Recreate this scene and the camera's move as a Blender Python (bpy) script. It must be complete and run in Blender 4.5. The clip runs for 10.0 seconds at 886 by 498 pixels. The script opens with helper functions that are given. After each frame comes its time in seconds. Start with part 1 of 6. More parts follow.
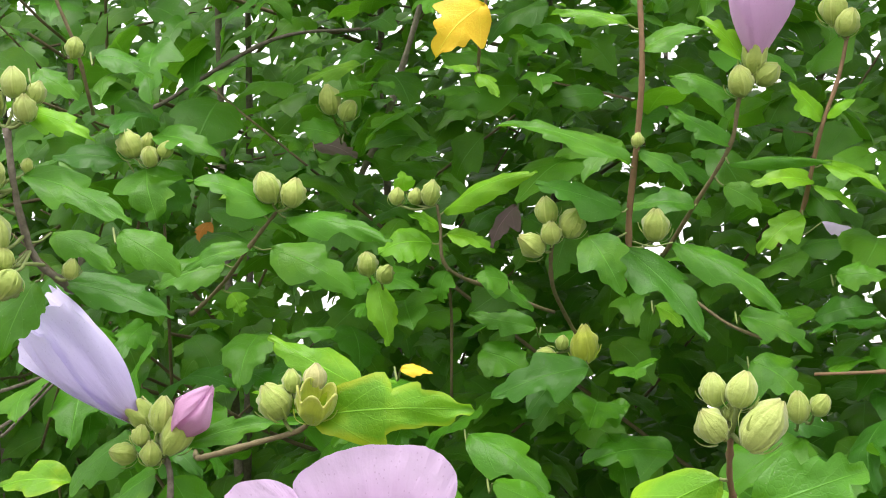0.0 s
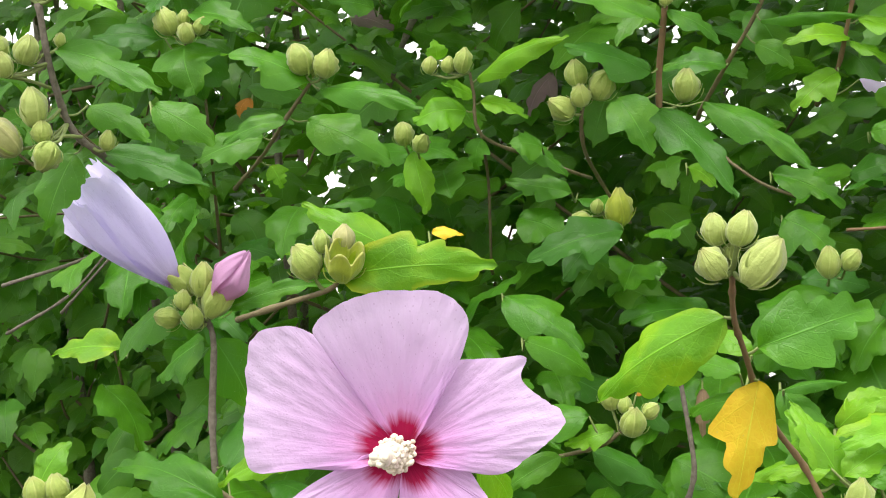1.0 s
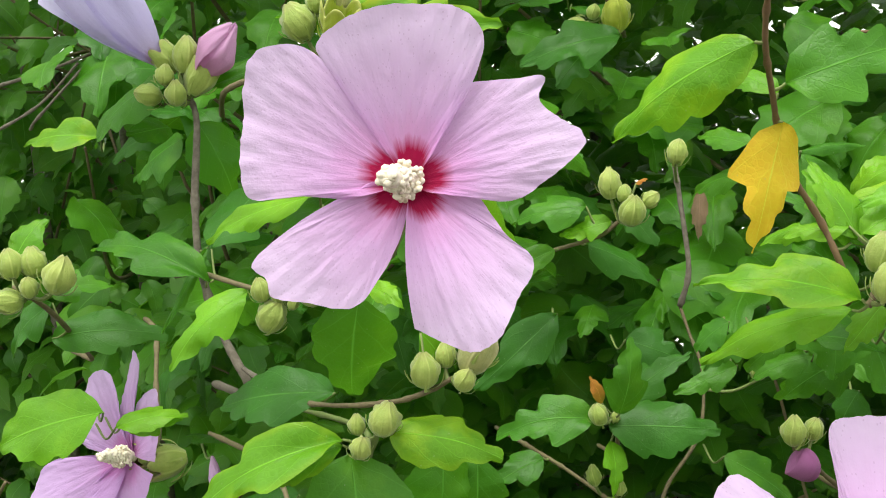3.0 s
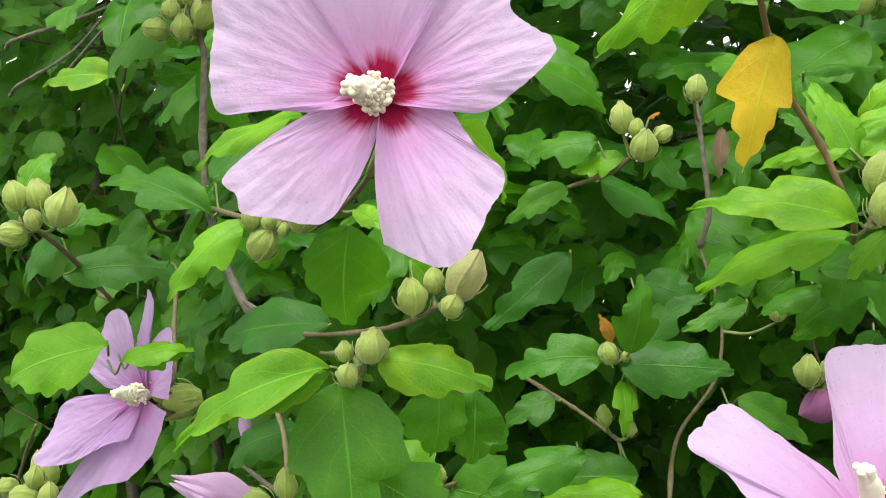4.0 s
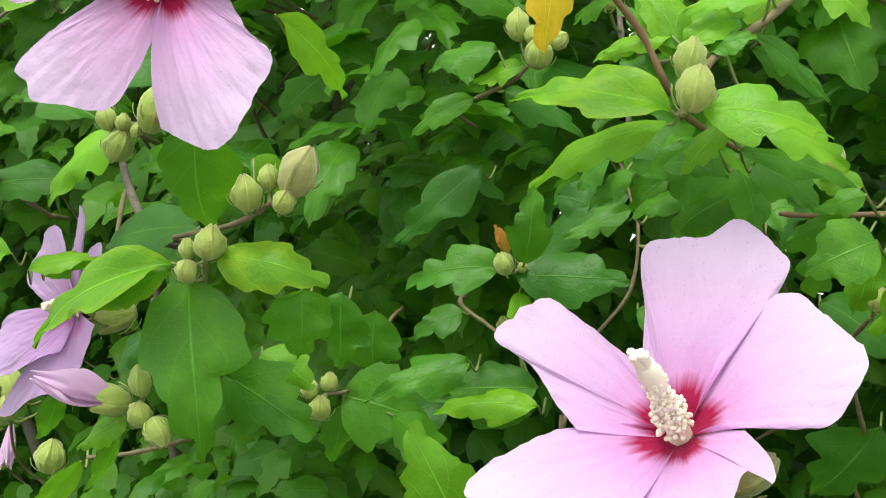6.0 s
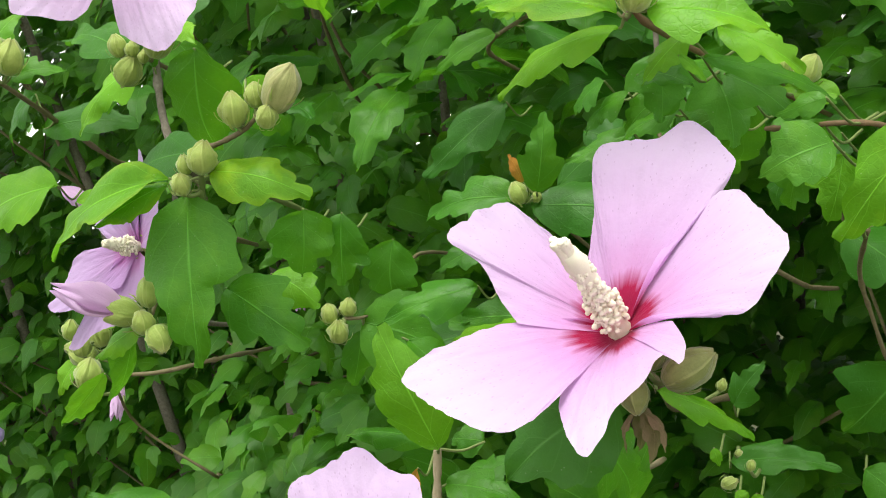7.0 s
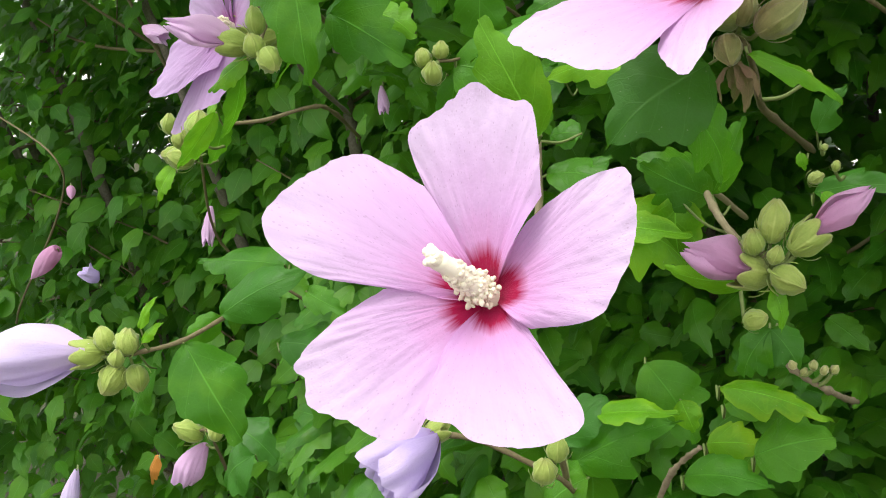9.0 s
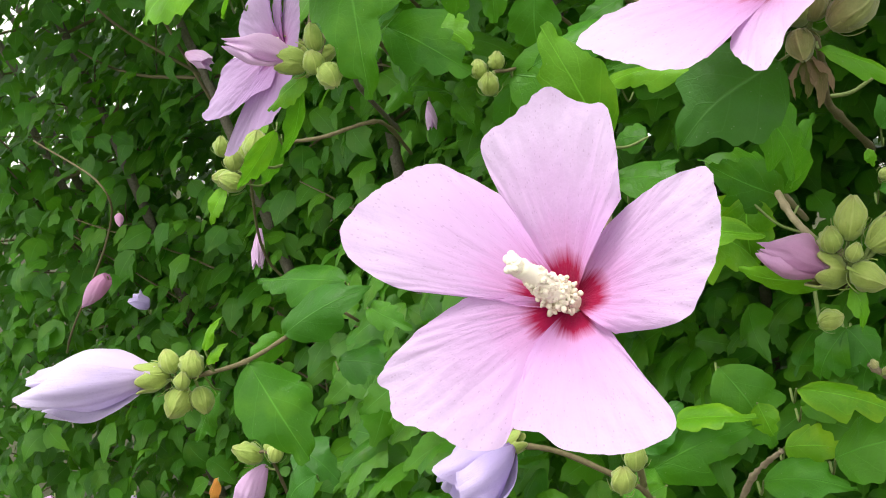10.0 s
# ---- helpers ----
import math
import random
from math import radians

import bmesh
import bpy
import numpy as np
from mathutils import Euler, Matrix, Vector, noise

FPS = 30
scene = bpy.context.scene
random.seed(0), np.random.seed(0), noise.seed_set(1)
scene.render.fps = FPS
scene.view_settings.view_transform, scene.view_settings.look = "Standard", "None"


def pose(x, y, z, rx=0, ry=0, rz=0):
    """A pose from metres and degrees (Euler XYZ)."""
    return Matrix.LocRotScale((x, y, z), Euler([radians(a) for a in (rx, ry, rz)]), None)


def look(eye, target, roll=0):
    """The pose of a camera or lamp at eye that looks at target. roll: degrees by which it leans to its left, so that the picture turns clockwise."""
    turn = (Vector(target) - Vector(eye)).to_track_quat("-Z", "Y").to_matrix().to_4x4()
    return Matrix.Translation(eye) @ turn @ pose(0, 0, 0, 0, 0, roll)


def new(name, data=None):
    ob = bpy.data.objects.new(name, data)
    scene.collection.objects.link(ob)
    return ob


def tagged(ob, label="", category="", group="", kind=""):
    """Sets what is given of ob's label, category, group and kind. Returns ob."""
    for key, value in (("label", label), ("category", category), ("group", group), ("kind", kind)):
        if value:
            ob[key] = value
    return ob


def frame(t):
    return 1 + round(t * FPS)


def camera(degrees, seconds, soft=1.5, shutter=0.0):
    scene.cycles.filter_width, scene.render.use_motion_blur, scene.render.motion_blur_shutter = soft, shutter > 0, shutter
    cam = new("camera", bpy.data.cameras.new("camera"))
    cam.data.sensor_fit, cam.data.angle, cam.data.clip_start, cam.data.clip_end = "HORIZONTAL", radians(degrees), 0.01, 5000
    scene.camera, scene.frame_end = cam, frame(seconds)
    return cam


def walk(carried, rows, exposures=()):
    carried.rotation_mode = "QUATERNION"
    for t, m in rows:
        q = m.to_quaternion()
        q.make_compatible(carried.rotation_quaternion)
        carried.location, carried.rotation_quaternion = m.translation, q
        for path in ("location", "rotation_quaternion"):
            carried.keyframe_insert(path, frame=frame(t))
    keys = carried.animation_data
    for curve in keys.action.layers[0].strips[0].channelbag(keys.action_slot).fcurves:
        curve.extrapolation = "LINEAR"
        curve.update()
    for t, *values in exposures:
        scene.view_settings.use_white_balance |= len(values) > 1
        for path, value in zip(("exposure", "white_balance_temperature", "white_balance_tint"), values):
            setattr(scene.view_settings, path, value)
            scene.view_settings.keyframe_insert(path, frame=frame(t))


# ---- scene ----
cam = camera(38.9, 10.0, soft=1.0)
PATH = [
    (0, (0.13, -0.009, 1.583), (-0.248, 1.952, 1.679), -0.5),
    (0.5, (0.12, -0.024, 1.583), (-0.309, 1.929, 1.597), -1.1),
    (1, (0.148, -0.017, 1.572), (-0.331, 1.923, 1.487), -1.9),
    (1.5, (0.128, -0.006, 1.56), (-0.288, 1.943, 1.39), -1.0),
    (2, (0.14, -0.009, 1.549), (-0.287, 1.929, 1.303), -1.3),
    (2.2, (0.13, -0.008, 1.54), (-0.277, 1.933, 1.281), -0.9),
    (3.3, (0.129, 0.002, 1.517), (-0.308, 1.936, 1.257), -0.4),
    (3.5, (0.137, 0.005, 1.514), (-0.327, 1.931, 1.239), -0.8),
    (4, (0.155, 0.011, 1.503), (-0.377, 1.916, 1.2), -0.8),
    (4.5, (0.162, 0.021, 1.501), (-0.38, 1.919, 1.183), -0.7),
    (5, (0.189, 0.022, 1.493), (-0.36, 1.917, 1.167), -1.2),
    (5.5, (0.218, 0.037, 1.489), (-0.384, 1.91, 1.129), -0.7),
    (5.7, (0.226, 0.034, 1.487), (-0.395, 1.9, 1.122), -0.9),
    (6.8, (0.302, 0.049, 1.457), (-0.61, 1.791, 1.089), -3.0),
    (7, (0.311, 0.046, 1.452), (-0.615, 1.78, 1.085), -2.9),
    (7.5, (0.33, 0.045, 1.442), (-0.613, 1.765, 1.048), -3.3),
    (8, (0.325, 0.04, 1.415), (-0.635, 1.745, 1.0), -3.7),
    (8.5, (0.318, 0.015, 1.405), (-0.644, 1.696, 0.903), -4.6),
    (9, (0.315, 0.0, 1.387), (-0.692, 1.649, 0.869), -5.7),
    (9.5, (0.306, -0.008, 1.384), (-0.715, 1.624, 0.841), -6.8),
    (10, (0.303, -0.004, 1.385), (-0.755, 1.623, 0.901), -8.1),
]
walk(cam, [(t, look(eye, target, roll)) for t, eye, target, roll in PATH],
     exposures=[(0, 0.66, 6500, 19), (1, 0.58, 6500, 17), (2, 0.45, 6500, 12), (4.5, 0.42, 6500, 9), (7, 0.45, 6500, 8), (10, 0.40, 6500, 9)])

# ---- light: a bright overcast sky, a weak wide sun from high behind the camera ----
world = bpy.data.worlds.new("overcast_sky")
scene.world = world
world.use_nodes = True
wn = world.node_tree.nodes
sky = wn.new("ShaderNodeTexSky")
sky.sky_type, sky.sun_disc = "NISHITA", False
sky.sun_elevation, sky.sun_rotation = radians(68), radians(205)
sky.air_density, sky.dust_density, sky.ozone_density = 1.0, 5.0, 0.6
haze = wn.new("ShaderNodeMixRGB")
haze.inputs[0].default_value = 0.85
haze.inputs[2].default_value = (7.5, 7.45, 7.3, 1)
world.node_tree.links.new(sky.outputs[0], haze.inputs[1])
world.node_tree.links.new(haze.outputs[0], wn["Background"].inputs[0])
wn["Background"].inputs[1].default_value = 0.20

sun_lamp = bpy.data.lights.new("sun", "SUN")
sun_lamp.energy, sun_lamp.angle, sun_lamp.color = 2.4, radians(25), (1.0, 0.97, 0.92)
sun = new("sun", sun_lamp)
sun.matrix_world = look((-0.5, -0.30, 5.0), (0, 0.5, 1.3))


# ---- materials ----
def material(name):
    m = bpy.data.materials.new(name)
    m.use_nodes = True
    return m, m.node_tree.nodes, m.node_tree.links, m.node_tree.nodes["Principled BSDF"]


def math_node(nodes, links, op, a, b=0.0, clamp=False):
    n = nodes.new("ShaderNodeMath")
    n.operation, n.use_clamp = op, clamp
    for i, v in enumerate((a, b)):
        if isinstance(v, (int, float)):
            n.inputs[i].default_value = v
        else:
            links.new(v, n.inputs[i])
    return n.outputs[0]


def mix_node(nodes, links, fac, a, b, mode="MIX"):
    n = nodes.new("ShaderNodeMixRGB")
    n.blend_type = mode
    for i, v in enumerate((fac, a, b)):
        if isinstance(v, (int, float)):
            n.inputs[i].default_value = v
        elif isinstance(v, tuple):
            n.inputs[i].default_value = (*v, 1)
        else:
            links.new(v, n.inputs[i])
    return n.outputs[0]


def noise_node(nodes, links, scale, detail=3, vector=None, rough=0.55):
    n = nodes.new("ShaderNodeTexNoise")
    n.inputs["Scale"].default_value, n.inputs["Detail"].default_value, n.inputs["Roughness"].default_value = scale, detail, rough
    if vector is not None:
        links.new(vector, n.inputs["Vector"])
    return n.outputs["Fac"]


def ramp_node(nodes, links, fac, stops):
    n = nodes.new("ShaderNodeValToRGB")
    e = n.color_ramp.elements
    while len(e) < len(stops):
        e.new(0.5)
    for el, (p, c) in zip(e, stops):
        el.position, el.color = p, (*c, 1)
    links.new(fac, n.inputs[0])
    return n.outputs[0]


def see_through(m, nodes, links, bsdf, colour, share):
    """Adds the light that a thin blade lets through."""
    t = nodes.new("ShaderNodeBsdfTranslucent")
    links.new(colour, t.inputs[0])
    mix = nodes.new("ShaderNodeMixShader")
    mix.inputs[0].default_value = share
    links.new(bsdf.outputs[0], mix.inputs[1])
    links.new(t.outputs[0], mix.inputs[2])
    links.new(mix.outputs[0], nodes["Material Output"].inputs[0])


def leaf_material(name, base, second, patch=0.0, patch_colour=(0.42, 0.48, 0.03), edge=0.0, edge_colour=(0.4, 0.42, 0.03), rough=0.42, island=False, tone=0.55):
    m, nodes, links, bsdf = material(name)
    uv = nodes.new("ShaderNodeUVMap").outputs[0]
    sep = nodes.new("ShaderNodeSeparateXYZ")
    links.new(uv, sep.inputs[0])
    u, v = sep.outputs[0], sep.outputs[1]
    av = math_node(nodes, links, "ABSOLUTE", v)
    if island:
        rnd = nodes.new("ShaderNodeNewGeometry").outputs["Random Per Island"]
    else:
        rnd = nodes.new("ShaderNodeObjectInfo").outputs["Random"]
    geo = nodes.new("ShaderNodeNewGeometry").outputs["Position"]
    # tone from leaf to leaf, blotches, fine grain
    colour = mix_node(nodes, links, rnd, base, second)
    blot = noise_node(nodes, links, 55, 4, geo)
    colour = mix_node(nodes, links, math_node(nodes, links, "MULTIPLY", blot, tone), colour, tuple(c * 0.55 for c in base), "MIX")
    if patch:
        big = noise_node(nodes, links, 48, 6, geo)
        fac = math_node(nodes, links, "MULTIPLY", math_node(nodes, links, "SUBTRACT", big, 0.50), 5.5, True)
        colour = mix_node(nodes, links, math_node(nodes, links, "MULTIPLY", fac, patch), colour, patch_colour)
    if edge:
        wob = math_node(nodes, links, "ADD", av, math_node(nodes, links, "MULTIPLY", blot, 0.5))
        fac = math_node(nodes, links, "MULTIPLY", math_node(nodes, links, "SUBTRACT", wob, 0.95), 4.0, True)
        colour = mix_node(nodes, links, math_node(nodes, links, "MULTIPLY", fac, edge), colour, edge_colour)
    # veins: the midrib and slanting side veins
    mid = math_node(nodes, links, "SUBTRACT", 1.0, math_node(nodes, links, "MULTIPLY", av, 24.0), True)
    slant = math_node(nodes, links, "SUBTRACT", u, math_node(nodes, links, "MULTIPLY", av, 0.42))
    saw = math_node(nodes, links, "FRACT", math_node(nodes, links, "ADD", math_node(nodes, links, "MULTIPLY", slant, 3.4), math_node(nodes, links, "ADD", math_node(nodes, links, "MULTIPLY", rnd, 1.0), math_node(nodes, links, "MULTIPLY", math_node(nodes, links, "SIGN", v), 0.22))))
    side = math_node(nodes, links, "SUBTRACT", 1.0, math_node(nodes, links, "MULTIPLY", math_node(nodes, links, "ABSOLUTE", math_node(nodes, links, "SUBTRACT", saw, 0.5)), 26.0), True)
    side = math_node(nodes, links, "MULTIPLY", side, 0.30)
    vein = math_node(nodes, links, "MAXIMUM", mid, side)
    colour = mix_node(nodes, links, math_node(nodes, links, "MULTIPLY", vein, 0.75), colour, tuple(min(1, c * 2.1 + 0.07 - 0.03 * (k == 2)) for k, c in enumerate(base)))
    # a net of fine veins, and broad lighter and darker tones
    cells = nodes.new("ShaderNodeTexVoronoi")
    cells.feature = "DISTANCE_TO_EDGE"
    cells.inputs["Scale"].default_value = 430
    links.new(geo, cells.inputs["Vector"])
    net = math_node(nodes, links, "SUBTRACT", 1.0, math_node(nodes, links, "MULTIPLY", cells.outputs["Distance"], 7.0), True)
    colour = mix_node(nodes, links, math_node(nodes, links, "MULTIPLY", net, 0.11), colour, tuple(min(1, c * 1.7 + 0.02) for c in base))
    broad = noise_node(nodes, links, 24, 3, geo)
    colour = mix_node(nodes, links, math_node(nodes, links, "MULTIPLY", math_node(nodes, links, "SUBTRACT", broad, 0.46), 2.6, True), colour, tuple(min(1, c * 1.45 + 0.006) for c in base))
    # pale specks
    speck = nodes.new("ShaderNodeTexVoronoi")
    speck.inputs["Scale"].default_value = 260
    links.new(geo, speck.inputs["Vector"])
    dot = math_node(nodes, links, "LESS_THAN", speck.outputs["Distance"], 0.07)
    colour = mix_node(nodes, links, math_node(nodes, links, "MULTIPLY", dot, 0.32), colour, (0.4, 0.45, 0.25))
    links.new(colour, bsdf.inputs["Base Color"])
    bsdf.inputs["Roughness"].default_value = rough
    bsdf.inputs["Specular IOR Level"].default_value = 0.33
    fine = noise_node(nodes, links, 420, 3, geo)
    height = math_node(nodes, links, "ADD", math_node(nodes, links, "ADD", math_node(nodes, links, "MULTIPLY", vein, -0.35), math_node(nodes, links, "MULTIPLY", net, -0.07)), math_node(nodes, links, "ADD", math_node(nodes, links, "MULTIPLY", fine, 0.35), math_node(nodes, links, "MULTIPLY", blot, 1.2)))
    bump = nodes.new("ShaderNodeBump")
    bump.inputs["Strength"].default_value, bump.inputs["Distance"].default_value = 0.55, 0.0014
    links.new(height, bump.inputs["Height"])
    links.new(bump.outputs[0], bsdf.inputs["Normal"])
    see_through(m, nodes, links, bsdf, mix_node(nodes, links, 0.6, colour, (0.17, 0.48, 0.015)), 0.40)
    return m


def petal_material(name, body, pale, eye, rim, streak=1.0):
    m, nodes, links, bsdf = material(name)
    uv = nodes.new("ShaderNodeUVMap").outputs[0]
    sep = nodes.new("ShaderNodeSeparateXYZ")
    links.new(uv, sep.inputs[0])
    u, v = sep.outputs[0], sep.outputs[1]
    geo = nodes.new("ShaderNodeNewGeometry").outputs["Position"]
    fan = nodes.new("ShaderNodeCombineXYZ")
    links.new(math_node(nodes, links, "MULTIPLY", v, 5.5), fan.inputs[0])
    links.new(math_node(nodes, links, "MULTIPLY", u, 1.2), fan.inputs[1])
    rnd = nodes.new("ShaderNodeObjectInfo").outputs["Random"]
    links.new(math_node(nodes, links, "MULTIPLY", rnd, 30.0), fan.inputs[2])
    rays = noise_node(nodes, links, 1.6, 3, fan.outputs[0])
    fine_fan = nodes.new("ShaderNodeCombineXYZ")
    links.new(math_node(nodes, links, "MULTIPLY", v, 34.0), fine_fan.inputs[0])
    links.new(math_node(nodes, links, "MULTIPLY", u, 5.0), fine_fan.inputs[1])
    links.new(math_node(nodes, links, "MULTIPLY", rnd, 50.0), fine_fan.inputs[2])
    ribs = noise_node(nodes, links, 1.2, 3, fine_fan.outputs[0])
    cloud = noise_node(nodes, links, 90, 3, geo)
    reach = math_node(nodes, links, "ADD", u, math_node(nodes, links, "MULTIPLY", math_node(nodes, links, "SUBTRACT", rays, 0.5), 0.14 * streak))
    colour = ramp_node(nodes, links, reach, [(0.0, body), (0.35, body), (0.85, pale), (1.0, pale)])
    colour = mix_node(nodes, links, math_node(nodes, links, "MULTIPLY", math_node(nodes, links, "SUBTRACT", ribs, 0.42), 0.24, True), colour, tuple(c * 0.88 for c in body))
    colour = mix_node(nodes, links, math_node(nodes, links, "MULTIPLY", cloud, 0.3), colour, pale)
    # scattered tiny spots
    spot = nodes.new("ShaderNodeTexVoronoi")
    spot.inputs["Scale"].default_value = 1.0
    dash_fan = nodes.new("ShaderNodeCombineXYZ")
    links.new(math_node(nodes, links, "MULTIPLY", v, 30.0), dash_fan.inputs[0])
    links.new(math_node(nodes, links, "MULTIPLY", u, 26.0), dash_fan.inputs[1])
    links.new(math_node(nodes, links, "MULTIPLY", rnd, 90.0), dash_fan.inputs[2])
    links.new(dash_fan.outputs[0], spot.inputs["Vector"])
    dots = math_node(nodes, links, "LESS_THAN", spot.outputs["Distance"], 0.17)
    colour = mix_node(nodes, links, math_node(nodes, links, "MULTIPLY", dots, 0.30), colour, tuple(c * 0.62 for c in body))
    reach = math_node(nodes, links, "ADD", reach, math_node(nodes, links, "MULTIPLY", math_node(nodes, links, "MULTIPLY", v, v), 0.09))
    halo = math_node(nodes, links, "MULTIPLY", math_node(nodes, links, "SUBTRACT", 0.42, reach), 4.5, True)
    colour = mix_node(nodes, links, math_node(nodes, links, "MULTIPLY", halo, 0.42), colour, rim)
    heart = math_node(nodes, links, "MULTIPLY", math_node(nodes, links, "SUBTRACT", 0.250, reach), 12.0, True)
    colour = mix_node(nodes, links, heart, colour, eye)
    links.new(colour, bsdf.inputs["Base Color"])
    bsdf.inputs["Roughness"].default_value = 0.62
    bsdf.inputs["Specular IOR Level"].default_value = 0.25
    bsdf.inputs["Sheen Weight"].default_value = 0.12
    crinkle_fan = nodes.new("ShaderNodeCombineXYZ")
    links.new(math_node(nodes, links, "MULTIPLY", v, 13.0), crinkle_fan.inputs[0])
    links.new(math_node(nodes, links, "MULTIPLY", u, 11.0), crinkle_fan.inputs[1])
    links.new(math_node(nodes, links, "MULTIPLY", rnd, 70.0), crinkle_fan.inputs[2])
    crinkle = noise_node(nodes, links, 1.3, 3, crinkle_fan.outputs[0])
    crepe = math_node(nodes, links, "ADD", math_node(nodes, links, "MULTIPLY", noise_node(nodes, links, 900, 3, geo), 0.35), math_node(nodes, links, "MULTIPLY", crinkle, 0.8))
    height = math_node(nodes, links, "ADD", math_node(nodes, links, "MULTIPLY", ribs, 0.30), math_node(nodes, links, "ADD", math_node(nodes, links, "MULTIPLY", crepe, 0.55), math_node(nodes, links, "MULTIPLY", cloud, 0.8)))
    bump = nodes.new("ShaderNodeBump")
    bump.inputs["Strength"].default_value, bump.inputs["Distance"].default_value = 0.56, 0.0012
    links.new(height, bump.inputs["Height"])
    links.new(bump.outputs[0], bsdf.inputs["Normal"])
    see_through(m, nodes, links, bsdf, colour, 0.38)
    return m


def plain_material(name, base, dark, scale, rough, depth, share=0.0, detail=4):
    """A grainy surface of two tones with a relief."""
    m, nodes, links, bsdf = material(name)
    geo = nodes.new("ShaderNodeNewGeometry").outputs["Position"]
    rnd = nodes.new("ShaderNodeObjectInfo").outputs["Random"]
    n1 = noise_node(nodes, links, scale, detail, geo, 0.65)
    n2 = noise_node(nodes, links, scale * 6, 2, geo)
    fac = math_node(nodes, links, "ADD", math_node(nodes, links, "MULTIPLY", math_node(nodes, links, "SUBTRACT", n1, 0.3), 1.6), math_node(nodes, links, "MULTIPLY", math_node(nodes, links, "SUBTRACT", rnd, 0.5), 0.35), True)
    colour = mix_node(nodes, links, fac, dark, base)
    colour = mix_node(nodes, links, math_node(nodes, links, "MULTIPLY", n2, 0.25), colour, tuple(c * 0.6 for c in base))
    links.new(colour, bsdf.inputs["Base Color"])
    bsdf.inputs["Roughness"].default_value = rough
    bsdf.inputs["Specular IOR Level"].default_value = 0.3
    bump = nodes.new("ShaderNodeBump")
    bump.inputs["Strength"].default_value, bump.inputs["Distance"].default_value = 0.5, depth
    links.new(math_node(nodes, links, "ADD", n1, math_node(nodes, links, "MULTIPLY", n2, 0.4)), bump.inputs["Height"])
    links.new(bump.outputs[0], bsdf.inputs["Normal"])
    if share:
        see_through(m, nodes, links, bsdf, colour, share)
    return m


def calyx_material(name, base, dark, rough=0.55, share=0.14):
    """Downy green sepals: pale keels where they meet, darker nerves between, blotches."""
    m, nodes, links, bsdf = material(name)
    sep = nodes.new("ShaderNodeSeparateXYZ")
    links.new(nodes.new("ShaderNodeUVMap").outputs[0], sep.inputs[0])
    u, v = sep.outputs[0], sep.outputs[1]
    geo = nodes.new("ShaderNodeNewGeometry").outputs["Position"]
    rnd = nodes.new("ShaderNodeObjectInfo").outputs["Random"]
    blot = noise_node(nodes, links, 190, 4, geo, 0.65)
    fine = noise_node(nodes, links, 1100, 3, geo)
    fac = math_node(nodes, links, "ADD", math_node(nodes, links, "MULTIPLY", math_node(nodes, links, "SUBTRACT", blot, 0.32), 1.8), math_node(nodes, links, "MULTIPLY", math_node(nodes, links, "SUBTRACT", rnd, 0.5), 0.5), True)
    colour = mix_node(nodes, links, fac, dark, base)
    wander = math_node(nodes, links, "ADD", u, math_node(nodes, links, "MULTIPLY", blot, 0.16))
    apart = math_node(nodes, links, "ABSOLUTE", math_node(nodes, links, "SUBTRACT", math_node(nodes, links, "FRACT", u), 0.5))
    keel = math_node(nodes, links, "SUBTRACT", 1.0, math_node(nodes, links, "MULTIPLY", apart, 11.0), True)
    stripe = math_node(nodes, links, "ABSOLUTE", math_node(nodes, links, "SUBTRACT", math_node(nodes, links, "FRACT", math_node(nodes, links, "MULTIPLY", wander, 3.0)), 0.5))
    nerve = math_node(nodes, links, "SUBTRACT", 1.0, math_node(nodes, links, "MULTIPLY", stripe, 5.0), True)
    colour = mix_node(nodes, links, math_node(nodes, links, "MULTIPLY", nerve, 0.09), colour, tuple(c * 0.55 for c in dark))
    colour = mix_node(nodes, links, math_node(nodes, links, "MULTIPLY", keel, 0.50), colour, tuple(min(1, c * 1.25 + 0.04) for c in base))
    tip = math_node(nodes, links, "MULTIPLY", math_node(nodes, links, "SUBTRACT", v, 0.86), 5.0, True)
    colour = mix_node(nodes, links, math_node(nodes, links, "MULTIPLY", tip, 0.5), colour, (0.42, 0.36, 0.16))
    links.new(colour, bsdf.inputs["Base Color"])
    bsdf.inputs["Roughness"].default_value = rough
    bsdf.inputs["Specular IOR Level"].default_value = 0.35
    bsdf.inputs["Sheen Weight"].default_value = 0.25
    bump = nodes.new("ShaderNodeBump")
    bump.inputs["Strength"].default_value, bump.inputs["Distance"].default_value = 0.7, 0.0008
    links.new(math_node(nodes, links, "ADD", math_node(nodes, links, "MULTIPLY", nerve, -0.12), math_node(nodes, links, "ADD", blot, math_node(nodes, links, "MULTIPLY", fine, 0.4))), bump.inputs["Height"])
    links.new(bump.outputs[0], bsdf.inputs["Normal"])
    see_through(m, nodes, links, bsdf, colour, share)
    return m


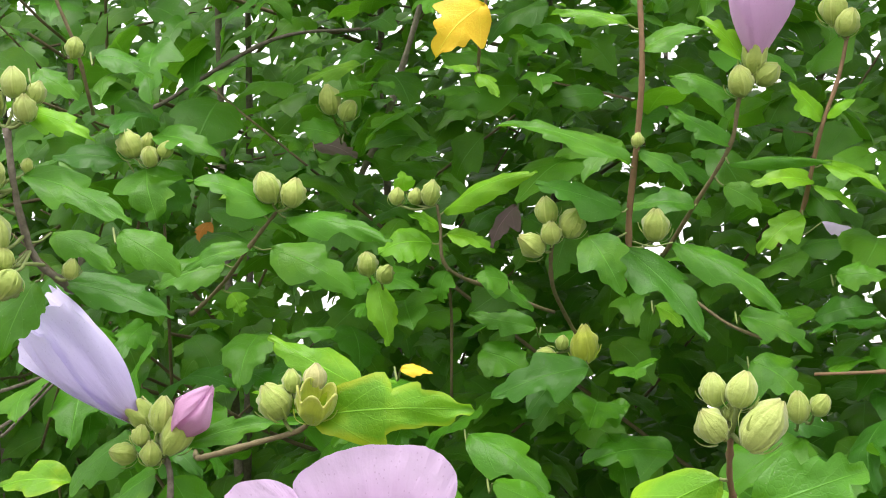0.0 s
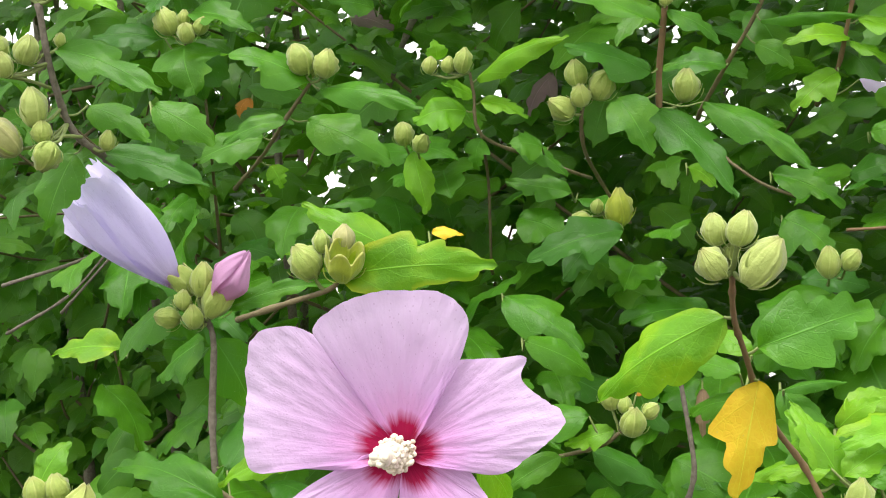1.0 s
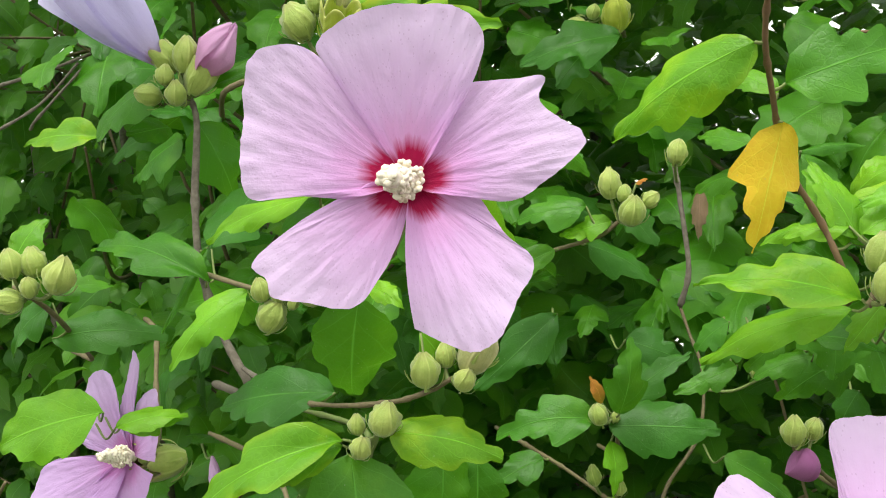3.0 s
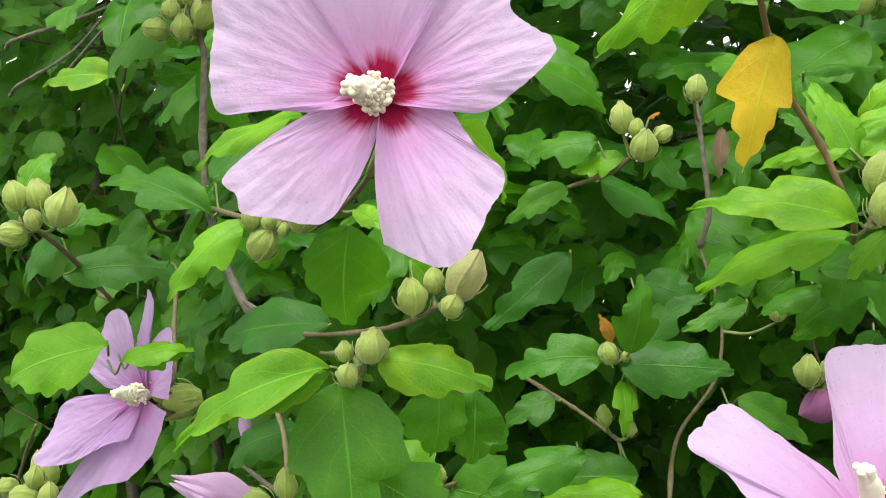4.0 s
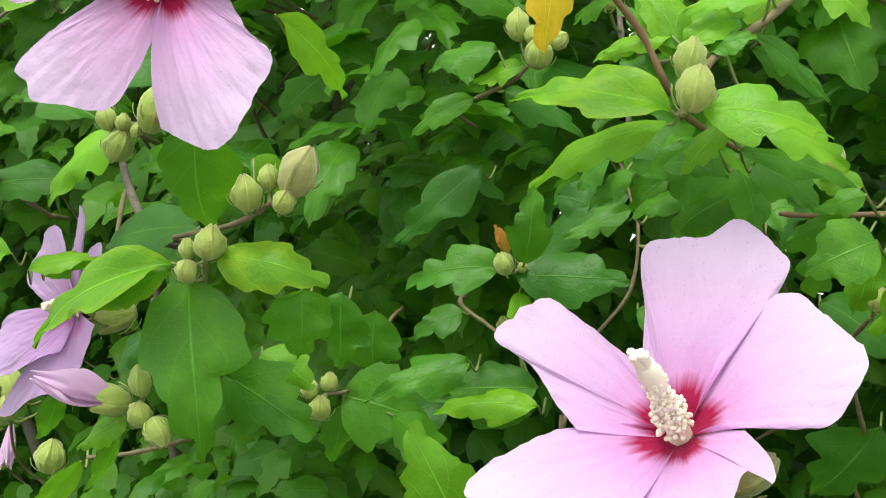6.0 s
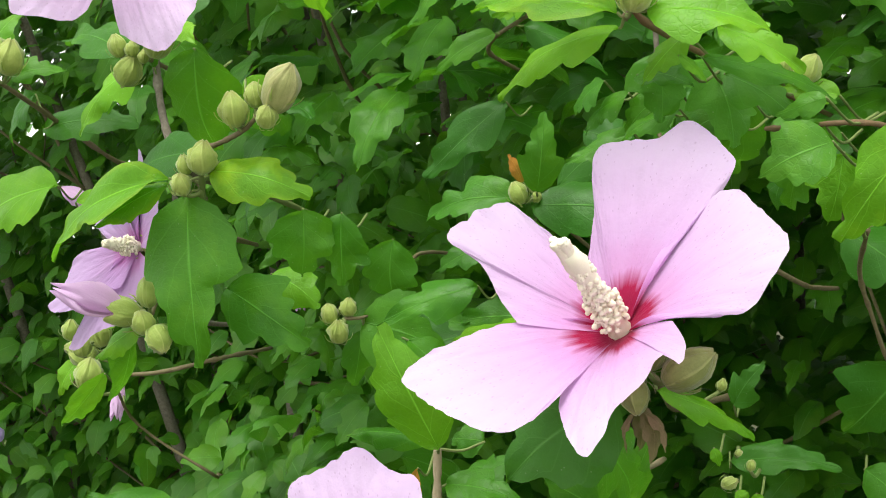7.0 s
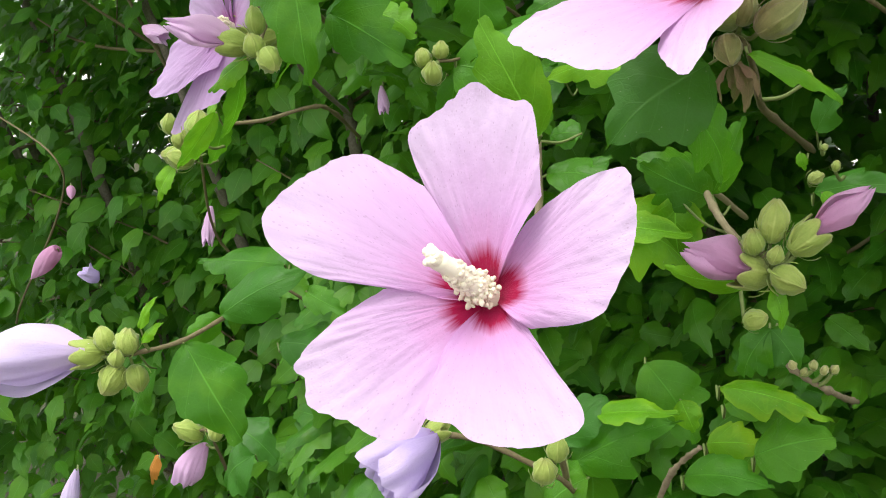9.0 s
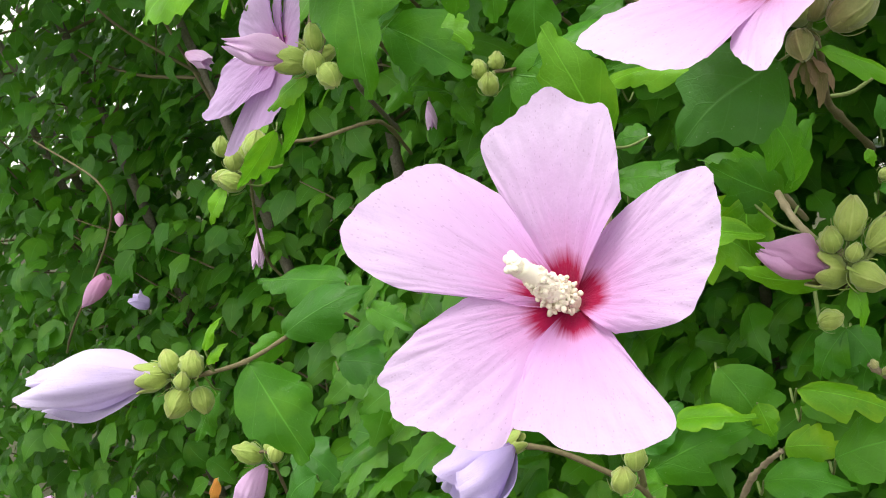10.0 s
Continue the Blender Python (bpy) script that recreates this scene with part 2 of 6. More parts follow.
MAT = {
    "green": leaf_material("leaf_green", (0.048, 0.200, 0.007), (0.090, 0.290, 0.009), 0.38, (0.170, 0.390, 0.010)),
    "dark": leaf_material("leaf_dark_green", (0.032, 0.150, 0.009), (0.052, 0.205, 0.011)),
    "fresh": leaf_material("leaf_fresh_green", (0.115, 0.350, 0.007), (0.200, 0.460, 0.009), 0.45, (0.33, 0.55, 0.012)),
    "mottled": leaf_material("leaf_mottled", (0.120, 0.350, 0.006), (0.170, 0.410, 0.008), 0.80, (0.38, 0.58, 0.012), 0.30, (0.34, 0.50, 0.015)),
    "edged": leaf_material("leaf_yellow_edged", (0.110, 0.320, 0.008), (0.125, 0.340, 0.010), 0.45, (0.34, 0.52, 0.015), 0.6, (0.48, 0.52, 0.02)),
    "yellow": leaf_material("leaf_yellow", (0.93, 0.60, 0.025), (0.95, 0.64, 0.030), 0.35, (0.90, 0.42, 0.02), 0.25, (0.60, 0.22, 0.02), 0.5, tone=0.15),
    "wilted": leaf_material("leaf_wilted_orange", (0.55, 0.20, 0.03), (0.60, 0.26, 0.04), 0.5, (0.30, 0.10, 0.03), rough=0.7),
    "brown": leaf_material("leaf_dry_brown", (0.20, 0.12, 0.075), (0.26, 0.165, 0.10), 0.6, (0.09, 0.05, 0.03), rough=0.8),
    "foliage": leaf_material("leaf_foliage", (0.040, 0.168, 0.009), (0.118, 0.330, 0.012), 0.10, island=True),
    "calyx": calyx_material("calyx_green", (0.390, 0.470, 0.105), (0.265, 0.370, 0.062)),
    "pale": calyx_material("calyx_pale_green", (0.400, 0.490, 0.125), (0.290, 0.380, 0.080)),
    "olive": calyx_material("calyx_olive", (0.340, 0.370, 0.110), (0.210, 0.240, 0.062)),
    "opening": calyx_material("calyx_opening", (0.480, 0.460, 0.190), (0.300, 0.330, 0.100)),
    "yellow_calyx": calyx_material("calyx_yellow_green", (0.460, 0.540, 0.050), (0.320, 0.420, 0.035), 0.5, 0.3),
    "bark": plain_material("grey_brown_bark", (0.290, 0.260, 0.200), (0.110, 0.095, 0.070), 330, 0.85, 0.0012),
    "twig": plain_material("brown_green_twig", (0.230, 0.200, 0.095), (0.120, 0.095, 0.050), 380, 0.7, 0.0008),
    "red_stem": plain_material("reddish_stem", (0.260, 0.150, 0.075), (0.160, 0.110, 0.055), 300, 0.65, 0.0006),
    "green_stem": plain_material("green_stem", (0.230, 0.300, 0.090), (0.150, 0.200, 0.060), 300, 0.6, 0.0005),
    "pale_stem": plain_material("pale_buff_stem", (0.420, 0.350, 0.220), (0.270, 0.230, 0.130), 300, 0.7, 0.0007),
    "knobbly": plain_material("knobbly_grey_twig", (0.320, 0.270, 0.170), (0.130, 0.100, 0.060), 260, 0.85, 0.0016),
    "cream": plain_material("cream_pollen", (0.950, 0.900, 0.740), (0.940, 0.860, 0.660), 500, 0.75, 0.0003, 0.12),
    "pink": petal_material("petal_pink", (0.668, 0.368, 0.695), (0.722, 0.540, 0.790), (0.400, 0.003, 0.065), (0.700, 0.210, 0.530)),
    "mauve": petal_material("petal_mauve", (0.560, 0.330, 0.640), (0.600, 0.420, 0.700), (0.520, 0.200, 0.500), (0.540, 0.260, 0.560)),
    "rosy": petal_material("petal_rosy_bud", (0.600, 0.290, 0.490), (0.700, 0.420, 0.640), (0.580, 0.380, 0.450), (0.560, 0.270, 0.420)),
    "rosy_open": petal_material("petal_rosy_open", (0.700, 0.440, 0.680), (0.740, 0.520, 0.760), (0.560, 0.400, 0.520), (0.640, 0.400, 0.600)),
    "lilac": petal_material("petal_lilac", (0.660, 0.545, 0.800), (0.760, 0.670, 0.880), (0.700, 0.590, 0.740), (0.680, 0.530, 0.720)),
    "bluish": petal_material("petal_blue_lilac", (0.590, 0.520, 0.790), (0.710, 0.670, 0.890), (0.380, 0.100, 0.240), (0.640, 0.540, 0.700), 0.6),
    "violet": petal_material("petal_violet", (0.530, 0.420, 0.740), (0.660, 0.560, 0.830), (0.300, 0.180, 0.460), (0.400, 0.280, 0.580)),
    "plum": petal_material("petal_plum_bud", (0.380, 0.120, 0.300), (0.460, 0.180, 0.380), (0.330, 0.110, 0.240), (0.360, 0.120, 0.270)),
    "lilac_petal": petal_material("petal_fallen", (0.640, 0.540, 0.760), (0.720, 0.640, 0.820), (0.640, 0.540, 0.760), (0.640, 0.540, 0.760)),
    "withered": leaf_material("leaf_mauve_brown", (0.150, 0.085, 0.105), (0.190, 0.110, 0.130), 0.4, (0.09, 0.05, 0.05), rough=0.7),
    "soil": plain_material("dark_soil", (0.060, 0.075, 0.028), (0.045, 0.038, 0.024), 9, 0.95, 0.02, detail=8),
    # pale tone of the sheet added to brighten gaps below the horizon
    "gap_pale": plain_material("pale_gap_sheet", (0.62, 0.60, 0.57), (0.48, 0.46, 0.43), 5, 0.9, 0.004, detail=8),
}


# ---- shapes ----
def mesh_from(name, verts, faces, uvs=None, smooth=True, mats=()):
    me = bpy.data.meshes.new(name)
    me.from_pydata(verts, [], faces)
    if uvs is not None:
        layer = me.uv_layers.new(name="UVMap")
        for loop in me.loops:
            layer.data[loop.index].uv = uvs[loop.vertex_index]
    if smooth:
        me.polygons.foreach_set("use_smooth", [True] * len(me.polygons))
    for m in mats:
        me.materials.append(m)
    return me


def sheet(rows, cols, place):
    """A grid of rows x cols quads; place(u, v) gives a point for u in 0..1 and v in -1..1."""
    verts, uvs, faces = [], [], []
    for i in range(rows + 1):
        for j in range(cols + 1):
            u, v = i / rows, 2 * j / cols - 1
            verts.append(place(u, v))
            uvs.append((u, v))
    w = cols + 1
    for i in range(rows):
        for j in range(cols):
            a = i * w + j
            faces.append((a, a + 1, a + w + 1, a + w))
    return verts, uvs, faces


LOBED = ((0, 0, 0), (0.08, 0.02, 0.10), (0.2, 0.10, 0.28), (0.32, 0.25, 0.41), (0.42, 0.45, 0.50), (0.49, 0.50, 0.33), (0.57, 0.56, 0.26), (0.68, 0.69, 0.25), (0.80, 0.81, 0.16), (0.92, 0.93, 0.06), (1, 1, 0.0))
OVATE = ((0, 0, 0), (0.08, 0.03, 0.17), (0.2, 0.14, 0.37), (0.33, 0.30, 0.49), (0.45, 0.44, 0.50), (0.56, 0.56, 0.46), (0.66, 0.66, 0.40), (0.71, 0.69, 0.29), (0.86, 0.88, 0.14), (0.94, 0.95, 0.06), (1, 1, 0.0))


def outline(table, s):
    for (a, xa, ya), (b, xb, yb) in zip(table, table[1:]):
        if s <= b:
            k = (s - a) / (b - a)
            return xa + (xb - xa) * k, ya + (yb - ya) * k
    return 1.0, 0.0


def leaf_sheet(table, rows, cols, seed, bulge, fold, tooth, wave=0.02):
    rnd = random.Random(seed)
    ph = [rnd.uniform(0, 6.3) for _ in range(4)]
    skew = rnd.uniform(-0.05, 0.05)
    twist = rnd.uniform(-0.25, 0.25)
    droop, hook = rnd.uniform(-0.15, 0.75), rnd.uniform(-0.22, 0.22)
    teeth = [[rnd.uniform(0.2, 1.2) for _ in range(9)] for _ in (0, 1)]

    def place(u, v):
        xe, ye = outline(table, u)
        turn = u * (4.6 + 0.7 * (v > 0)) + ph[3 - (v > 0)]
        k = teeth[v > 0][int(turn) % 9] * tooth * (abs(math.sin(math.pi * turn)) - 0.45) * min(1, max(0, u - 0.22) / 0.15) if u < 0.97 else 0
        ye = max(0.0, ye + k + (0.03 * math.sin(5 * u + ph[0] + (v > 0))))
        x = u + (xe - u + k * 0.5) * abs(v) ** 1.3
        y = ye * v + skew * math.sin(math.pi * u)
        z = bulge * math.sin(math.pi * u ** 0.9) + fold * abs(y) * (1 - 0.5 * u) - 0.55 * y * y
        z += wave * abs(v) * (math.sin(9 * u + ph[1]) + 0.7 * math.sin(17 * u + ph[2] + 2 * v)) + twist * y * (u - 0.3)
        z += 0.010 * math.cos(3.4 * 6.28 * (u - 0.42 * abs(v))) * (1 - 0.6 * abs(v)) * min(1, 4 * abs(v))
        z -= droop * max(0, u - 0.45) ** 2
        y += hook * max(0, u - 0.4) ** 2
        return (x, y, z)

    return sheet(rows, cols, place)


LEAF_SHAPES = {}


def leaf_mesh(shape, mat, bulge, variant):
    key = (shape, mat, bulge, variant)
    if key not in LEAF_SHAPES:
        table = LOBED if shape == "lobed" else OVATE
        fold = (0.20, -0.08, 0.34, 0.08, 0.26)[variant % 5]
        v, uv, f = leaf_sheet(table, 30, 8, 31 * variant + 7 * len(shape) + len(mat), bulge, fold, 0.105, 0.032)
        LEAF_SHAPES[key] = mesh_from("leaf_blade", v, f, uv, True, (MAT[mat],))
    return LEAF_SHAPES[key]


def spline(points, steps):
    """Points along a smooth line through the given ones."""
    p = [Vector(q) for q in points]
    p = [p[0] * 2 - p[1]] + p + [p[-1] * 2 - p[-2]]
    line = []
    for i in range(1, len(p) - 2):
        for k in range(steps):
            t = k / steps
            a, b, c, d = p[i - 1], p[i], p[i + 1], p[i + 2]
            line.append(0.5 * ((2 * b) + (c - a) * t + (2 * a - 5 * b + 4 * c - d) * t * t + (3 * b - a - 3 * c + d) * t ** 3))
    line.append(p[-2].copy())
    return line


def tube_data(line, r0, r1, sides=8, nodes=0.0, seed=0):
    rnd = random.Random(seed)
    verts, faces = [], []
    side = Vector((1, 0.2, 0.1))
    for i, q in enumerate(line):
        d = (line[min(i + 1, len(line) - 1)] - line[max(i - 1, 0)]).normalized()
        a = (side - d * side.dot(d)).normalized()
        b = d.cross(a)
        side = a
        r = r0 + (r1 - r0) * i / max(1, len(line) - 1)
        r *= 1 + nodes * (rnd.random() - 0.3) * (1.6 if rnd.random() < 0.25 else 0.5)
        for k in range(sides):
            w = 2 * math.pi * k / sides
            verts.append(q + (a * math.cos(w) + b * math.sin(w)) * r * (1 + 0.12 * (rnd.random() - 0.5)))
    n = len(line)
    for i in range(n - 1):
        for k in range(sides):
            k2 = (k + 1) % sides
            faces.append((i * sides + k, i * sides + k2, (i + 1) * sides + k2, (i + 1) * sides + k))
    faces.append(tuple(range(sides))[::-1])
    faces.append(tuple((n - 1) * sides + k for k in range(sides)))
    return verts, faces


def part(name, data, parent, label=""):
    ob = new(name, data)
    ob.parent = parent
    if label:
        tagged(ob, label)
    return ob


def frame_of(x_dir, z_hint):
    """Axes with x along x_dir and z as near to z_hint as can be."""
    x = Vector(x_dir).normalized()
    z = Vector(z_hint)
    z = z - x * z.dot(x)
    if z.length < 1e-4:
        z = Vector((0, 0, 1)) - x * x.z
    z.normalize()
    y = z.cross(x)
    return Matrix((x, y, z)).transposed().to_4x4()


LINES = {}      # the stems' lines of each branch, to which leaves and buds are joined
COUNT = [0]


def branch(label, category):
    ob = new("hibiscus_branch")
    tagged(ob, label, category, "flowering branches of the shrub")
    LINES[ob.name] = []
    return ob


def into_shrub(p):
    """The way from the open side of the shrub inward at this place."""
    low = min(1, max(0, (1.50 - p.z) / 0.28))
    return (p - Vector((0.13 + 0.17 * low, 0, 1.57 - 0.18 * low))).normalized()


def stem(br, r0, r1, mat, *points):
    COUNT[0] += 1
    first, second = Vector(points[0]), Vector(points[1])
    if all((q - first).length > 0.012 for q in LINES[br.name]):
        # runs on backwards into the shrub
        back = (first - second).normalized()
        inward = into_shrub(first)
        reach = max(0.05, 0.72 - first.y)
        points = (first + back * 0.010 + inward * reach, first + back * 0.008 + inward * 0.04, *points)
    line = spline(points, 7)
    LINES[br.name].extend(line)
    if br.location.length == 0:
        br.matrix_basis = Matrix.Translation(line[0])
    v, f = tube_data([q - br.location for q in line], r0 * 0.88, r1 * 0.88, 10, 0.7 if mat == "knobbly" else 0.40, COUNT[0])
    return part("stem", mesh_from("stem", v, f, None, True, (MAT[mat],)), br)


def nearest(br, p):
    line = LINES[br.name]
    return min(line, key=lambda q: (q - Vector(p)).length)


def stalk(name, br, parent, start, end, r, mat):
    """A thin stalk from the branch to the base of a leaf or bud, in the parent's own space."""
    start, end = Vector(start), Vector(end)
    sag = Vector((0, 0, 0.12 * (start - end).length))
    line = spline((start, (start + end) / 2 - sag, end), 4)
    inv = parent.matrix_basis.inverted()
    home = br.location
    v, f = tube_data(line, r, r * 0.8, 6)
    v = [inv @ (q - home) for q in v]
    return part(name, mesh_from(name, v, f, None, True, (MAT[mat],)), parent)


def leaf(br, base, tip, width, mat, shape, facing=(0.05, -0.72, 0.66), bulge=0.09):
    COUNT[0] += 1
    n = COUNT[0]
    rnd = random.Random(n)
    base, tip = Vector(base), Vector(tip)
    tilt = Vector((rnd.uniform(-0.25, 0.25), rnd.uniform(-0.1, 0.1), rnd.uniform(-0.2, 0.2)))
    length = (tip - base).length
    ob = part("leaf", leaf_mesh(shape, mat, bulge, n % 9), br)
    m = frame_of(tip - base, Vector(facing) + tilt)
    ob.matrix_basis = Matrix.Translation(base - br.location) @ m @ Matrix.Diagonal((length, width, (length + width) / 2, 1))
    near = nearest(br, base)
    if (near - base).length > 0.028:
        near = base + (base - tip).normalized() * 0.003 + into_shrub(base) * 0.05
    if (near - base).length > 0.002:
        stalk("petiole", br, ob, near, base, 0.0006, "green_stem")
    return ob


# ---- buds: a calyx of five sepals that meet in a point, with thin bracts round its foot ----
PROFILE = ((0, 0.17), (0.08, 0.31), (0.2, 0.43), (0.4, 0.5), (0.6, 0.475), (0.75, 0.40), (0.86, 0.28), (0.94, 0.15), (1, 0.025))


def bud_profile(u):
    for (a, ra), (b, rb) in zip(PROFILE, PROFILE[1:]):
        if u <= b:
            return ra + (rb - ra) * (u - a) / (b - a)
    return 0.025


def bud_mesh(kind, mat, variant):
    rnd = random.Random(hash_of(kind + mat) + variant)
    around, along = 45, 15
    row = around + 1
    verts, uvs, faces = [], [], []
    tw, ph = rnd.uniform(-0.6, 0.6), rnd.uniform(0, 9)
    fat = rnd.uniform(0.94, 1.05)
    for i in range(along + 1):
        u = i / along
        for k in range(row):
            w = 2 * math.pi * k / around
            if kind in ("cup", "open"):
                lobe = abs(math.cos(2.5 * w))
                r = 0.5 * (0.35 + 0.65 * math.sin(min(1.0, u * 1.5) * 1.57)) * (1 + (0.14 * u if kind == "open" else -0.05 * u))
                z = -0.5 + u * (0.62 + 0.45 * lobe ** 0.7)
                r *= 1 - 0.05 * (1 - lobe) * u + 0.05 * noise.noise((3 * math.cos(w), 3 * math.sin(w) + ph, 3 * u))
                s = w
            else:
                r = bud_profile(u) * fat
                s = w + tw * max(0, u - 0.3)
                seam = math.fmod(s * 5 / (2 * math.pi) + 50, 1) - 0.5
                ridge = math.exp(-(seam / 0.055) ** 2)
                ditch = math.exp(-((abs(seam) - 0.13) / 0.05) ** 2)
                grow = min(1, max(0, (u - 0.12) / 0.6))
                r *= 0.93 + 0.05 * math.cos(10 * math.pi * seam) * 0.4 + (0.22 * ridge - 0.08 * ditch) * grow
                r *= 1 + 0.07 * noise.noise((1.6 * math.cos(w), 1.6 * math.sin(w) + ph, 2 * u))
                r += 0.075 * ridge * max(0, u - 0.8) / 0.2
                z = (-0.5 + u + 0.05 * max(0, u - 0.9) / 0.1 + 0.03 * ridge * grow) * (1.30 if kind == "tall" else 1.08)
            verts.append((r * math.cos(w), r * math.sin(w), z))
            uvs.append((s * 5 / (2 * math.pi) + 5, u))
    for i in range(along):
        for k in range(around):
            a = i * row + k
            faces.append((a, a + 1, a + row + 1, a + row))
    faces.append(tuple(range(around))[::-1])
    if kind in ("cup", "open"):
        # the inner wall of the cup
        n0 = len(verts)
        for k in range(n0):
            x, y, z = verts[k]
            verts.append((x * 0.9, y * 0.9, z + 0.02))
            uvs.append(uvs[k])
        for i in range(along):
            for k in range(around):
                a = n0 + i * row + k
                faces.append((a + 1, a, a + row, a + row + 1))
        for k in range(around):
            a = along * row + k
            faces.append((a, a + 1, n0 + a + 1, n0 + a))
    return mesh_from("bud", verts, faces, uvs, True, (MAT[mat],))


def hash_of(text):
    return sum((i + 1) * ord(c) for i, c in enumerate(text))


def bract_mesh(mat):
    """A narrow pointed leaflet that stands out from the foot of a calyx."""
    verts, uvs, faces = [], [], []
    for i in range(7):
        u = i / 6
        r, z = 0.14 + 0.46 * math.sin(u * 1.45), -0.52 + 0.10 * u + 0.42 * u * u
        half = 0.050 * math.sin(math.pi * (0.28 + 0.70 * u)) + 0.004
        for k, d in ((-1, 0), (0, 0.03), (1, 0)):
            verts.append((r + d, k * half, z))
            uvs.append((0.1 * k, 0.4))
    for i in range(6):
        for k in (0, 1):
            a = 3 * i + k
            faces.append((a, a + 1, a + 4, a + 3))
    return mesh_from("bract", verts, faces, uvs, True, (MAT[mat],))


BUDS = {}


def bud(br, place, across, axis, kind, mat):
    COUNT[0] += 1
    n = COUNT[0]
    key = (kind, mat, n % 5)
    if key not in BUDS:
        BUDS[key] = bud_mesh(kind, mat, n % 5)
    if mat not in BUDS:
        BUDS[mat] = bract_mesh("calyx" if mat == "opening" else mat)
    name = {"cup": "calyx", "open": "open_calyx"}.get(kind, "bud")
    ob = part(name, BUDS[key], br)
    ax = Vector(axis).normalized()
    turn = ax.to_track_quat("Z", "Y").to_matrix().to_4x4()
    centre = Vector(place)
    ob.matrix_basis = Matrix.Translation(centre - br.location) @ turn @ Matrix.Rotation(n * 1.9, 4, "Z") @ Matrix.Diagonal((across * 0.95, across * 0.95, across * 0.95, 1))
    for k in range(6):
        strip = part("bract", BUDS[mat], ob)
        grow = 0.85 + 0.3 * random.Random(n * 7 + k).random()
        strip.matrix_basis = Matrix.Rotation(k * 1.047 + 0.3 * math.sin(n + k), 4, "Z") @ Matrix.Diagonal((1, 1, grow, 1)) @ Matrix.Translation((0, 0, 0.53 / grow - 0.53))
    foot = centre - ax * across * 0.5
    near = nearest(br, foot)
    if (near - foot).length > 0.034:
        near = foot - ax * 0.004 + Vector((0, 0.020, -0.003))
    stalk("pedicel", br, ob, near, foot + ax * across * 0.03, 0.0009, "green_stem")
    return ob


def furled_bud(br, base, tip, across, mat):
    """A rolled-up blossom: overlapping petals wound round each other."""
    COUNT[0] += 1
    n = COUNT[0]
    rnd = random.Random(n)
    base, tip = Vector(base), Vector(tip)
    axis = tip - base
    length = axis.length
    long_bloom = mat in ("lilac", "rosy_open")
    around, along = 72, 26
    verts, uvs, faces = [], [], []
    turns, ph = rnd.uniform(0.7, 1.2) * (0.45 if long_bloom else 1), rnd.uniform(0, 6)
    turn = axis.to_track_quat("Z", "Y").to_matrix().to_4x4()
    wrap = {"lilac": 0.24, "violet": 0.26, "rosy_open": 0.22}.get(mat, 0.13)
    for i in range(along + 1):
        u = i / along
        for k in range(around + 1):
            w = 2 * math.pi * k / around
            if long_bloom:
                prof = 0.22 + 0.62 * math.sin(min(1, u / 0.7) * 1.57) + 0.10 * u - 0.30 * max(0, u - 0.7) / 0.3
            elif mat == "violet":
                prof = 0.35 + 0.65 * math.sin(min(1, u / 0.45) * 1.57)
            else:
                prof = max(0.03, math.sin(math.pi * (0.15 + 0.85 * u ** 0.85))) ** 0.9
            s = w + turns * 1.5 * u + ph
            roll = (s * 3 / (2 * math.pi)) % 1.0
            r = 0.5 * prof * (1 + wrap * (roll ** 1.5 - 0.45) + (0.025 if long_bloom else 0.008) * math.sin(11 * s + 3 * u) + 0.006 * math.sin(29 * s - 4 * u))
            z = u
            if long_bloom or mat == "violet":
                z = u * (1 + 0.045 * math.sin(2 * s + 1) * u * u + 0.06 * math.sin(5 * s + 2) * u * u + 0.02 * math.sin(13 * s) * u ** 4)
                r *= 1 + (0.16 * math.sin(5 * s + 1.3 * u) + 0.07 * math.sin(12 * s) + 0.03 * math.sin(27 * s)) * u ** 2.2
            verts.append((r * across * math.cos(w), r * across * math.sin(w), z * length))
            uvs.append((0.25 + 0.75 * u, 2 * roll - 1))
    row = around + 1
    for i in range(along):
        for k in range(around):
            a = i * row + k
            faces.append((a, a + 1, a + row + 1, a + row))
    if long_bloom or mat == "violet":
        # the inner rolled edge at the mouth
        n0 = len(verts)
        for i in range(9):
            u = 1 - i / 8 * 0.5
            for k in range(row):
                x, y, z = verts[along * row + k]
                f = 0.9 - 0.55 * (i / 8) ** 0.7
                verts.append((x * f, y * f, z - (i / 8) * 0.34 * length))
                uvs.append((0.95 - 0.4 * i / 8, uvs[along * row + k][1]))
        for i in range(8):
            for k in range(around):
                a = n0 + i * row + k
                faces.append((a, a + row, a + row + 1, a + 1))
        for k in range(around):
            a, b = along * row + k, n0 + k
            faces.append((a, b, b + 1, a + 1))
    ob = part("furled_blossom", mesh_from("furled_blossom", verts, faces, uvs, True, (MAT[mat],)), br)
    ob.matrix_basis = Matrix.Translation(base - br.location) @ turn
    tagged(ob, {"rosy": "rosy pink furled bud", "lilac": "pale lilac closed blossom", "violet": "rolled violet spent bloom", "plum": "plum-coloured bud", "rosy_open": "half-open pink blossom"}[mat])
    near = nearest(br, base)
    if (near - base).length > 0.034:
        near = base - axis.normalized() * 0.005 + into_shrub(base) * 0.05
    stalk("pedicel", br, ob, near, base, 0.0011, "green_stem")
    return ob


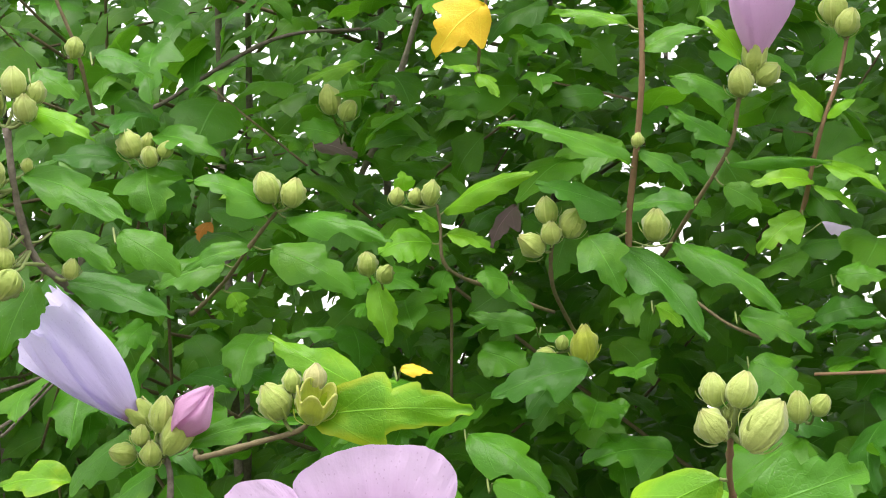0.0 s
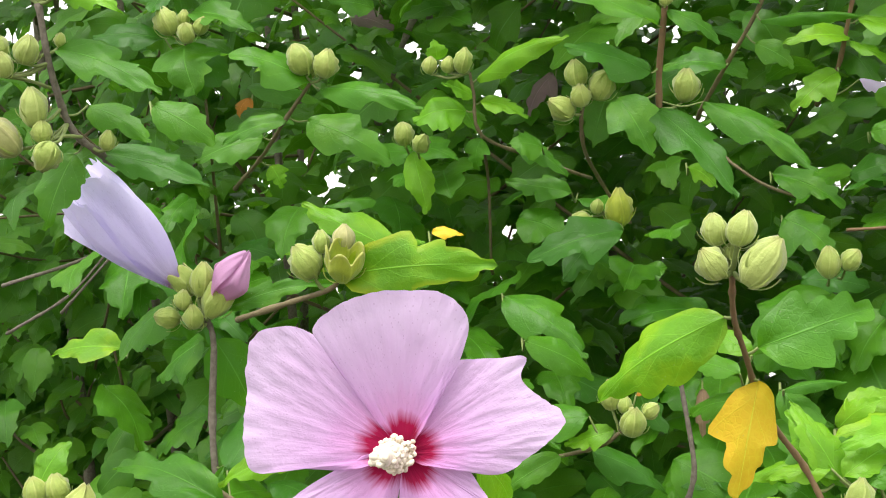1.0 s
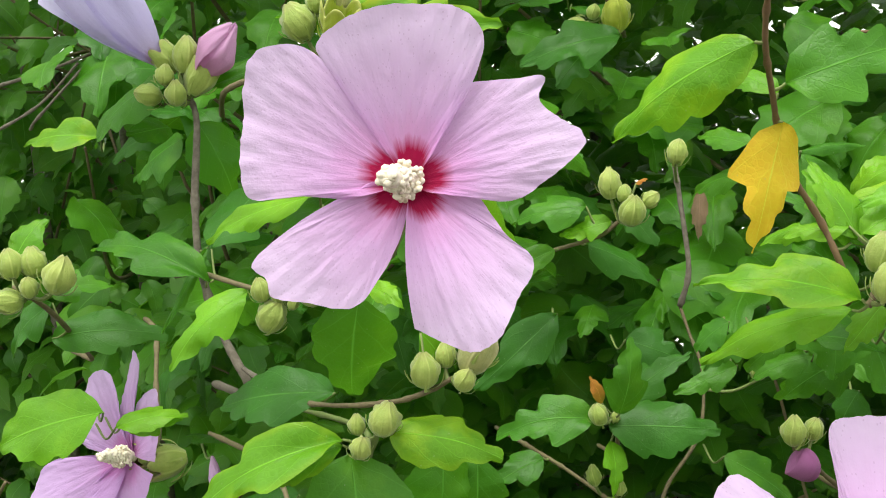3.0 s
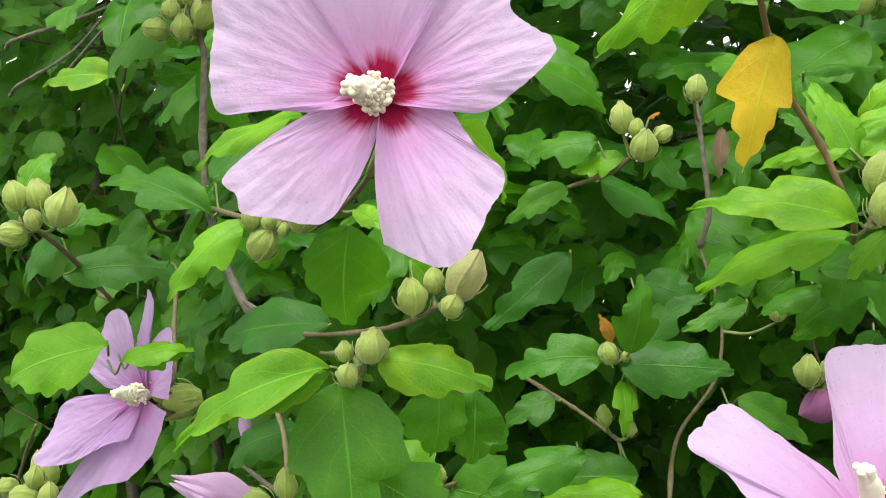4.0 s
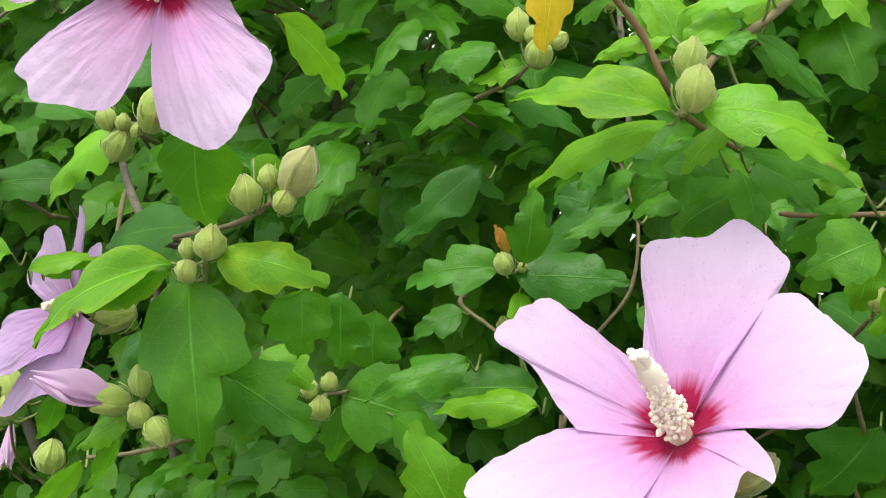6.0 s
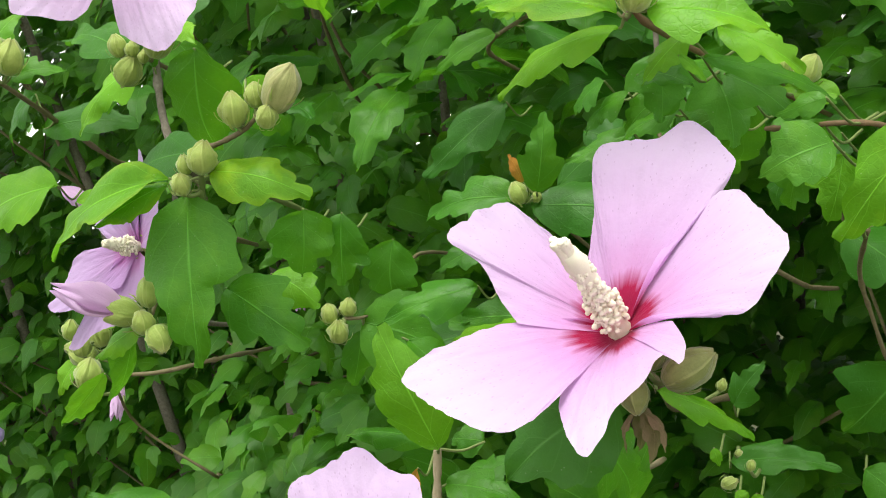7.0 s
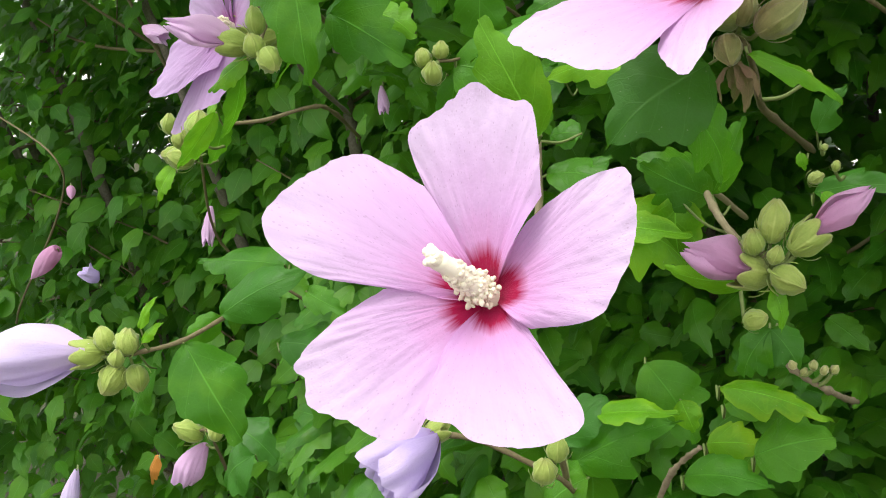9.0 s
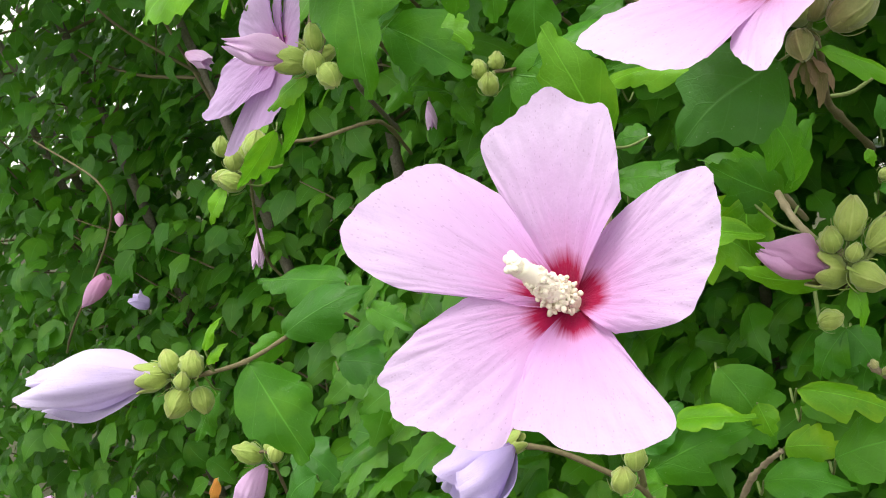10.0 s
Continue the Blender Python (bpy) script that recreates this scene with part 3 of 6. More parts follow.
def rolled_blossom(br, base, tip, across, mat, mouth, label, petals=4):
    """A long closed blossom: petals that lap over one another round the axis, with ruffled ends. mouth: how wide it ends."""
    COUNT[0] += 1
    n = COUNT[0]
    rnd = random.Random(n)
    base, tip = Vector(base), Vector(tip)
    axis = tip - base
    length = axis.length
    ob = part("furled_blossom", None, br, label)
    ob.matrix_basis = Matrix.Translation(base - br.location) @ axis.to_track_quat("Z", "Y").to_matrix().to_4x4()
    start = rnd.uniform(0, 6.28)
    for k in range(petals):
        around = start + k * 6.283 / petals
        seed, longer = n * 7 + k, rnd.uniform(0.88, 1.04)
        span, twist = rnd.uniform(2.1, 2.7), rnd.uniform(0.3, 0.6)

        def place(u, v):
            w = around + v * span / 2 + twist * u
            body = 0.20 + 0.80 * math.sin(min(1, u / 0.62) * 1.57)
            close = max(0, (u - 0.55) / 0.45)
            r = body + (mouth - 1) * close ** 1.4
            r *= 0.80 + 0.20 * v + 0.20 * noise.noise((v * 1.6 + seed, u * 1.8, 0)) * (0.3 + u)
            r += (0.36 * noise.noise((v * 2.4, seed, u * 1.6)) + 0.05 * noise.noise((v * 7, seed, u * 3))) * u ** 1.5 * min(1, mouth + 0.2)
            end = longer * (1 - 0.16 * v * v + 0.14 * noise.noise((v * 2.5, seed, 4)) + 0.025 * noise.noise((v * 9, seed, 8)))
            return (r * across / 2 * math.cos(w), r * across / 2 * math.sin(w), u * end * length)

        v, uv, f = sheet(26, 34, place)
        uv = [(0.14 + 0.86 * a, b) for a, b in uv]
        part("petal", mesh_from("petal", v, f, uv, True, (MAT[mat],)), ob)
    near = nearest(br, base)
    if (near - base).length > 0.034:
        near = base - axis.normalized() * 0.005 + into_shrub(base) * 0.05
    stalk("pedicel", br, ob, near, base, 0.0011, "green_stem")
    return ob


# ---- open blossoms ----
def blob_data(centre, r, squash=1.0):
    """A small rounded grain."""
    v, f = [], []
    c = Vector(centre)
    rings = ((-0.9, 0.42), (-0.45, 0.89), (0.1, 1.0), (0.6, 0.8), (0.93, 0.36))
    for i, (z, rr) in enumerate(rings):
        for k in range(7):
            w = 2 * math.pi * (k + 0.5 * (i % 2)) / 7
            v.append(c + Vector((rr * math.cos(w), rr * math.sin(w), z * squash)) * r)
    for i in range(len(rings) - 1):
        for k in range(7):
            k2 = (k + 1) % 7
            f.append((i * 7 + k, i * 7 + k2, i * 7 + 7 + k2, i * 7 + 7 + k))
    f.append((6, 5, 4, 3, 2, 1, 0))
    f.append(tuple(range(28, 35)))
    return v, f


def join(pieces):
    verts, faces = [], []
    for v, f in pieces:
        o = len(verts)
        verts.extend(v)
        faces.extend(tuple(i + o for i in q) for q in f)
    return verts, faces


def flower(br, centre, axis, column, seed, label, lean_to=None):
    rnd = random.Random(seed)
    ob = part("blossom", None, br, label)
    turn = Vector(axis).normalized().to_track_quat("Z", "Y").to_matrix().to_4x4()
    ob.matrix_basis = Matrix.Translation(Vector(centre) - br.location) @ turn
    ob["seed"] = seed
    # the staminal column, its anthers and its five-armed style
    bend = Vector((rnd.uniform(-0.14, 0.14), rnd.uniform(-0.14, 0.14), 0)) * column
    if lean_to:
        bend = turn.to_3x3().inverted() @ Vector(lean_to)
    line = spline(((0, 0, -0.003), bend * 0.2 + Vector((0, 0, column * 0.35)), bend + Vector((0, 0, column * 0.86))), 8)
    v, f = tube_data(line, 0.0030, 0.0027, 18, 0.45, seed)
    part("column", mesh_from("column", v, f, None, True, (MAT["cream"],)), ob, "cream staminal column")
    grains, threads = [], []
    for k in range(430):
        low = k < 80
        s = rnd.random()
        h = column * (0.10 + 0.26 * s if low else 0.18 + 0.50 * s)
        w = k * 2.399 + rnd.uniform(-0.6, 0.6)
        reach = rnd.uniform(0.0036, 0.0056) if low else rnd.uniform(0.0026, 0.0040) * (1 - 0.22 * s)
        c = bend * (h / column) + Vector((math.cos(w) * reach, math.sin(w) * reach, h + rnd.uniform(-0.001, 0.002)))
        size = rnd.uniform(0.0007, 0.0010) if low else rnd.uniform(0.0005, 0.0010)
        v, f = blob_data((0, 0, 0), size, rnd.uniform(0.55, 1.6))
        lay = Euler((rnd.uniform(0, 3), rnd.uniform(0, 3), rnd.uniform(0, 3))).to_matrix()
        grains.append(([lay @ q + c for q in v], f))
        if low:
            threads.append(tube_data([bend * (h / column) + Vector((0, 0, h - 0.001)), c], 0.0004, 0.0003, 4))
    v, f = join(grains)
    tagged(part("anther_mass", mesh_from("anther_mass", v, f, None, True, (MAT["cream"],)), ob, "pale pollen-covered anthers"), kind="stuff")
    v, f = join(threads)
    part("filament_tuft", mesh_from("filament_tuft", v, f, None, True, (MAT["cream"],)), ob)
    arms = []
    lean = bend * 1.2
    for k in range(5):
        w = k * 1.2566 + rnd.uniform(0, 0.5)
        out = Vector((math.cos(w), math.sin(w), 0))
        far = rnd.uniform(0.0012, 0.0026)
        tipp = lean + out * far + Vector((0, 0, column * rnd.uniform(0.93, 1.0)))
        knee = lean * 0.9 + out * far * 0.45 + Vector((0, 0, column * 0.90))
        arms.append(tube_data(spline((bend + Vector((0, 0, column * 0.62)), knee, tipp), 5), 0.0023, 0.0012, 10, 0.3, k))
        arms.append(blob_data(tipp, rnd.uniform(0.0010, 0.0013), 0.7))
    v, f = join(arms)
    part("style", mesh_from("style", v, f, None, True, (MAT["cream"],)), ob, "five-armed cream style")
    # the calyx behind and the stalk
    cup = part("calyx", bud_mesh("cup", "calyx", seed), ob)
    cup.matrix_basis = Matrix.Translation((0, 0, -0.0105)) @ Matrix.Diagonal((0.015, 0.015, 0.018, 1))
    world_place = Vector(centre) - Vector(axis).normalized() * 0.018
    near = nearest(br, world_place)
    line = spline((near - br.location, (near + world_place) / 2 - br.location, world_place - br.location), 4)
    inv = ob.matrix_basis.inverted()
    v, f = tube_data([inv @ q for q in line], 0.0012, 0.0014, 8)
    part("pedicel", mesh_from("pedicel", v, f, None, True, (MAT["green_stem"],)), ob)
    return ob


def petal(bloom, curl, *rim, mat="pink"):
    """A petal that fans out from the throat to an uneven rim: (degrees round the bloom, reach and height in millimetres)."""
    COUNT[0] += 1
    seed = COUNT[0] + bloom["seed"] * 13
    rnd = random.Random(seed)
    turn = bloom.matrix_basis.to_3x3()
    axis = turn @ Vector((0, 0, 1))
    across = Vector((0, 0, 1)).cross(axis).normalized()
    upward = axis.cross(across)
    inv = turn.inverted()

    def local(deg, reach, height):
        w = radians(deg)
        return inv @ (across * math.cos(w) + upward * math.sin(w)) * (reach / 1000) + Vector((0, 0, height / 1000))

    line = spline([local(*q) for q in rim], 10)
    gone = [0.0]
    for p, q in zip(line, line[1:]):
        gone.append(gone[-1] + (q - p).length)

    def along(v):
        d = (v + 1) / 2 * gone[-1]
        for k in range(len(line) - 1):
            if d <= gone[k + 1] or k == len(line) - 2:
                w = (d - gone[k]) / max(1e-9, gone[k + 1] - gone[k])
                return line[k].lerp(line[k + 1], min(1, w))

    mid = along(0)
    out = Vector((mid.x, mid.y, 0)).normalized()
    foot = out * 0.0014 + Vector((0, 0, -0.002))
    side = line[-1] - line[0]
    side = (side - out * side.dot(out)).normalized()
    length = max((q - foot).length for q in line)
    ph = [rnd.uniform(0, 6.28) for _ in range(6)]
    rows, cols = 40, 80
    verts, uvs, faces = [], [], []
    for i in range(rows + 1):
        for j in range(cols + 1):
            u, v = i / rows, 2 * j / cols - 1
            e = along(v)
            frill = noise.noise((v * 7 + seed, 0.3, 0)) * 0.012 + noise.noise((v * 19, seed, 5)) * 0.010 + noise.noise((v * 43, seed, 9)) * 0.005
            reach = (e - foot) * (1 + frill * (1 - v * v * 0.6))
            p = foot + reach * u + side * v * (0.0016 * (1 - u) + 0.020 * length * math.sin(math.pi * u) * abs(v))
            s = (p - foot).length / length
            lift = 0.055 * math.sin(math.pi * min(1, u) ** 0.8) * reach.length / length
            lift -= curl * 0.9 * max(0, s - 0.70) ** 2
            lift += 0.030 * v * math.sin(math.pi * u)
            lift += 0.05 * (v * v - 0.4) * math.sin(math.pi * u) * 0.8
            lift += 0.030 * s ** 2 * (math.sin(3.1 * v + ph[4]) + 0.55 * math.sin(7.5 * v + ph[5]) * s)
            lift += 0.020 * noise.noise((v * 5 + seed, s * 4, 2)) * s
            lift += 0.0120 * noise.noise((v * 15, s * 6, seed)) * s
            lift += 0.0036 * noise.noise((v * 28, s * 15, seed)) * min(1, 2 * s)
            lift += (0.0040 * math.sin(11 * v + ph[0] + 2 * s) + 0.0026 * math.sin(21 * v + ph[1] - 3 * s)) * s * (1.3 - s)
            lift += 0.016 * max(0, u - 0.80) / 0.2 * noise.noise((v * 11, seed, u))
            verts.append((p + Vector((0, 0, lift * length)))[:])
            uvs.append((s, v))
    w = cols + 1
    for i in range(rows):
        for j in range(cols):
            a = i * w + j
            faces.append((a, a + 1, a + w + 1, a + w))
    return part("petal", mesh_from("petal", verts, faces, uvs, True, (MAT[mat],)), bloom)


# ---- ground: one sheet out to the horizon ----
gv, gf = [], []
for i in range(41):
    for j in range(41):
        x, y = (i - 20) / 20, (j - 20) / 20
        x, y = math.copysign(abs(x) ** 3 * 900, x), math.copysign(abs(y) ** 3 * 900, y)
        gv.append((x, y, 0.03 * noise.noise((x * 0.6, y * 0.6, 0)) if abs(x) + abs(y) < 60 else 0))
for i in range(40):
    for j in range(40):
        a = i * 41 + j
        gf.append((a, a + 41, a + 42, a + 1))
ground = new("ground", mesh_from("ground", gv, gf, None, True, (MAT["soil"],)))
tagged(ground, "dark leafy soil under the shrub", "ground", kind="structure")

# pale ground sheet, added beyond the shrub so that low gaps look bright
gap_sheet = new("pavement", mesh_from("pavement", [(-300, 6, 0.05), (300, 6, 0.05), (300, 600, 0.05), (-300, 600, 0.05), (-300, 6, -0.1), (300, 6, -0.1), (300, 600, -0.1), (-300, 600, -0.1)], [(0, 1, 2, 3), (0, 4, 5, 1), (1, 5, 6, 2), (2, 6, 7, 3), (3, 7, 4, 0)], None, False, (MAT["gap_pale"],)))
tagged(gap_sheet, "pale sheet added beyond the shrub to brighten its gaps", "pavement", kind="structure")

# ---- planted branches ----

# the branch with the wide-open blossom
front = branch("upright hibiscus branch with a wide-open pale pink blossom", "flowering branch")
stem(front, 0.0015, 0.0011, "bark", (-0.041, 0.47, 1.331), (-0.042, 0.465, 1.377), (-0.045, 0.47, 1.387), (-0.054, 0.48, 1.398), (-0.066, 0.49, 1.402))
stem(front, 0.0016, 0.001, "twig", (-0.099, 0.525, 1.437), (-0.038, 0.45, 1.442), (-0.003, 0.42, 1.448), (0.017, 0.395, 1.458), (0.029, 0.378, 1.467))
bloom = flower(front, (0.0405, 0.356, 1.4924), (0.053, -0.991, 0.125), 0.024, 3, "wide-open pale pink blossom with crimson eye")
petal(bloom, 0.1, (121, 27.8, 3.2), (126, 45.5, 5.8), (132, 53.4, 7.5), (142, 58.5, 9.1), (156, 53.2, 9.1), (185, 47.6, 8.2), (188, 32.9, 5.5), (195, 20.6, 3.3))
petal(bloom, 0.05, (122, 34.4, 8.2), (124, 45.3, 10.7), (114, 48.2, 12.2), (97, 49.8, 13.5), (74, 51.5, 13.1), (61, 47.6, 10.8), (55, 35.0, 7.4), (52, 19.1, 3.8))
petal(bloom, -0.1, (57, 34.3, 3.3), (42, 43.7, 6.7), (36, 50.1, 8.6), (29, 45.0, 8.6), (12, 53.8, 12.4), (-1, 40.5, 9.9), (-11, 30.8, 7.6), (-15, 12.9, 3.2))
petal(bloom, 0.1, (-13, 22.5, 3.1), (-27, 33.1, 5.7), (-31, 44.4, 7.9), (-44, 47.4, 9.2), (-57, 53.2, 10.7), (-67, 53.1, 10.5), (-75, 47.9, 9.3), (-85, 42.9, 7.7))
petal(bloom, 0.15, (-97, 18.1, 2.6), (-104, 28.1, 4.2), (-112, 40.2, 6.1), (-128, 45.6, 6.7), (-138, 51.8, 7.1), (-144, 50.3, 6.5), (-152, 51.6, 6.1), (-160, 32.5, 3.4), (-172, 15.2, 1.2))
bud(front, (-0.0345, 0.43, 1.4461), 0.0085, (-0.11, -0.17, 0.98), "round", "calyx")
bud(front, (-0.0305, 0.43, 1.4364), 0.0122, (0.51, -0.01, 0.86), "round", "calyx")
bud(front, (-0.0275, 0.43, 1.4447), 0.0061, (0.2, -0.03, 0.98), "round", "calyx")
bud(front, (-0.0219, 0.43, 1.4417), 0.0052, (0.2, -0.03, 0.98), "round", "calyx")
bud(front, (-0.013, 0.43, 1.4494), 0.0144, (0.33, 0.13, 0.94), "tall", "calyx")
leaf(front, (-0.001, 0.4, 1.484), (-0.053, 0.42, 1.465), 0.012, "fresh", "ovate", facing=(0.19, -0.74, 0.64))
leaf(front, (0.048, 0.41, 1.482), (0.06, 0.44, 1.452), 0.018, "fresh", "lobed", facing=(0.53, -0.73, 0.44), bulge=0.12)
leaf(front, (-0.055, 0.47, 1.439), (-0.083, 0.45, 1.411), 0.021, "fresh", "lobed", facing=(-0.09, -0.77, 0.63), bulge=0.1)
leaf(front, (-0.084, 0.5, 1.437), (-0.152, 0.52, 1.452), 0.025, "green", "lobed", facing=(0.21, -0.72, 0.66), bulge=0.14)
leaf(front, (-0.087, 0.51, 1.45), (-0.072, 0.55, 1.477), 0.027, "dark", "ovate")
leaf(front, (0.013, 0.41, 1.452), (0.027, 0.4, 1.448), 0.008, "mottled", "ovate")

# the branch with two bud clusters under the open blossom
lower = branch("leafy hibiscus branch with two clusters of plump green buds", "flowering branch")
stem(lower, 0.0013, 0.001, "twig", (-0.028, 0.46, 1.396), (-0.002, 0.43, 1.404), (0.019, 0.42, 1.409), (0.032, 0.418, 1.414), (0.04, 0.416, 1.419))
stem(lower, 0.0014, 0.0011, "green_stem", (0.009, 0.42, 1.392), (0.008, 0.422, 1.387), (0.015, 0.413, 1.402))
bud(lower, (0.0307, 0.415, 1.4217), 0.0122, (-0.02, -0.19, 0.98), "round", "calyx")
bud(lower, (0.0372, 0.42, 1.4266), 0.0088, (0.02, -0.03, 1), "round", "calyx")
bud(lower, (0.0488, 0.42, 1.4286), 0.0148, (0.46, 0.12, 0.88), "tall", "opening")
bud(lower, (0.0452, 0.415, 1.4192), 0.0087, (0.4, -0.35, 0.85), "round", "calyx")
bud(lower, (0.0169, 0.412, 1.4045), 0.0119, (0.29, -0.06, 0.96), "round", "calyx")
bud(lower, (0.006, 0.415, 1.4012), 0.0074, (-0.03, -0.15, 0.99), "round", "calyx")
bud(lower, (0.0093, 0.408, 1.395), 0.0088, (0.27, -0.38, 0.89), "round", "calyx")
leaf(lower, (0.018, 0.415, 1.399), (0.058, 0.42, 1.392), 0.021, "mottled", "ovate", facing=(0.32, -0.73, 0.6), bulge=0.12)
leaf(lower, (0.002, 0.41, 1.397), (-0.058, 0.4, 1.366), 0.024, "mottled", "lobed", facing=(0.11, -0.72, 0.69), bulge=0.16)
leaf(lower, (0.002, 0.41, 1.395), (-0.033, 0.405, 1.378), 0.010, "mottled", "ovate", facing=(0.21, -0.72, 0.66), bulge=0.1)
leaf(lower, (0.002, 0.42, 1.389), (0.014, 0.405, 1.326), 0.047, "green", "lobed", facing=(0.28, -0.86, 0.42), bulge=0.06)
leaf(lower, (0.009, 0.43, 1.351), (0.044, 0.43, 1.33), 0.031, "green", "lobed", facing=(0.27, -0.84, 0.47), bulge=0.05)
leaf(lower, (0.003, 0.43, 1.444), (-0.004, 0.445, 1.4), 0.032, "green", "ovate", facing=(0.26, -0.9, 0.36), bulge=0.04)
leaf(lower, (-0.016, 0.46, 1.401), (-0.071, 0.47, 1.391), 0.026, "dark", "ovate", facing=(0.22, -0.74, 0.64), bulge=0.08)
leaf(lower, (0.027, 0.46, 1.378), (0.026, 0.46, 1.349), 0.026, "green", "ovate", facing=(0.44, -0.78, 0.45), bulge=0.05)
leaf(lower, (0.039, 0.47, 1.375), (0.038, 0.47, 1.345), 0.024, "green", "ovate")
leaf(lower, (0.002, 0.47, 1.348), (0.026, 0.47, 1.336), 0.021, "fresh", "ovate", facing=(0.26, -0.78, 0.56))
leaf(lower, (0.026, 0.43, 1.432), (0.032, 0.44, 1.418), 0.014, "fresh", "ovate", facing=(0.44, -0.78, 0.45))
leaf(lower, (-0.032, 0.46, 1.358), (-0.073, 0.47, 1.337), 0.018, "dark", "ovate")

# the branch tip with a rosy bud
rosy = branch("hibiscus branch tip with one rosy furled bud and small green buds", "flowering branch")
stem(rosy, 0.0015, 0.001, "twig", (-0.041, 0.46, 1.366), (-0.031, 0.445, 1.359), (-0.024, 0.43, 1.349), (-0.022, 0.42, 1.34))
rolled_blossom(rosy, (-0.0289, 0.415, 1.3427), (-0.0590, 0.405, 1.3535), 0.0165, "rosy_open", 0.30, "rosy pink furled bud", 3)
bud(rosy, (-0.0307, 0.416, 1.3418), 0.0136, (-0.91, -0.35, 0.23), "cup", "calyx")
bud(rosy, (-0.0179, 0.415, 1.3507), 0.0093, (-0.1, 0.05, 0.99), "tall", "calyx")
bud(rosy, (-0.0125, 0.405, 1.3417), 0.0099, (0.14, -0.39, 0.91), "round", "calyx")
bud(rosy, (-0.005, 0.405, 1.3358), 0.0111, (0.59, -0.42, -0.69), "round", "calyx")
leaf(rosy, (-0.029, 0.42, 1.335), (-0.049, 0.415, 1.321), 0.012, "fresh", "ovate")
leaf(rosy, (-0.059, 0.43, 1.31), (-0.089, 0.43, 1.282), 0.011, "fresh", "ovate", facing=(0.84, -0.43, 0.34))
leaf(rosy, (-0.032, 0.42, 1.333), (-0.056, 0.43, 1.296), 0.010, "green", "ovate", facing=(0.9, -0.3, 0.32))
bud(rosy, (-0.0975, 0.46, 1.2977), 0.0145, (0.24, 0.02, 0.97), "round", "calyx")
stem(rosy, 0.0012, 0.001, "twig", (-0.045, 0.48, 1.303), (-0.064, 0.47, 1.299), (-0.079, 0.46, 1.299))

# the branch with the blossom seen from its side
side = branch("hibiscus branch with a lilac-pink blossom turned sideways", "flowering branch")
stem(side, 0.0018, 0.0012, "twig", (-0.179, 0.645, 1.382), (-0.166, 0.615, 1.36), (-0.151, 0.585, 1.343), (-0.154, 0.577, 1.33))
bloom = flower(side, (-0.1611, 0.57, 1.3344), (-0.312, -0.906, 0.286), 0.02, 9, "lilac-pink blossom turned sideways with cream column")
petal(bloom, 0, (180, 29.4, 0.0), (167, 50.0, 2.0), (143, 44.0, 4.9), (131, 48.3, 6.7), (121, 47.5, 7.5), (111, 42.2, 7.2), (107, 31.5, 5.5), (109, 20.1, 3.5), mat="mauve")
petal(bloom, 0, (112, 26.4, 2.4), (99, 42.7, 3.8), (93, 53.6, 4.7), (88, 47.4, 4.0), (89, 34.4, 2.9), (89, 17.2, 1.5), mat="mauve")
petal(bloom, 0, (80, 11.9, 0.0), (90, 25.9, 0.1), (75, 37.0, 0.1), (50, 25.1, 0.0), (-1, 18.3, 0.0), mat="mauve")
petal(bloom, 0, (-17, 21.4, 2.1), (-56, 31.2, 4.0), (-86, 43.2, 4.9), (-111, 54.6, 4.2), (-121, 73.8, 4.3), (-127, 79.3, 3.6), (-128, 51.1, 2.2), (-125, 29.6, 1.5), mat="mauve")
petal(bloom, 0, (-93, 23.4, 4.2), (-115, 31.4, 7.2), (-128, 52.2, 12.5), (-140, 68.3, 16.4), (-152, 57.8, 13.2), (-164, 51.8, 10.8), (-170, 39.2, 7.6), (-165, 16.2, 3.3), mat="mauve")
bud(side, (-0.1466, 0.585, 1.3283), 0.0204, (-0.87, -0.48, -0.13), "cup", "calyx")
leaf(side, (-0.129, 0.485, 1.381), (-0.185, 0.485, 1.36), 0.032, "fresh", "ovate", facing=(0.19, -0.76, 0.62), bulge=0.14)
leaf(side, (-0.129, 0.495, 1.371), (-0.099, 0.505, 1.377), 0.014, "fresh", "ovate", facing=(0.17, -0.69, 0.7))
leaf(side, (-0.13, 0.505, 1.371), (-0.103, 0.505, 1.376), 0.015, "fresh", "ovate", facing=(0.2, -0.67, 0.72))
bud(side, (-0.2521, 0.605, 1.271), 0.0127, (0.2, -0.03, 0.98), "round", "calyx")
bud(side, (-0.244, 0.605, 1.2617), 0.0139, (0.2, -0.03, 0.98), "round", "calyx")

# the stem with the big pale buds and the yellow leaf
pale = branch("upright hibiscus stem with big pale buds and one yellow leaf", "flowering branch")
stem(pale, 0.0014, 0.00095, "red_stem", (0.173, 0.44, 1.453), (0.164, 0.435, 1.473), (0.154, 0.425, 1.489), (0.148, 0.41, 1.505), (0.145, 0.395, 1.518), (0.142, 0.375, 1.532), (0.142, 0.36, 1.547))
bud(pale, (0.1375, 0.358, 1.5593), 0.0090, (-0.14, -0.06, 0.99), "round", "pale")
bud(pale, (0.145, 0.355, 1.5595), 0.0098, (0.29, -0.02, 0.96), "round", "pale")
bud(pale, (0.1365, 0.352, 1.5498), 0.0104, (-0.47, -0.47, 0.75), "round", "pale")
bud(pale, (0.1506, 0.352, 1.5498), 0.0128, (0.59, 0.03, 0.81), "tall", "pale")
bud(pale, (0.1419, 0.36, 1.5529), 0.0048, (0.06, -0.16, 0.99), "round", "pale")
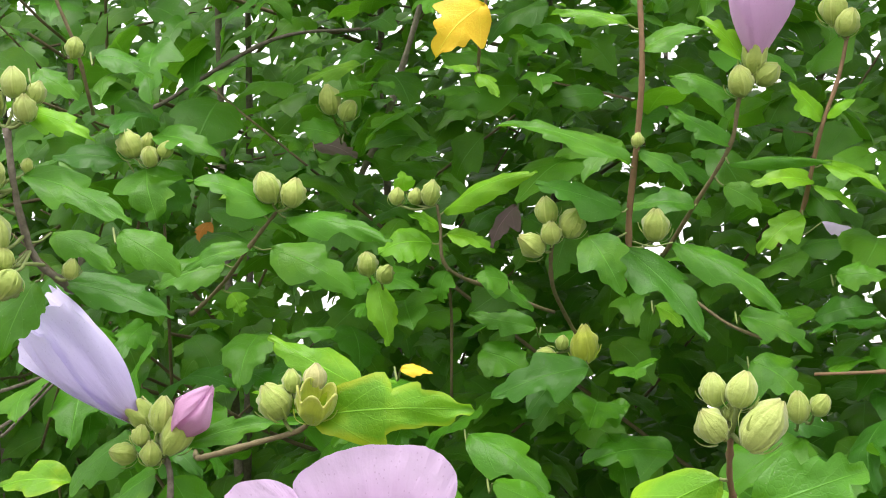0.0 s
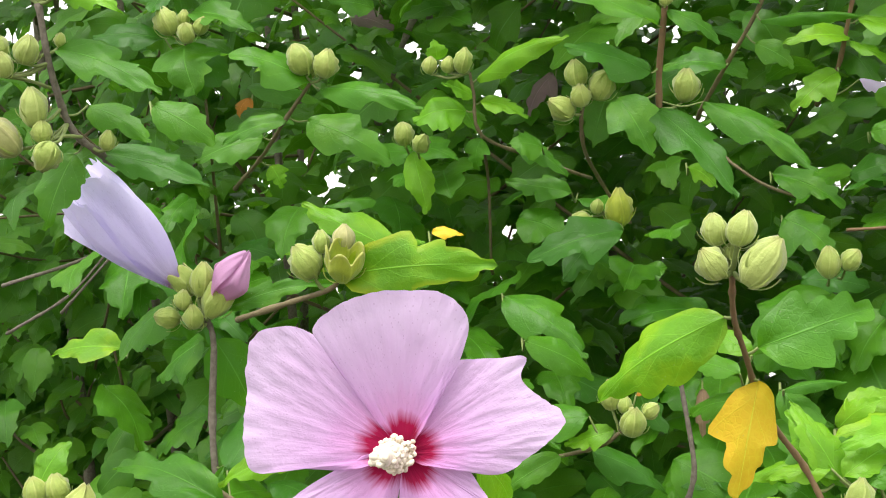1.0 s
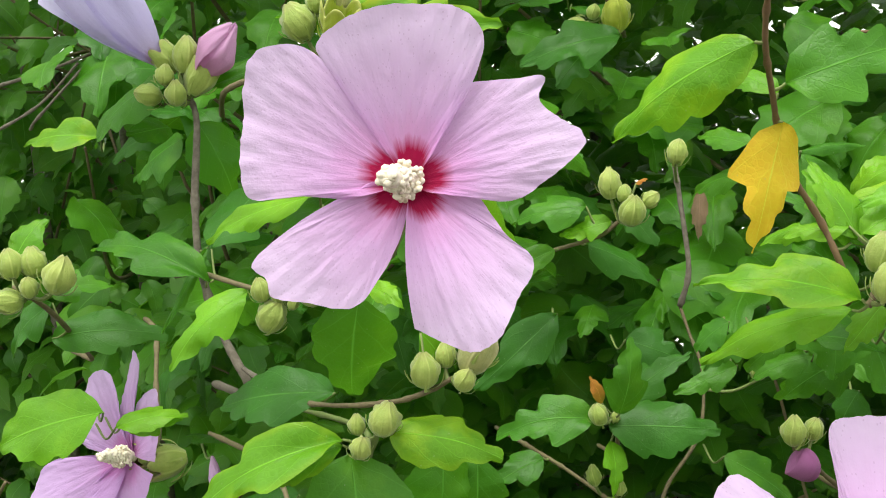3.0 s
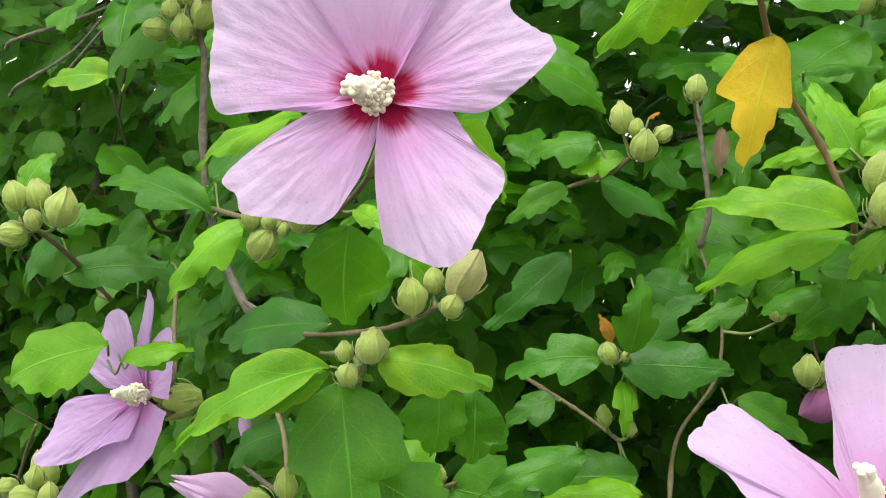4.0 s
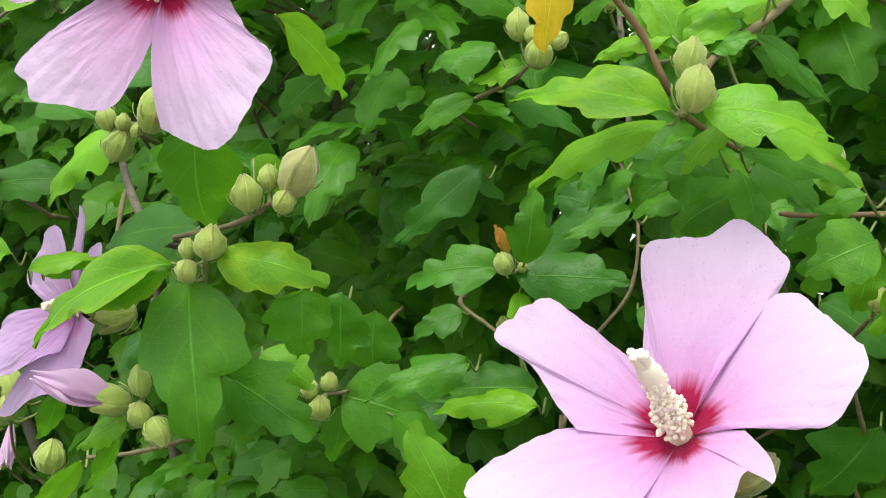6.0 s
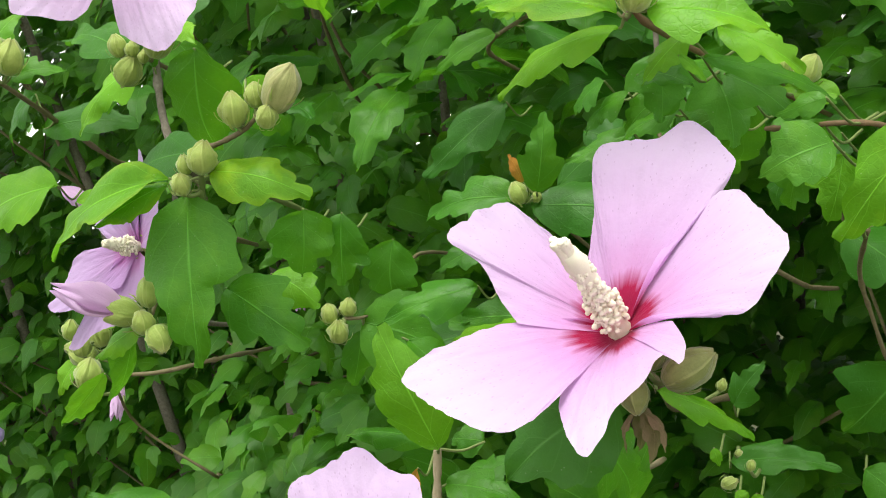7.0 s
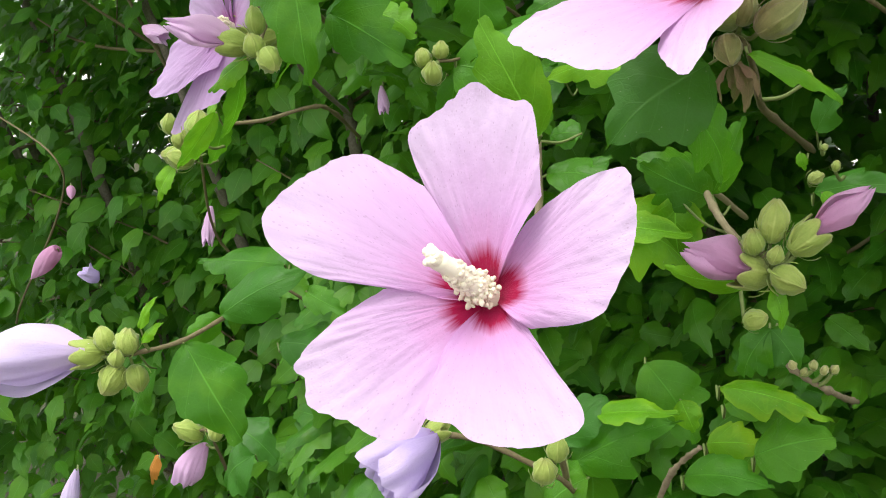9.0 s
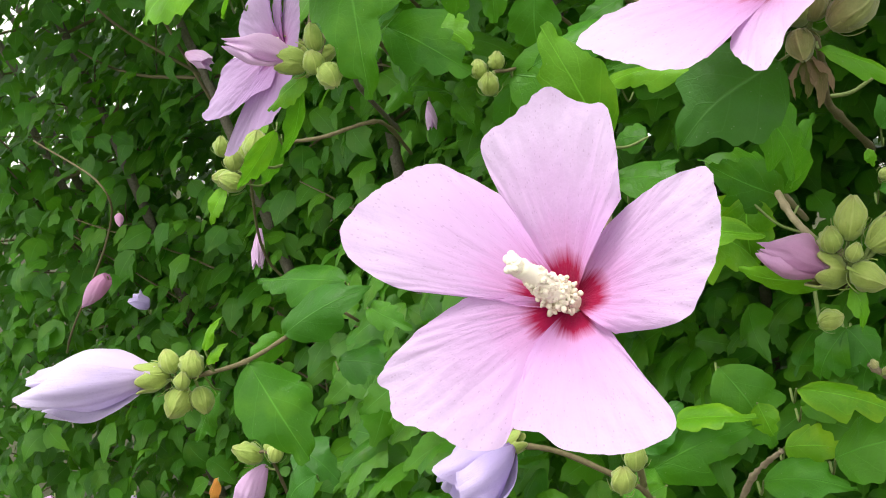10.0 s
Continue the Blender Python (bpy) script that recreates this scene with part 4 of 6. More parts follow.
leaf(pale, (0.139, 0.375, 1.532), (0.095, 0.390, 1.503), 0.021, "mottled", "ovate", facing=(0.07, -0.75, 0.66), bulge=0.14)
leaf(pale, (0.149, 0.395, 1.52), (0.185, 0.4, 1.534), 0.029, "green", "lobed", facing=(0.28, -0.75, 0.6), bulge=0.08)
leaf(pale, (0.149, 0.405, 1.508), (0.141, 0.400, 1.467), 0.022, "yellow", "lobed", facing=(0.44, -0.74, 0.51), bulge=0.06)
leaf(pale, (0.147, 0.4, 1.517), (0.132, 0.41, 1.525), 0.010, "fresh", "ovate")
leaf(pale, (0.158, 0.46, 1.496), (0.181, 0.47, 1.498), 0.006, "green", "ovate")
leaf(pale, (0.173, 0.44, 1.465), (0.161, 0.45, 1.495), 0.014, "fresh", "ovate", facing=(0.35, -0.82, 0.46))
leaf(pale, (0.174, 0.44, 1.466), (0.187, 0.45, 1.481), 0.014, "fresh", "ovate")
leaf(pale, (0.142, 0.5, 1.496), (0.12, 0.52, 1.499), 0.011, "green", "ovate")
leaf(pale, (0.144, 0.5, 1.486), (0.119, 0.52, 1.477), 0.011, "green", "ovate")
leaf(pale, (0.178, 0.48, 1.478), (0.19, 0.47, 1.492), 0.018, "fresh", "lobed")

# the branch with a pair of pointed buds
pair = branch("hibiscus branch with two pointed buds amid yellow-green leaves", "flowering branch")
stem(pair, 0.0018, 0.0013, "twig", (0.215, 0.488, 1.491), (0.201, 0.458, 1.477), (0.187, 0.438, 1.466), (0.18, 0.423, 1.451), (0.178, 0.421, 1.448))
stem(pair, 0.0017, 0.0015, "twig", (0.215, 0.488, 1.49), (0.228, 0.518, 1.506), (0.245, 0.568, 1.516))
bud(pair, (0.1812, 0.423, 1.4651), 0.0105, (0.15, 0.13, 0.98), "tall", "calyx")
bud(pair, (0.1841, 0.416, 1.4566), 0.0134, (0.26, 0.06, 0.96), "round", "calyx")
leaf(pair, (0.176, 0.421, 1.45), (0.122, 0.423, 1.455), 0.023, "mottled", "lobed", facing=(0.11, -0.65, 0.75), bulge=0.12)
leaf(pair, (0.174, 0.428, 1.445), (0.123, 0.438, 1.425), 0.015, "fresh", "ovate", facing=(-0.01, -0.65, 0.76), bulge=0.12)
leaf(pair, (0.185, 0.423, 1.45), (0.224, 0.428, 1.444), 0.024, "fresh", "lobed", facing=(0.32, -0.64, 0.7), bulge=0.1)
leaf(pair, (0.185, 0.438, 1.467), (0.199, 0.438, 1.472), 0.010, "green", "ovate")
leaf(pair, (0.176, 0.438, 1.468), (0.159, 0.448, 1.492), 0.017, "fresh", "ovate", facing=(0.27, -0.83, 0.48))
leaf(pair, (0.177, 0.438, 1.469), (0.194, 0.448, 1.48), 0.013, "fresh", "ovate")
leaf(pair, (0.173, 0.438, 1.472), (0.15, 0.438, 1.468), 0.009, "fresh", "ovate")
leaf(pair, (0.196, 0.458, 1.471), (0.219, 0.468, 1.449), 0.011, "green", "lobed")
leaf(pair, (0.205, 0.468, 1.483), (0.173, 0.458, 1.479), 0.017, "mottled", "lobed", facing=(0.22, -0.67, 0.71))
leaf(pair, (0.216, 0.478, 1.486), (0.232, 0.478, 1.473), 0.018, "fresh", "lobed")
leaf(pair, (0.192, 0.458, 1.434), (0.233, 0.478, 1.419), 0.012, "green", "lobed")
leaf(pair, (0.181, 0.478, 1.483), (0.201, 0.488, 1.492), 0.015, "fresh", "ovate")
leaf(pair, (0.157, 0.498, 1.428), (0.189, 0.518, 1.423), 0.020, "green", "lobed")
leaf(pair, (0.185, 0.518, 1.411), (0.157, 0.518, 1.392), 0.024, "green", "lobed", facing=(0.27, -0.83, 0.48))
leaf(pair, (0.225, 0.488, 1.409), (0.213, 0.488, 1.378), 0.026, "green", "lobed", facing=(0.29, -0.88, 0.38))
leaf(pair, (0.234, 0.478, 1.4), (0.23, 0.478, 1.374), 0.019, "fresh", "lobed", facing=(0.29, -0.88, 0.38))
stem(pair, 0.0011, 0.001, "red_stem", (0.236, 0.488, 1.409), (0.215, 0.493, 1.407), (0.201, 0.508, 1.405))
leaf(pair, (0.157, 0.468, 1.495), (0.174, 0.458, 1.474), 0.014, "green", "ovate")
leaf(pair, (0.202, 0.448, 1.484), (0.175, 0.438, 1.48), 0.015, "fresh", "lobed", facing=(0.22, -0.73, 0.64), bulge=0.1)
leaf(pair, (0.201, 0.458, 1.485), (0.214, 0.458, 1.491), 0.010, "fresh", "ovate")
leaf(pair, (0.178, 0.458, 1.466), (0.191, 0.458, 1.48), 0.018, "green", "ovate", facing=(0.24, -0.8, 0.55))
leaf(pair, (0.172, 0.448, 1.467), (0.151, 0.458, 1.483), 0.012, "green", "lobed")
leaf(pair, (0.164, 0.448, 1.471), (0.144, 0.448, 1.465), 0.008, "fresh", "ovate")
leaf(pair, (0.175, 0.438, 1.45), (0.154, 0.448, 1.468), 0.016, "green", "ovate", facing=(0.14, -0.82, 0.55))
leaf(pair, (0.185, 0.448, 1.464), (0.196, 0.448, 1.471), 0.010, "green", "ovate")
leaf(pair, (0.194, 0.468, 1.467), (0.215, 0.468, 1.449), 0.009, "green", "ovate")
leaf(pair, (0.169, 0.478, 1.435), (0.174, 0.473, 1.411), 0.030, "green", "lobed", facing=(0.25, -0.85, 0.47))
leaf(pair, (0.166, 0.468, 1.428), (0.188, 0.458, 1.426), 0.013, "green", "ovate")
leaf(pair, (0.194, 0.478, 1.427), (0.218, 0.478, 1.413), 0.022, "green", "lobed")
leaf(pair, (0.187, 0.448, 1.435), (0.197, 0.448, 1.426), 0.004, "fresh", "ovate")
leaf(pair, (0.135, 0.518, 1.423), (0.121, 0.518, 1.411), 0.013, "green", "ovate")
leaf(pair, (0.145, 0.518, 1.418), (0.124, 0.518, 1.403), 0.014, "green", "lobed")
leaf(pair, (0.2, 0.448, 1.444), (0.228, 0.448, 1.431), 0.017, "fresh", "lobed", facing=(0.49, -0.67, 0.56))
leaf(pair, (0.187, 0.458, 1.442), (0.174, 0.448, 1.426), 0.010, "fresh", "ovate")
leaf(pair, (0.183, 0.498, 1.428), (0.195, 0.488, 1.4), 0.029, "green", "lobed", facing=(0.52, -0.71, 0.48))
leaf(pair, (0.232, 0.458, 1.42), (0.216, 0.458, 1.414), 0.011, "green", "lobed")
leaf(pair, (0.236, 0.448, 1.407), (0.215, 0.438, 1.398), 0.022, "green", "ovate", facing=(0.31, -0.76, 0.57))

# the twig with a trio of buds
trio = branch("thin hibiscus twig with a trio of green buds and dark leaves", "flowering branch")
stem(trio, 0.0013, 0.001, "twig", (0.036, 0.62, 1.433), (0.053, 0.595, 1.441), (0.076, 0.58, 1.45), (0.086, 0.575, 1.458))
bud(trio, (0.0811, 0.575, 1.4749), 0.0114, (-0.06, -0.06, 1), "tall", "calyx")
bud(trio, (0.0879, 0.573, 1.4706), 0.0079, (0.2, -0.03, 0.98), "round", "calyx")
bud(trio, (0.0918, 0.57, 1.4629), 0.0138, (0.18, -0.33, 0.92), "round", "calyx")
bud(trio, (0.1, 0.573, 1.4679), 0.0084, (0.76, 0.02, 0.64), "round", "calyx")
leaf(trio, (0.07, 0.58, 1.464), (0.034, 0.58, 1.456), 0.021, "green", "lobed")
leaf(trio, (0.082, 0.58, 1.457), (0.058, 0.58, 1.449), 0.015, "fresh", "lobed")
leaf(trio, (0.069, 0.59, 1.445), (0.107, 0.6, 1.423), 0.019, "dark", "lobed")
leaf(trio, (0.054, 0.59, 1.442), (0.025, 0.58, 1.426), 0.014, "green", "ovate")
leaf(trio, (0.036, 0.6, 1.498), (0.07, 0.62, 1.478), 0.020, "green", "ovate")
leaf(trio, (0.054, 0.6, 1.409), (0.017, 0.58, 1.374), 0.025, "dark", "lobed", facing=(0.25, -0.85, 0.46))
leaf(trio, (0.086, 0.62, 1.393), (0.117, 0.62, 1.383), 0.024, "dark", "lobed")
leaf(trio, (0.093, 0.58, 1.475), (0.098, 0.575, 1.477), 0.005, "wilted", "ovate")
leaf(trio, (0.157, 0.52, 1.416), (0.142, 0.52, 1.402), 0.014, "green", "ovate", facing=(0.43, -0.76, 0.48))
leaf(trio, (0.168, 0.51, 1.412), (0.143, 0.51, 1.401), 0.011, "green", "ovate")
leaf(trio, (0.139, 0.54, 1.4), (0.113, 0.53, 1.388), 0.015, "green", "lobed")

# the twig with a spent orange bloom
spent = branch("hibiscus twig with one small bud and a spent orange bloom", "flowering branch")
stem(spent, 0.0013, 0.001, "twig", (0.08, 0.65, 1.325), (0.085, 0.58, 1.358), (0.086, 0.56, 1.37))
stem(spent, 0.0013, 0.001, "twig", (0.048, 0.59, 1.341), (0.063, 0.58, 1.336), (0.082, 0.565, 1.329))
bud(spent, (0.0788, 0.555, 1.3714), 0.0099, (-0.27, -0.22, 0.94), "round", "calyx")
bud(spent, (0.0858, 0.56, 1.3693), 0.0050, (0.2, -0.03, 0.98), "round", "calyx")
leaf(spent, (0.08, 0.558, 1.376), (0.075, 0.555, 1.389), 0.006, "wilted", "ovate")
leaf(spent, (0.088, 0.555, 1.372), (0.094, 0.55, 1.407), 0.022, "green", "lobed", facing=(0.36, -0.89, 0.26))
leaf(spent, (0.077, 0.56, 1.368), (0.032, 0.55, 1.362), 0.028, "green", "lobed", facing=(0.22, -0.74, 0.64), bulge=0.1)
leaf(spent, (0.083, 0.56, 1.365), (0.133, 0.565, 1.363), 0.027, "dark", "ovate", facing=(0.22, -0.74, 0.64), bulge=0.08)
leaf(spent, (0.088, 0.58, 1.371), (0.119, 0.59, 1.395), 0.021, "dark", "lobed")
bud(spent, (0.076, 0.563, 1.3402), 0.0081, (-0.14, -0.08, 0.99), "tall", "calyx")
leaf(spent, (0.084, 0.56, 1.358), (0.087, 0.55, 1.334), 0.014, "fresh", "lobed", facing=(0.72, -0.61, 0.33))
bud(spent, (0.0884, 0.56, 1.3359), 0.0065, (0.2, -0.03, 0.98), "round", "calyx")
leaf(spent, (0.05, 0.58, 1.342), (0.026, 0.57, 1.329), 0.021, "green", "lobed")
leaf(spent, (0.092, 0.56, 1.314), (0.049, 0.55, 1.314), 0.025, "green", "ovate", facing=(0.22, -0.74, 0.64))
leaf(spent, (0.095, 0.55, 1.309), (0.048, 0.54, 1.307), 0.020, "fresh", "lobed", facing=(0.2, -0.67, 0.72))
leaf(spent, (0.043, 0.58, 1.298), (0.001, 0.56, 1.286), 0.033, "dark", "ovate", facing=(0.23, -0.8, 0.55))
leaf(spent, (0.09, 0.56, 1.303), (0.037, 0.55, 1.311), 0.024, "green", "lobed", facing=(0.23, -0.7, 0.67))

# the twig with three tiny buds
tiny = branch("slim hibiscus twig with three tiny round buds", "flowering branch")
stem(tiny, 0.0012, 0.0009, "twig", (0.019, 0.56, 1.337), (0.022, 0.535, 1.326), (0.017, 0.52, 1.319), (0.01, 0.512, 1.319))
bud(tiny, (0.002, 0.512, 1.3207), 0.0088, (-0.13, -0.11, 0.99), "round", "calyx")
bud(tiny, (0.0103, 0.515, 1.3235), 0.0083, (0.19, -0.01, 0.98), "round", "calyx")
bud(tiny, (0.0088, 0.508, 1.3138), 0.0111, (0.19, -0.31, 0.93), "round", "calyx")
leaf(tiny, (0.014, 0.52, 1.316), (0.054, 0.53, 1.304), 0.042, "green", "lobed", facing=(0.26, -0.81, 0.52))
leaf(tiny, (0.038, 0.52, 1.309), (0.063, 0.52, 1.284), 0.022, "green", "ovate", facing=(0.55, -0.7, 0.46))
leaf(tiny, (0.014, 0.52, 1.312), (0.008, 0.52, 1.283), 0.015, "green", "ovate", facing=(0.65, -0.61, 0.46))
leaf(tiny, (0.027, 0.53, 1.353), (0.026, 0.53, 1.32), 0.026, "green", "ovate", facing=(0.45, -0.8, 0.39))
leaf(tiny, (0.074, 0.52, 1.336), (0.033, 0.5, 1.321), 0.021, "green", "lobed", facing=(0.35, -0.57, 0.74))

# the branch with the blossom tilted to the sky
tilted = branch("hibiscus branch with a tilted pink blossom and olive buds", "flowering branch")
stem(tilted, 0.0019, 0.0012, "twig", (0.171, 0.486, 1.302), (0.181, 0.446, 1.32), (0.186, 0.421, 1.333), (0.186, 0.411, 1.339))
bloom = flower(tilted, (0.1839, 0.394, 1.3564), (-0.075, -0.643, 0.762), 0.044, 5, "tilted pale pink blossom with long cream column", (-0.003, 0, -0.001))
petal(bloom, 0.05, (127, 24.9, 8.4), (116, 37.0, 13.1), (110, 56.8, 20.3), (92, 59.5, 20.4), (83, 66.9, 21.5), (70, 62.6, 17.4), (65, 57.6, 14.9), (65, 43.0, 11.2), (72, 28.9, 8.3))
petal(bloom, 0.1, (74, 18.9, 4.3), (70, 33.0, 8.5), (61, 50.6, 15.5), (36, 53.0, 21.4), (20, 56.1, 24.1), (10, 53.1, 22.8), (-2, 46.5, 19.1), (-4, 36.0, 14.6), (4, 21.3, 9.0))
petal(bloom, 0.15, (-7, 21.6, 11.0), (-26, 36.1, 19.9), (-36, 43.4, 23.8), (-36, 32.7, 17.9), (-53, 40.4, 20.4), (-64, 43.3, 19.6), (-68, 52.9, 22.6), (-75, 55.6, 21.3), (-95, 36.1, 8.2), (-126, 21.0, -1.4))
petal(bloom, 0.1, (-96, 32.2, 10.8), (-101, 48.0, 16.6), (-112, 54.8, 19.6), (-133, 61.2, 21.2), (-144, 63.4, 20.4), (-153, 48.7, 14.3), (-166, 33.1, 7.9), (-166, 16.0, 3.8))
petal(bloom, 0.1, (-161, 28.6, 11.3), (-175, 34.9, 13.8), (-189, 45.8, 17.0), (-192, 58.8, 21.3), (-205, 58.9, 18.8), (-215, 60.6, 16.3), (-220, 44.8, 10.9), (-225, 32.1, 7.0))
bud(tilted, (0.2044, 0.396, 1.3451), 0.0135, (0.77, 0.34, 0.54), "tall", "olive")
bud(tilted, (0.1914, 0.402, 1.3473), 0.0105, (0.24, 0.03, 0.97), "round", "olive")
bud(tilted, (0.1885, 0.394, 1.3355), 0.0107, (0.29, -0.62, -0.73), "round", "olive")
bud(tilted, (0.1899, 0.486, 1.3125), 0.0046, (0.22, 0.08, 0.97), "round", "calyx")
leaf(tilted, (0.191, 0.394, 1.331), (0.199, 0.391, 1.320), 0.006, "brown", "lobed", facing=(0.9, -0.2, 0.3), bulge=0.3)
leaf(tilted, (0.189, 0.395, 1.330), (0.186, 0.390, 1.319), 0.005, "brown", "lobed", facing=(-0.6, -0.7, 0.2), bulge=0.25)
leaf(tilted, (0.190, 0.396, 1.332), (0.195, 0.392, 1.316), 0.008, "brown", "ovate", facing=(0.84, -0.42, 0.34), bulge=0.2)
leaf(tilted, (0.189, 0.397, 1.331), (0.190, 0.394, 1.318), 0.006, "brown", "ovate", facing=(0.56, -0.5, 0.67), bulge=0.2)
leaf(tilted, (0.177, 0.408, 1.329), (0.146, 0.385, 1.308), 0.036, "dark", "ovate", facing=(0.15, -0.93, 0.30), bulge=0.05)
leaf(tilted, (0.188, 0.416, 1.331), (0.217, 0.436, 1.313), 0.011, "fresh", "lobed", facing=(0.44, -0.48, 0.76))
leaf(tilted, (0.162, 0.416, 1.318), (0.173, 0.446, 1.278), 0.030, "green", "lobed", facing=(0.63, -0.68, 0.38))
leaf(tilted, (0.16, 0.456, 1.272), (0.132, 0.446, 1.289), 0.024, "green", "ovate", facing=(0.48, -0.63, 0.61))
leaf(tilted, (0.101, 0.446, 1.274), (0.12, 0.456, 1.286), 0.015, "green", "ovate")

# the pale upright stem under the tilted blossom
pillar = branch("pale upright hibiscus stem with broad green leaves", "leafy branch")
stem(pillar, 0.002, 0.0017, "pale_stem", (0.106, 0.41, 1.248), (0.105, 0.415, 1.263), (0.105, 0.418, 1.284), (0.105, 0.42, 1.3))
stem(pillar, 0.0016, 0.0014, "pale_stem", (0.16, 0.45, 1.274), (0.168, 0.44, 1.267), (0.18, 0.425, 1.263), (0.192, 0.415, 1.261))
leaf(pillar, (0.111, 0.41, 1.304), (0.095, 0.4, 1.348), 0.025, "fresh", "ovate", facing=(0.34, -0.8, 0.5), bulge=0.06)
leaf(pillar, (0.108, 0.42, 1.287), (0.14, 0.42, 1.285), 0.019, "green", "lobed", facing=(0.47, -0.57, 0.68))
leaf(pillar, (0.104, 0.425, 1.267), (0.16, 0.43, 1.263), 0.023, "mottled", "lobed", facing=(0.47, -0.59, 0.66))
leaf(pillar, (0.106, 0.422, 1.302), (0.056, 0.43, 1.298), 0.010, "green", "ovate")
leaf(pillar, (0.085, 0.44, 1.283), (0.083, 0.44, 1.266), 0.005, "wilted", "ovate")
leaf(pillar, (0.119, 0.43, 1.301), (0.104, 0.43, 1.3), 0.012, "green", "ovate")

# the cluster with two rosy furled buds
twin = branch("hibiscus branch end with two rosy furled buds and green buds", "flowering branch")
stem(twin, 0.0014, 0.0011, "green_stem", (0.179, 0.427, 1.263), (0.191, 0.417, 1.26), (0.196, 0.414, 1.257))
rolled_blossom(twin, (0.1883, 0.412, 1.2558), (0.1648, 0.41, 1.2638), 0.0185, "rosy", 0.30, "rosy pink furled bud", 3)
bud(twin, (0.1877, 0.414, 1.2548), 0.0148, (-0.72, -0.61, 0.34), "cup", "calyx")
rolled_blossom(twin, (0.2074, 0.417, 1.2688), (0.2260, 0.433, 1.2830), 0.0138, "rosy", 0.10, "rosy pink pointed bud", 3)
bud(twin, (0.2055, 0.417, 1.2667), 0.0136, (0.7, 0.47, 0.54), "cup", "calyx")
bud(twin, (0.1947, 0.417, 1.2725), 0.0119, (0.11, 0.24, 0.96), "tall", "calyx")
bud(twin, (0.189, 0.412, 1.2665), 0.0089, (0.05, -0.13, 0.99), "round", "calyx")
bud(twin, (0.1974, 0.409, 1.2631), 0.0068, (0.39, -0.11, 0.92), "round", "calyx")
bud(twin, (0.2011, 0.41, 1.2543), 0.0118, (0.9, -0.09, -0.43), "round", "calyx")
leaf(twin, (0.161, 0.452, 1.272), (0.139, 0.435, 1.288), 0.021, "green", "ovate", facing=(0.30, -0.80, 0.50))
leaf(twin, (0.160, 0.455, 1.272), (0.172, 0.460, 1.302), 0.019, "green", "lobed", facing=(0.75, -0.60, 0.30))
leaf(twin, (0.130, 0.430, 1.267), (0.156, 0.445, 1.250), 0.034, "mottled", "lobed", facing=(0.35, -0.75, 0.56))
leaf(twin, (0.19, 0.417, 1.251), (0.151, 0.422, 1.25), 0.014, "fresh", "ovate", facing=(0.51, -0.86, -0.07))
leaf(twin, (0.195, 0.412, 1.251), (0.199, 0.412, 1.234), 0.010, "fresh", "ovate", facing=(0.81, -0.47, 0.35))
leaf(twin, (0.15, 0.442, 1.275), (0.15, 0.442, 1.248), 0.022, "mottled", "ovate", facing=(0.6, -0.68, 0.42))
bud(twin, (0.1733, 0.462, 1.22), 0.0092, (0.91, 0.32, 0.26), "round", "calyx")

# the low branch with the broad blossom
low = branch("low hibiscus branch with a broad open pale pink blossom", "flowering branch")
stem(low, 0.0018, 0.0012, "twig", (0.106, 0.424, 1.149), (0.117, 0.389, 1.2), (0.128, 0.349, 1.242), (0.134, 0.329, 1.264))
bloom = flower(low, (0.143, 0.304, 1.278), (0.131, -0.834, 0.536), 0.025, 7, "broad open pale pink blossom with crimson throat", (-0.0080, 0.001, 0.0040))
petal(bloom, 0.1, (129, 30.5, 0.4), (125, 41.8, 1.8), (121, 57.2, 4.5), (108, 57.7, 9.6), (95, 60.0, 15.5), (83, 54.3, 17.7), (76, 54.4, 19.3), (68, 43.5, 16.9), (56, 31.7, 13.3))
petal(bloom, 0.1, (61, 24.0, 5.1), (50, 38.7, 10.2), (40, 52.7, 15.7), (31, 52.0, 16.8), (16, 47.8, 16.7), (-3, 40.9, 14.1), (-15, 35.8, 11.5), (-34, 19.0, 4.9))
petal(bloom, 0.1, (-35, 17.8, 3.9), (-42, 32.8, 8.2), (-45, 50.0, 13.1), (-55, 51.4, 15.1), (-66, 49.2, 15.9), (-82, 44.9, 15.2), (-92, 40.1, 13.5), (-106, 39.3, 12.4), (-113, 27.9, 8.3))
petal(bloom, 0.1, (-113, 20.8, 8.6), (-104, 43.8, 15.5), (-114, 49.9, 21.1), (-125, 51.2, 24.7), (-135, 55.4, 29.0), (-143, 52.2, 28.4), (-148, 52.9, 29.2), (-159, 39.3, 21.8), (-175, 27.1, 14.2))
petal(bloom, 0.1, (-172, 17.0, 13.6), (-174, 27.4, 21.8), (-175, 39.0, 30.9), (-181, 48.6, 36.9), (-189, 55.1, 38.9), (-199, 57.4, 35.5), (-223, 55.3, 19.1), (-229, 48.8, 12.9), (-236, 38.5, 6.4))

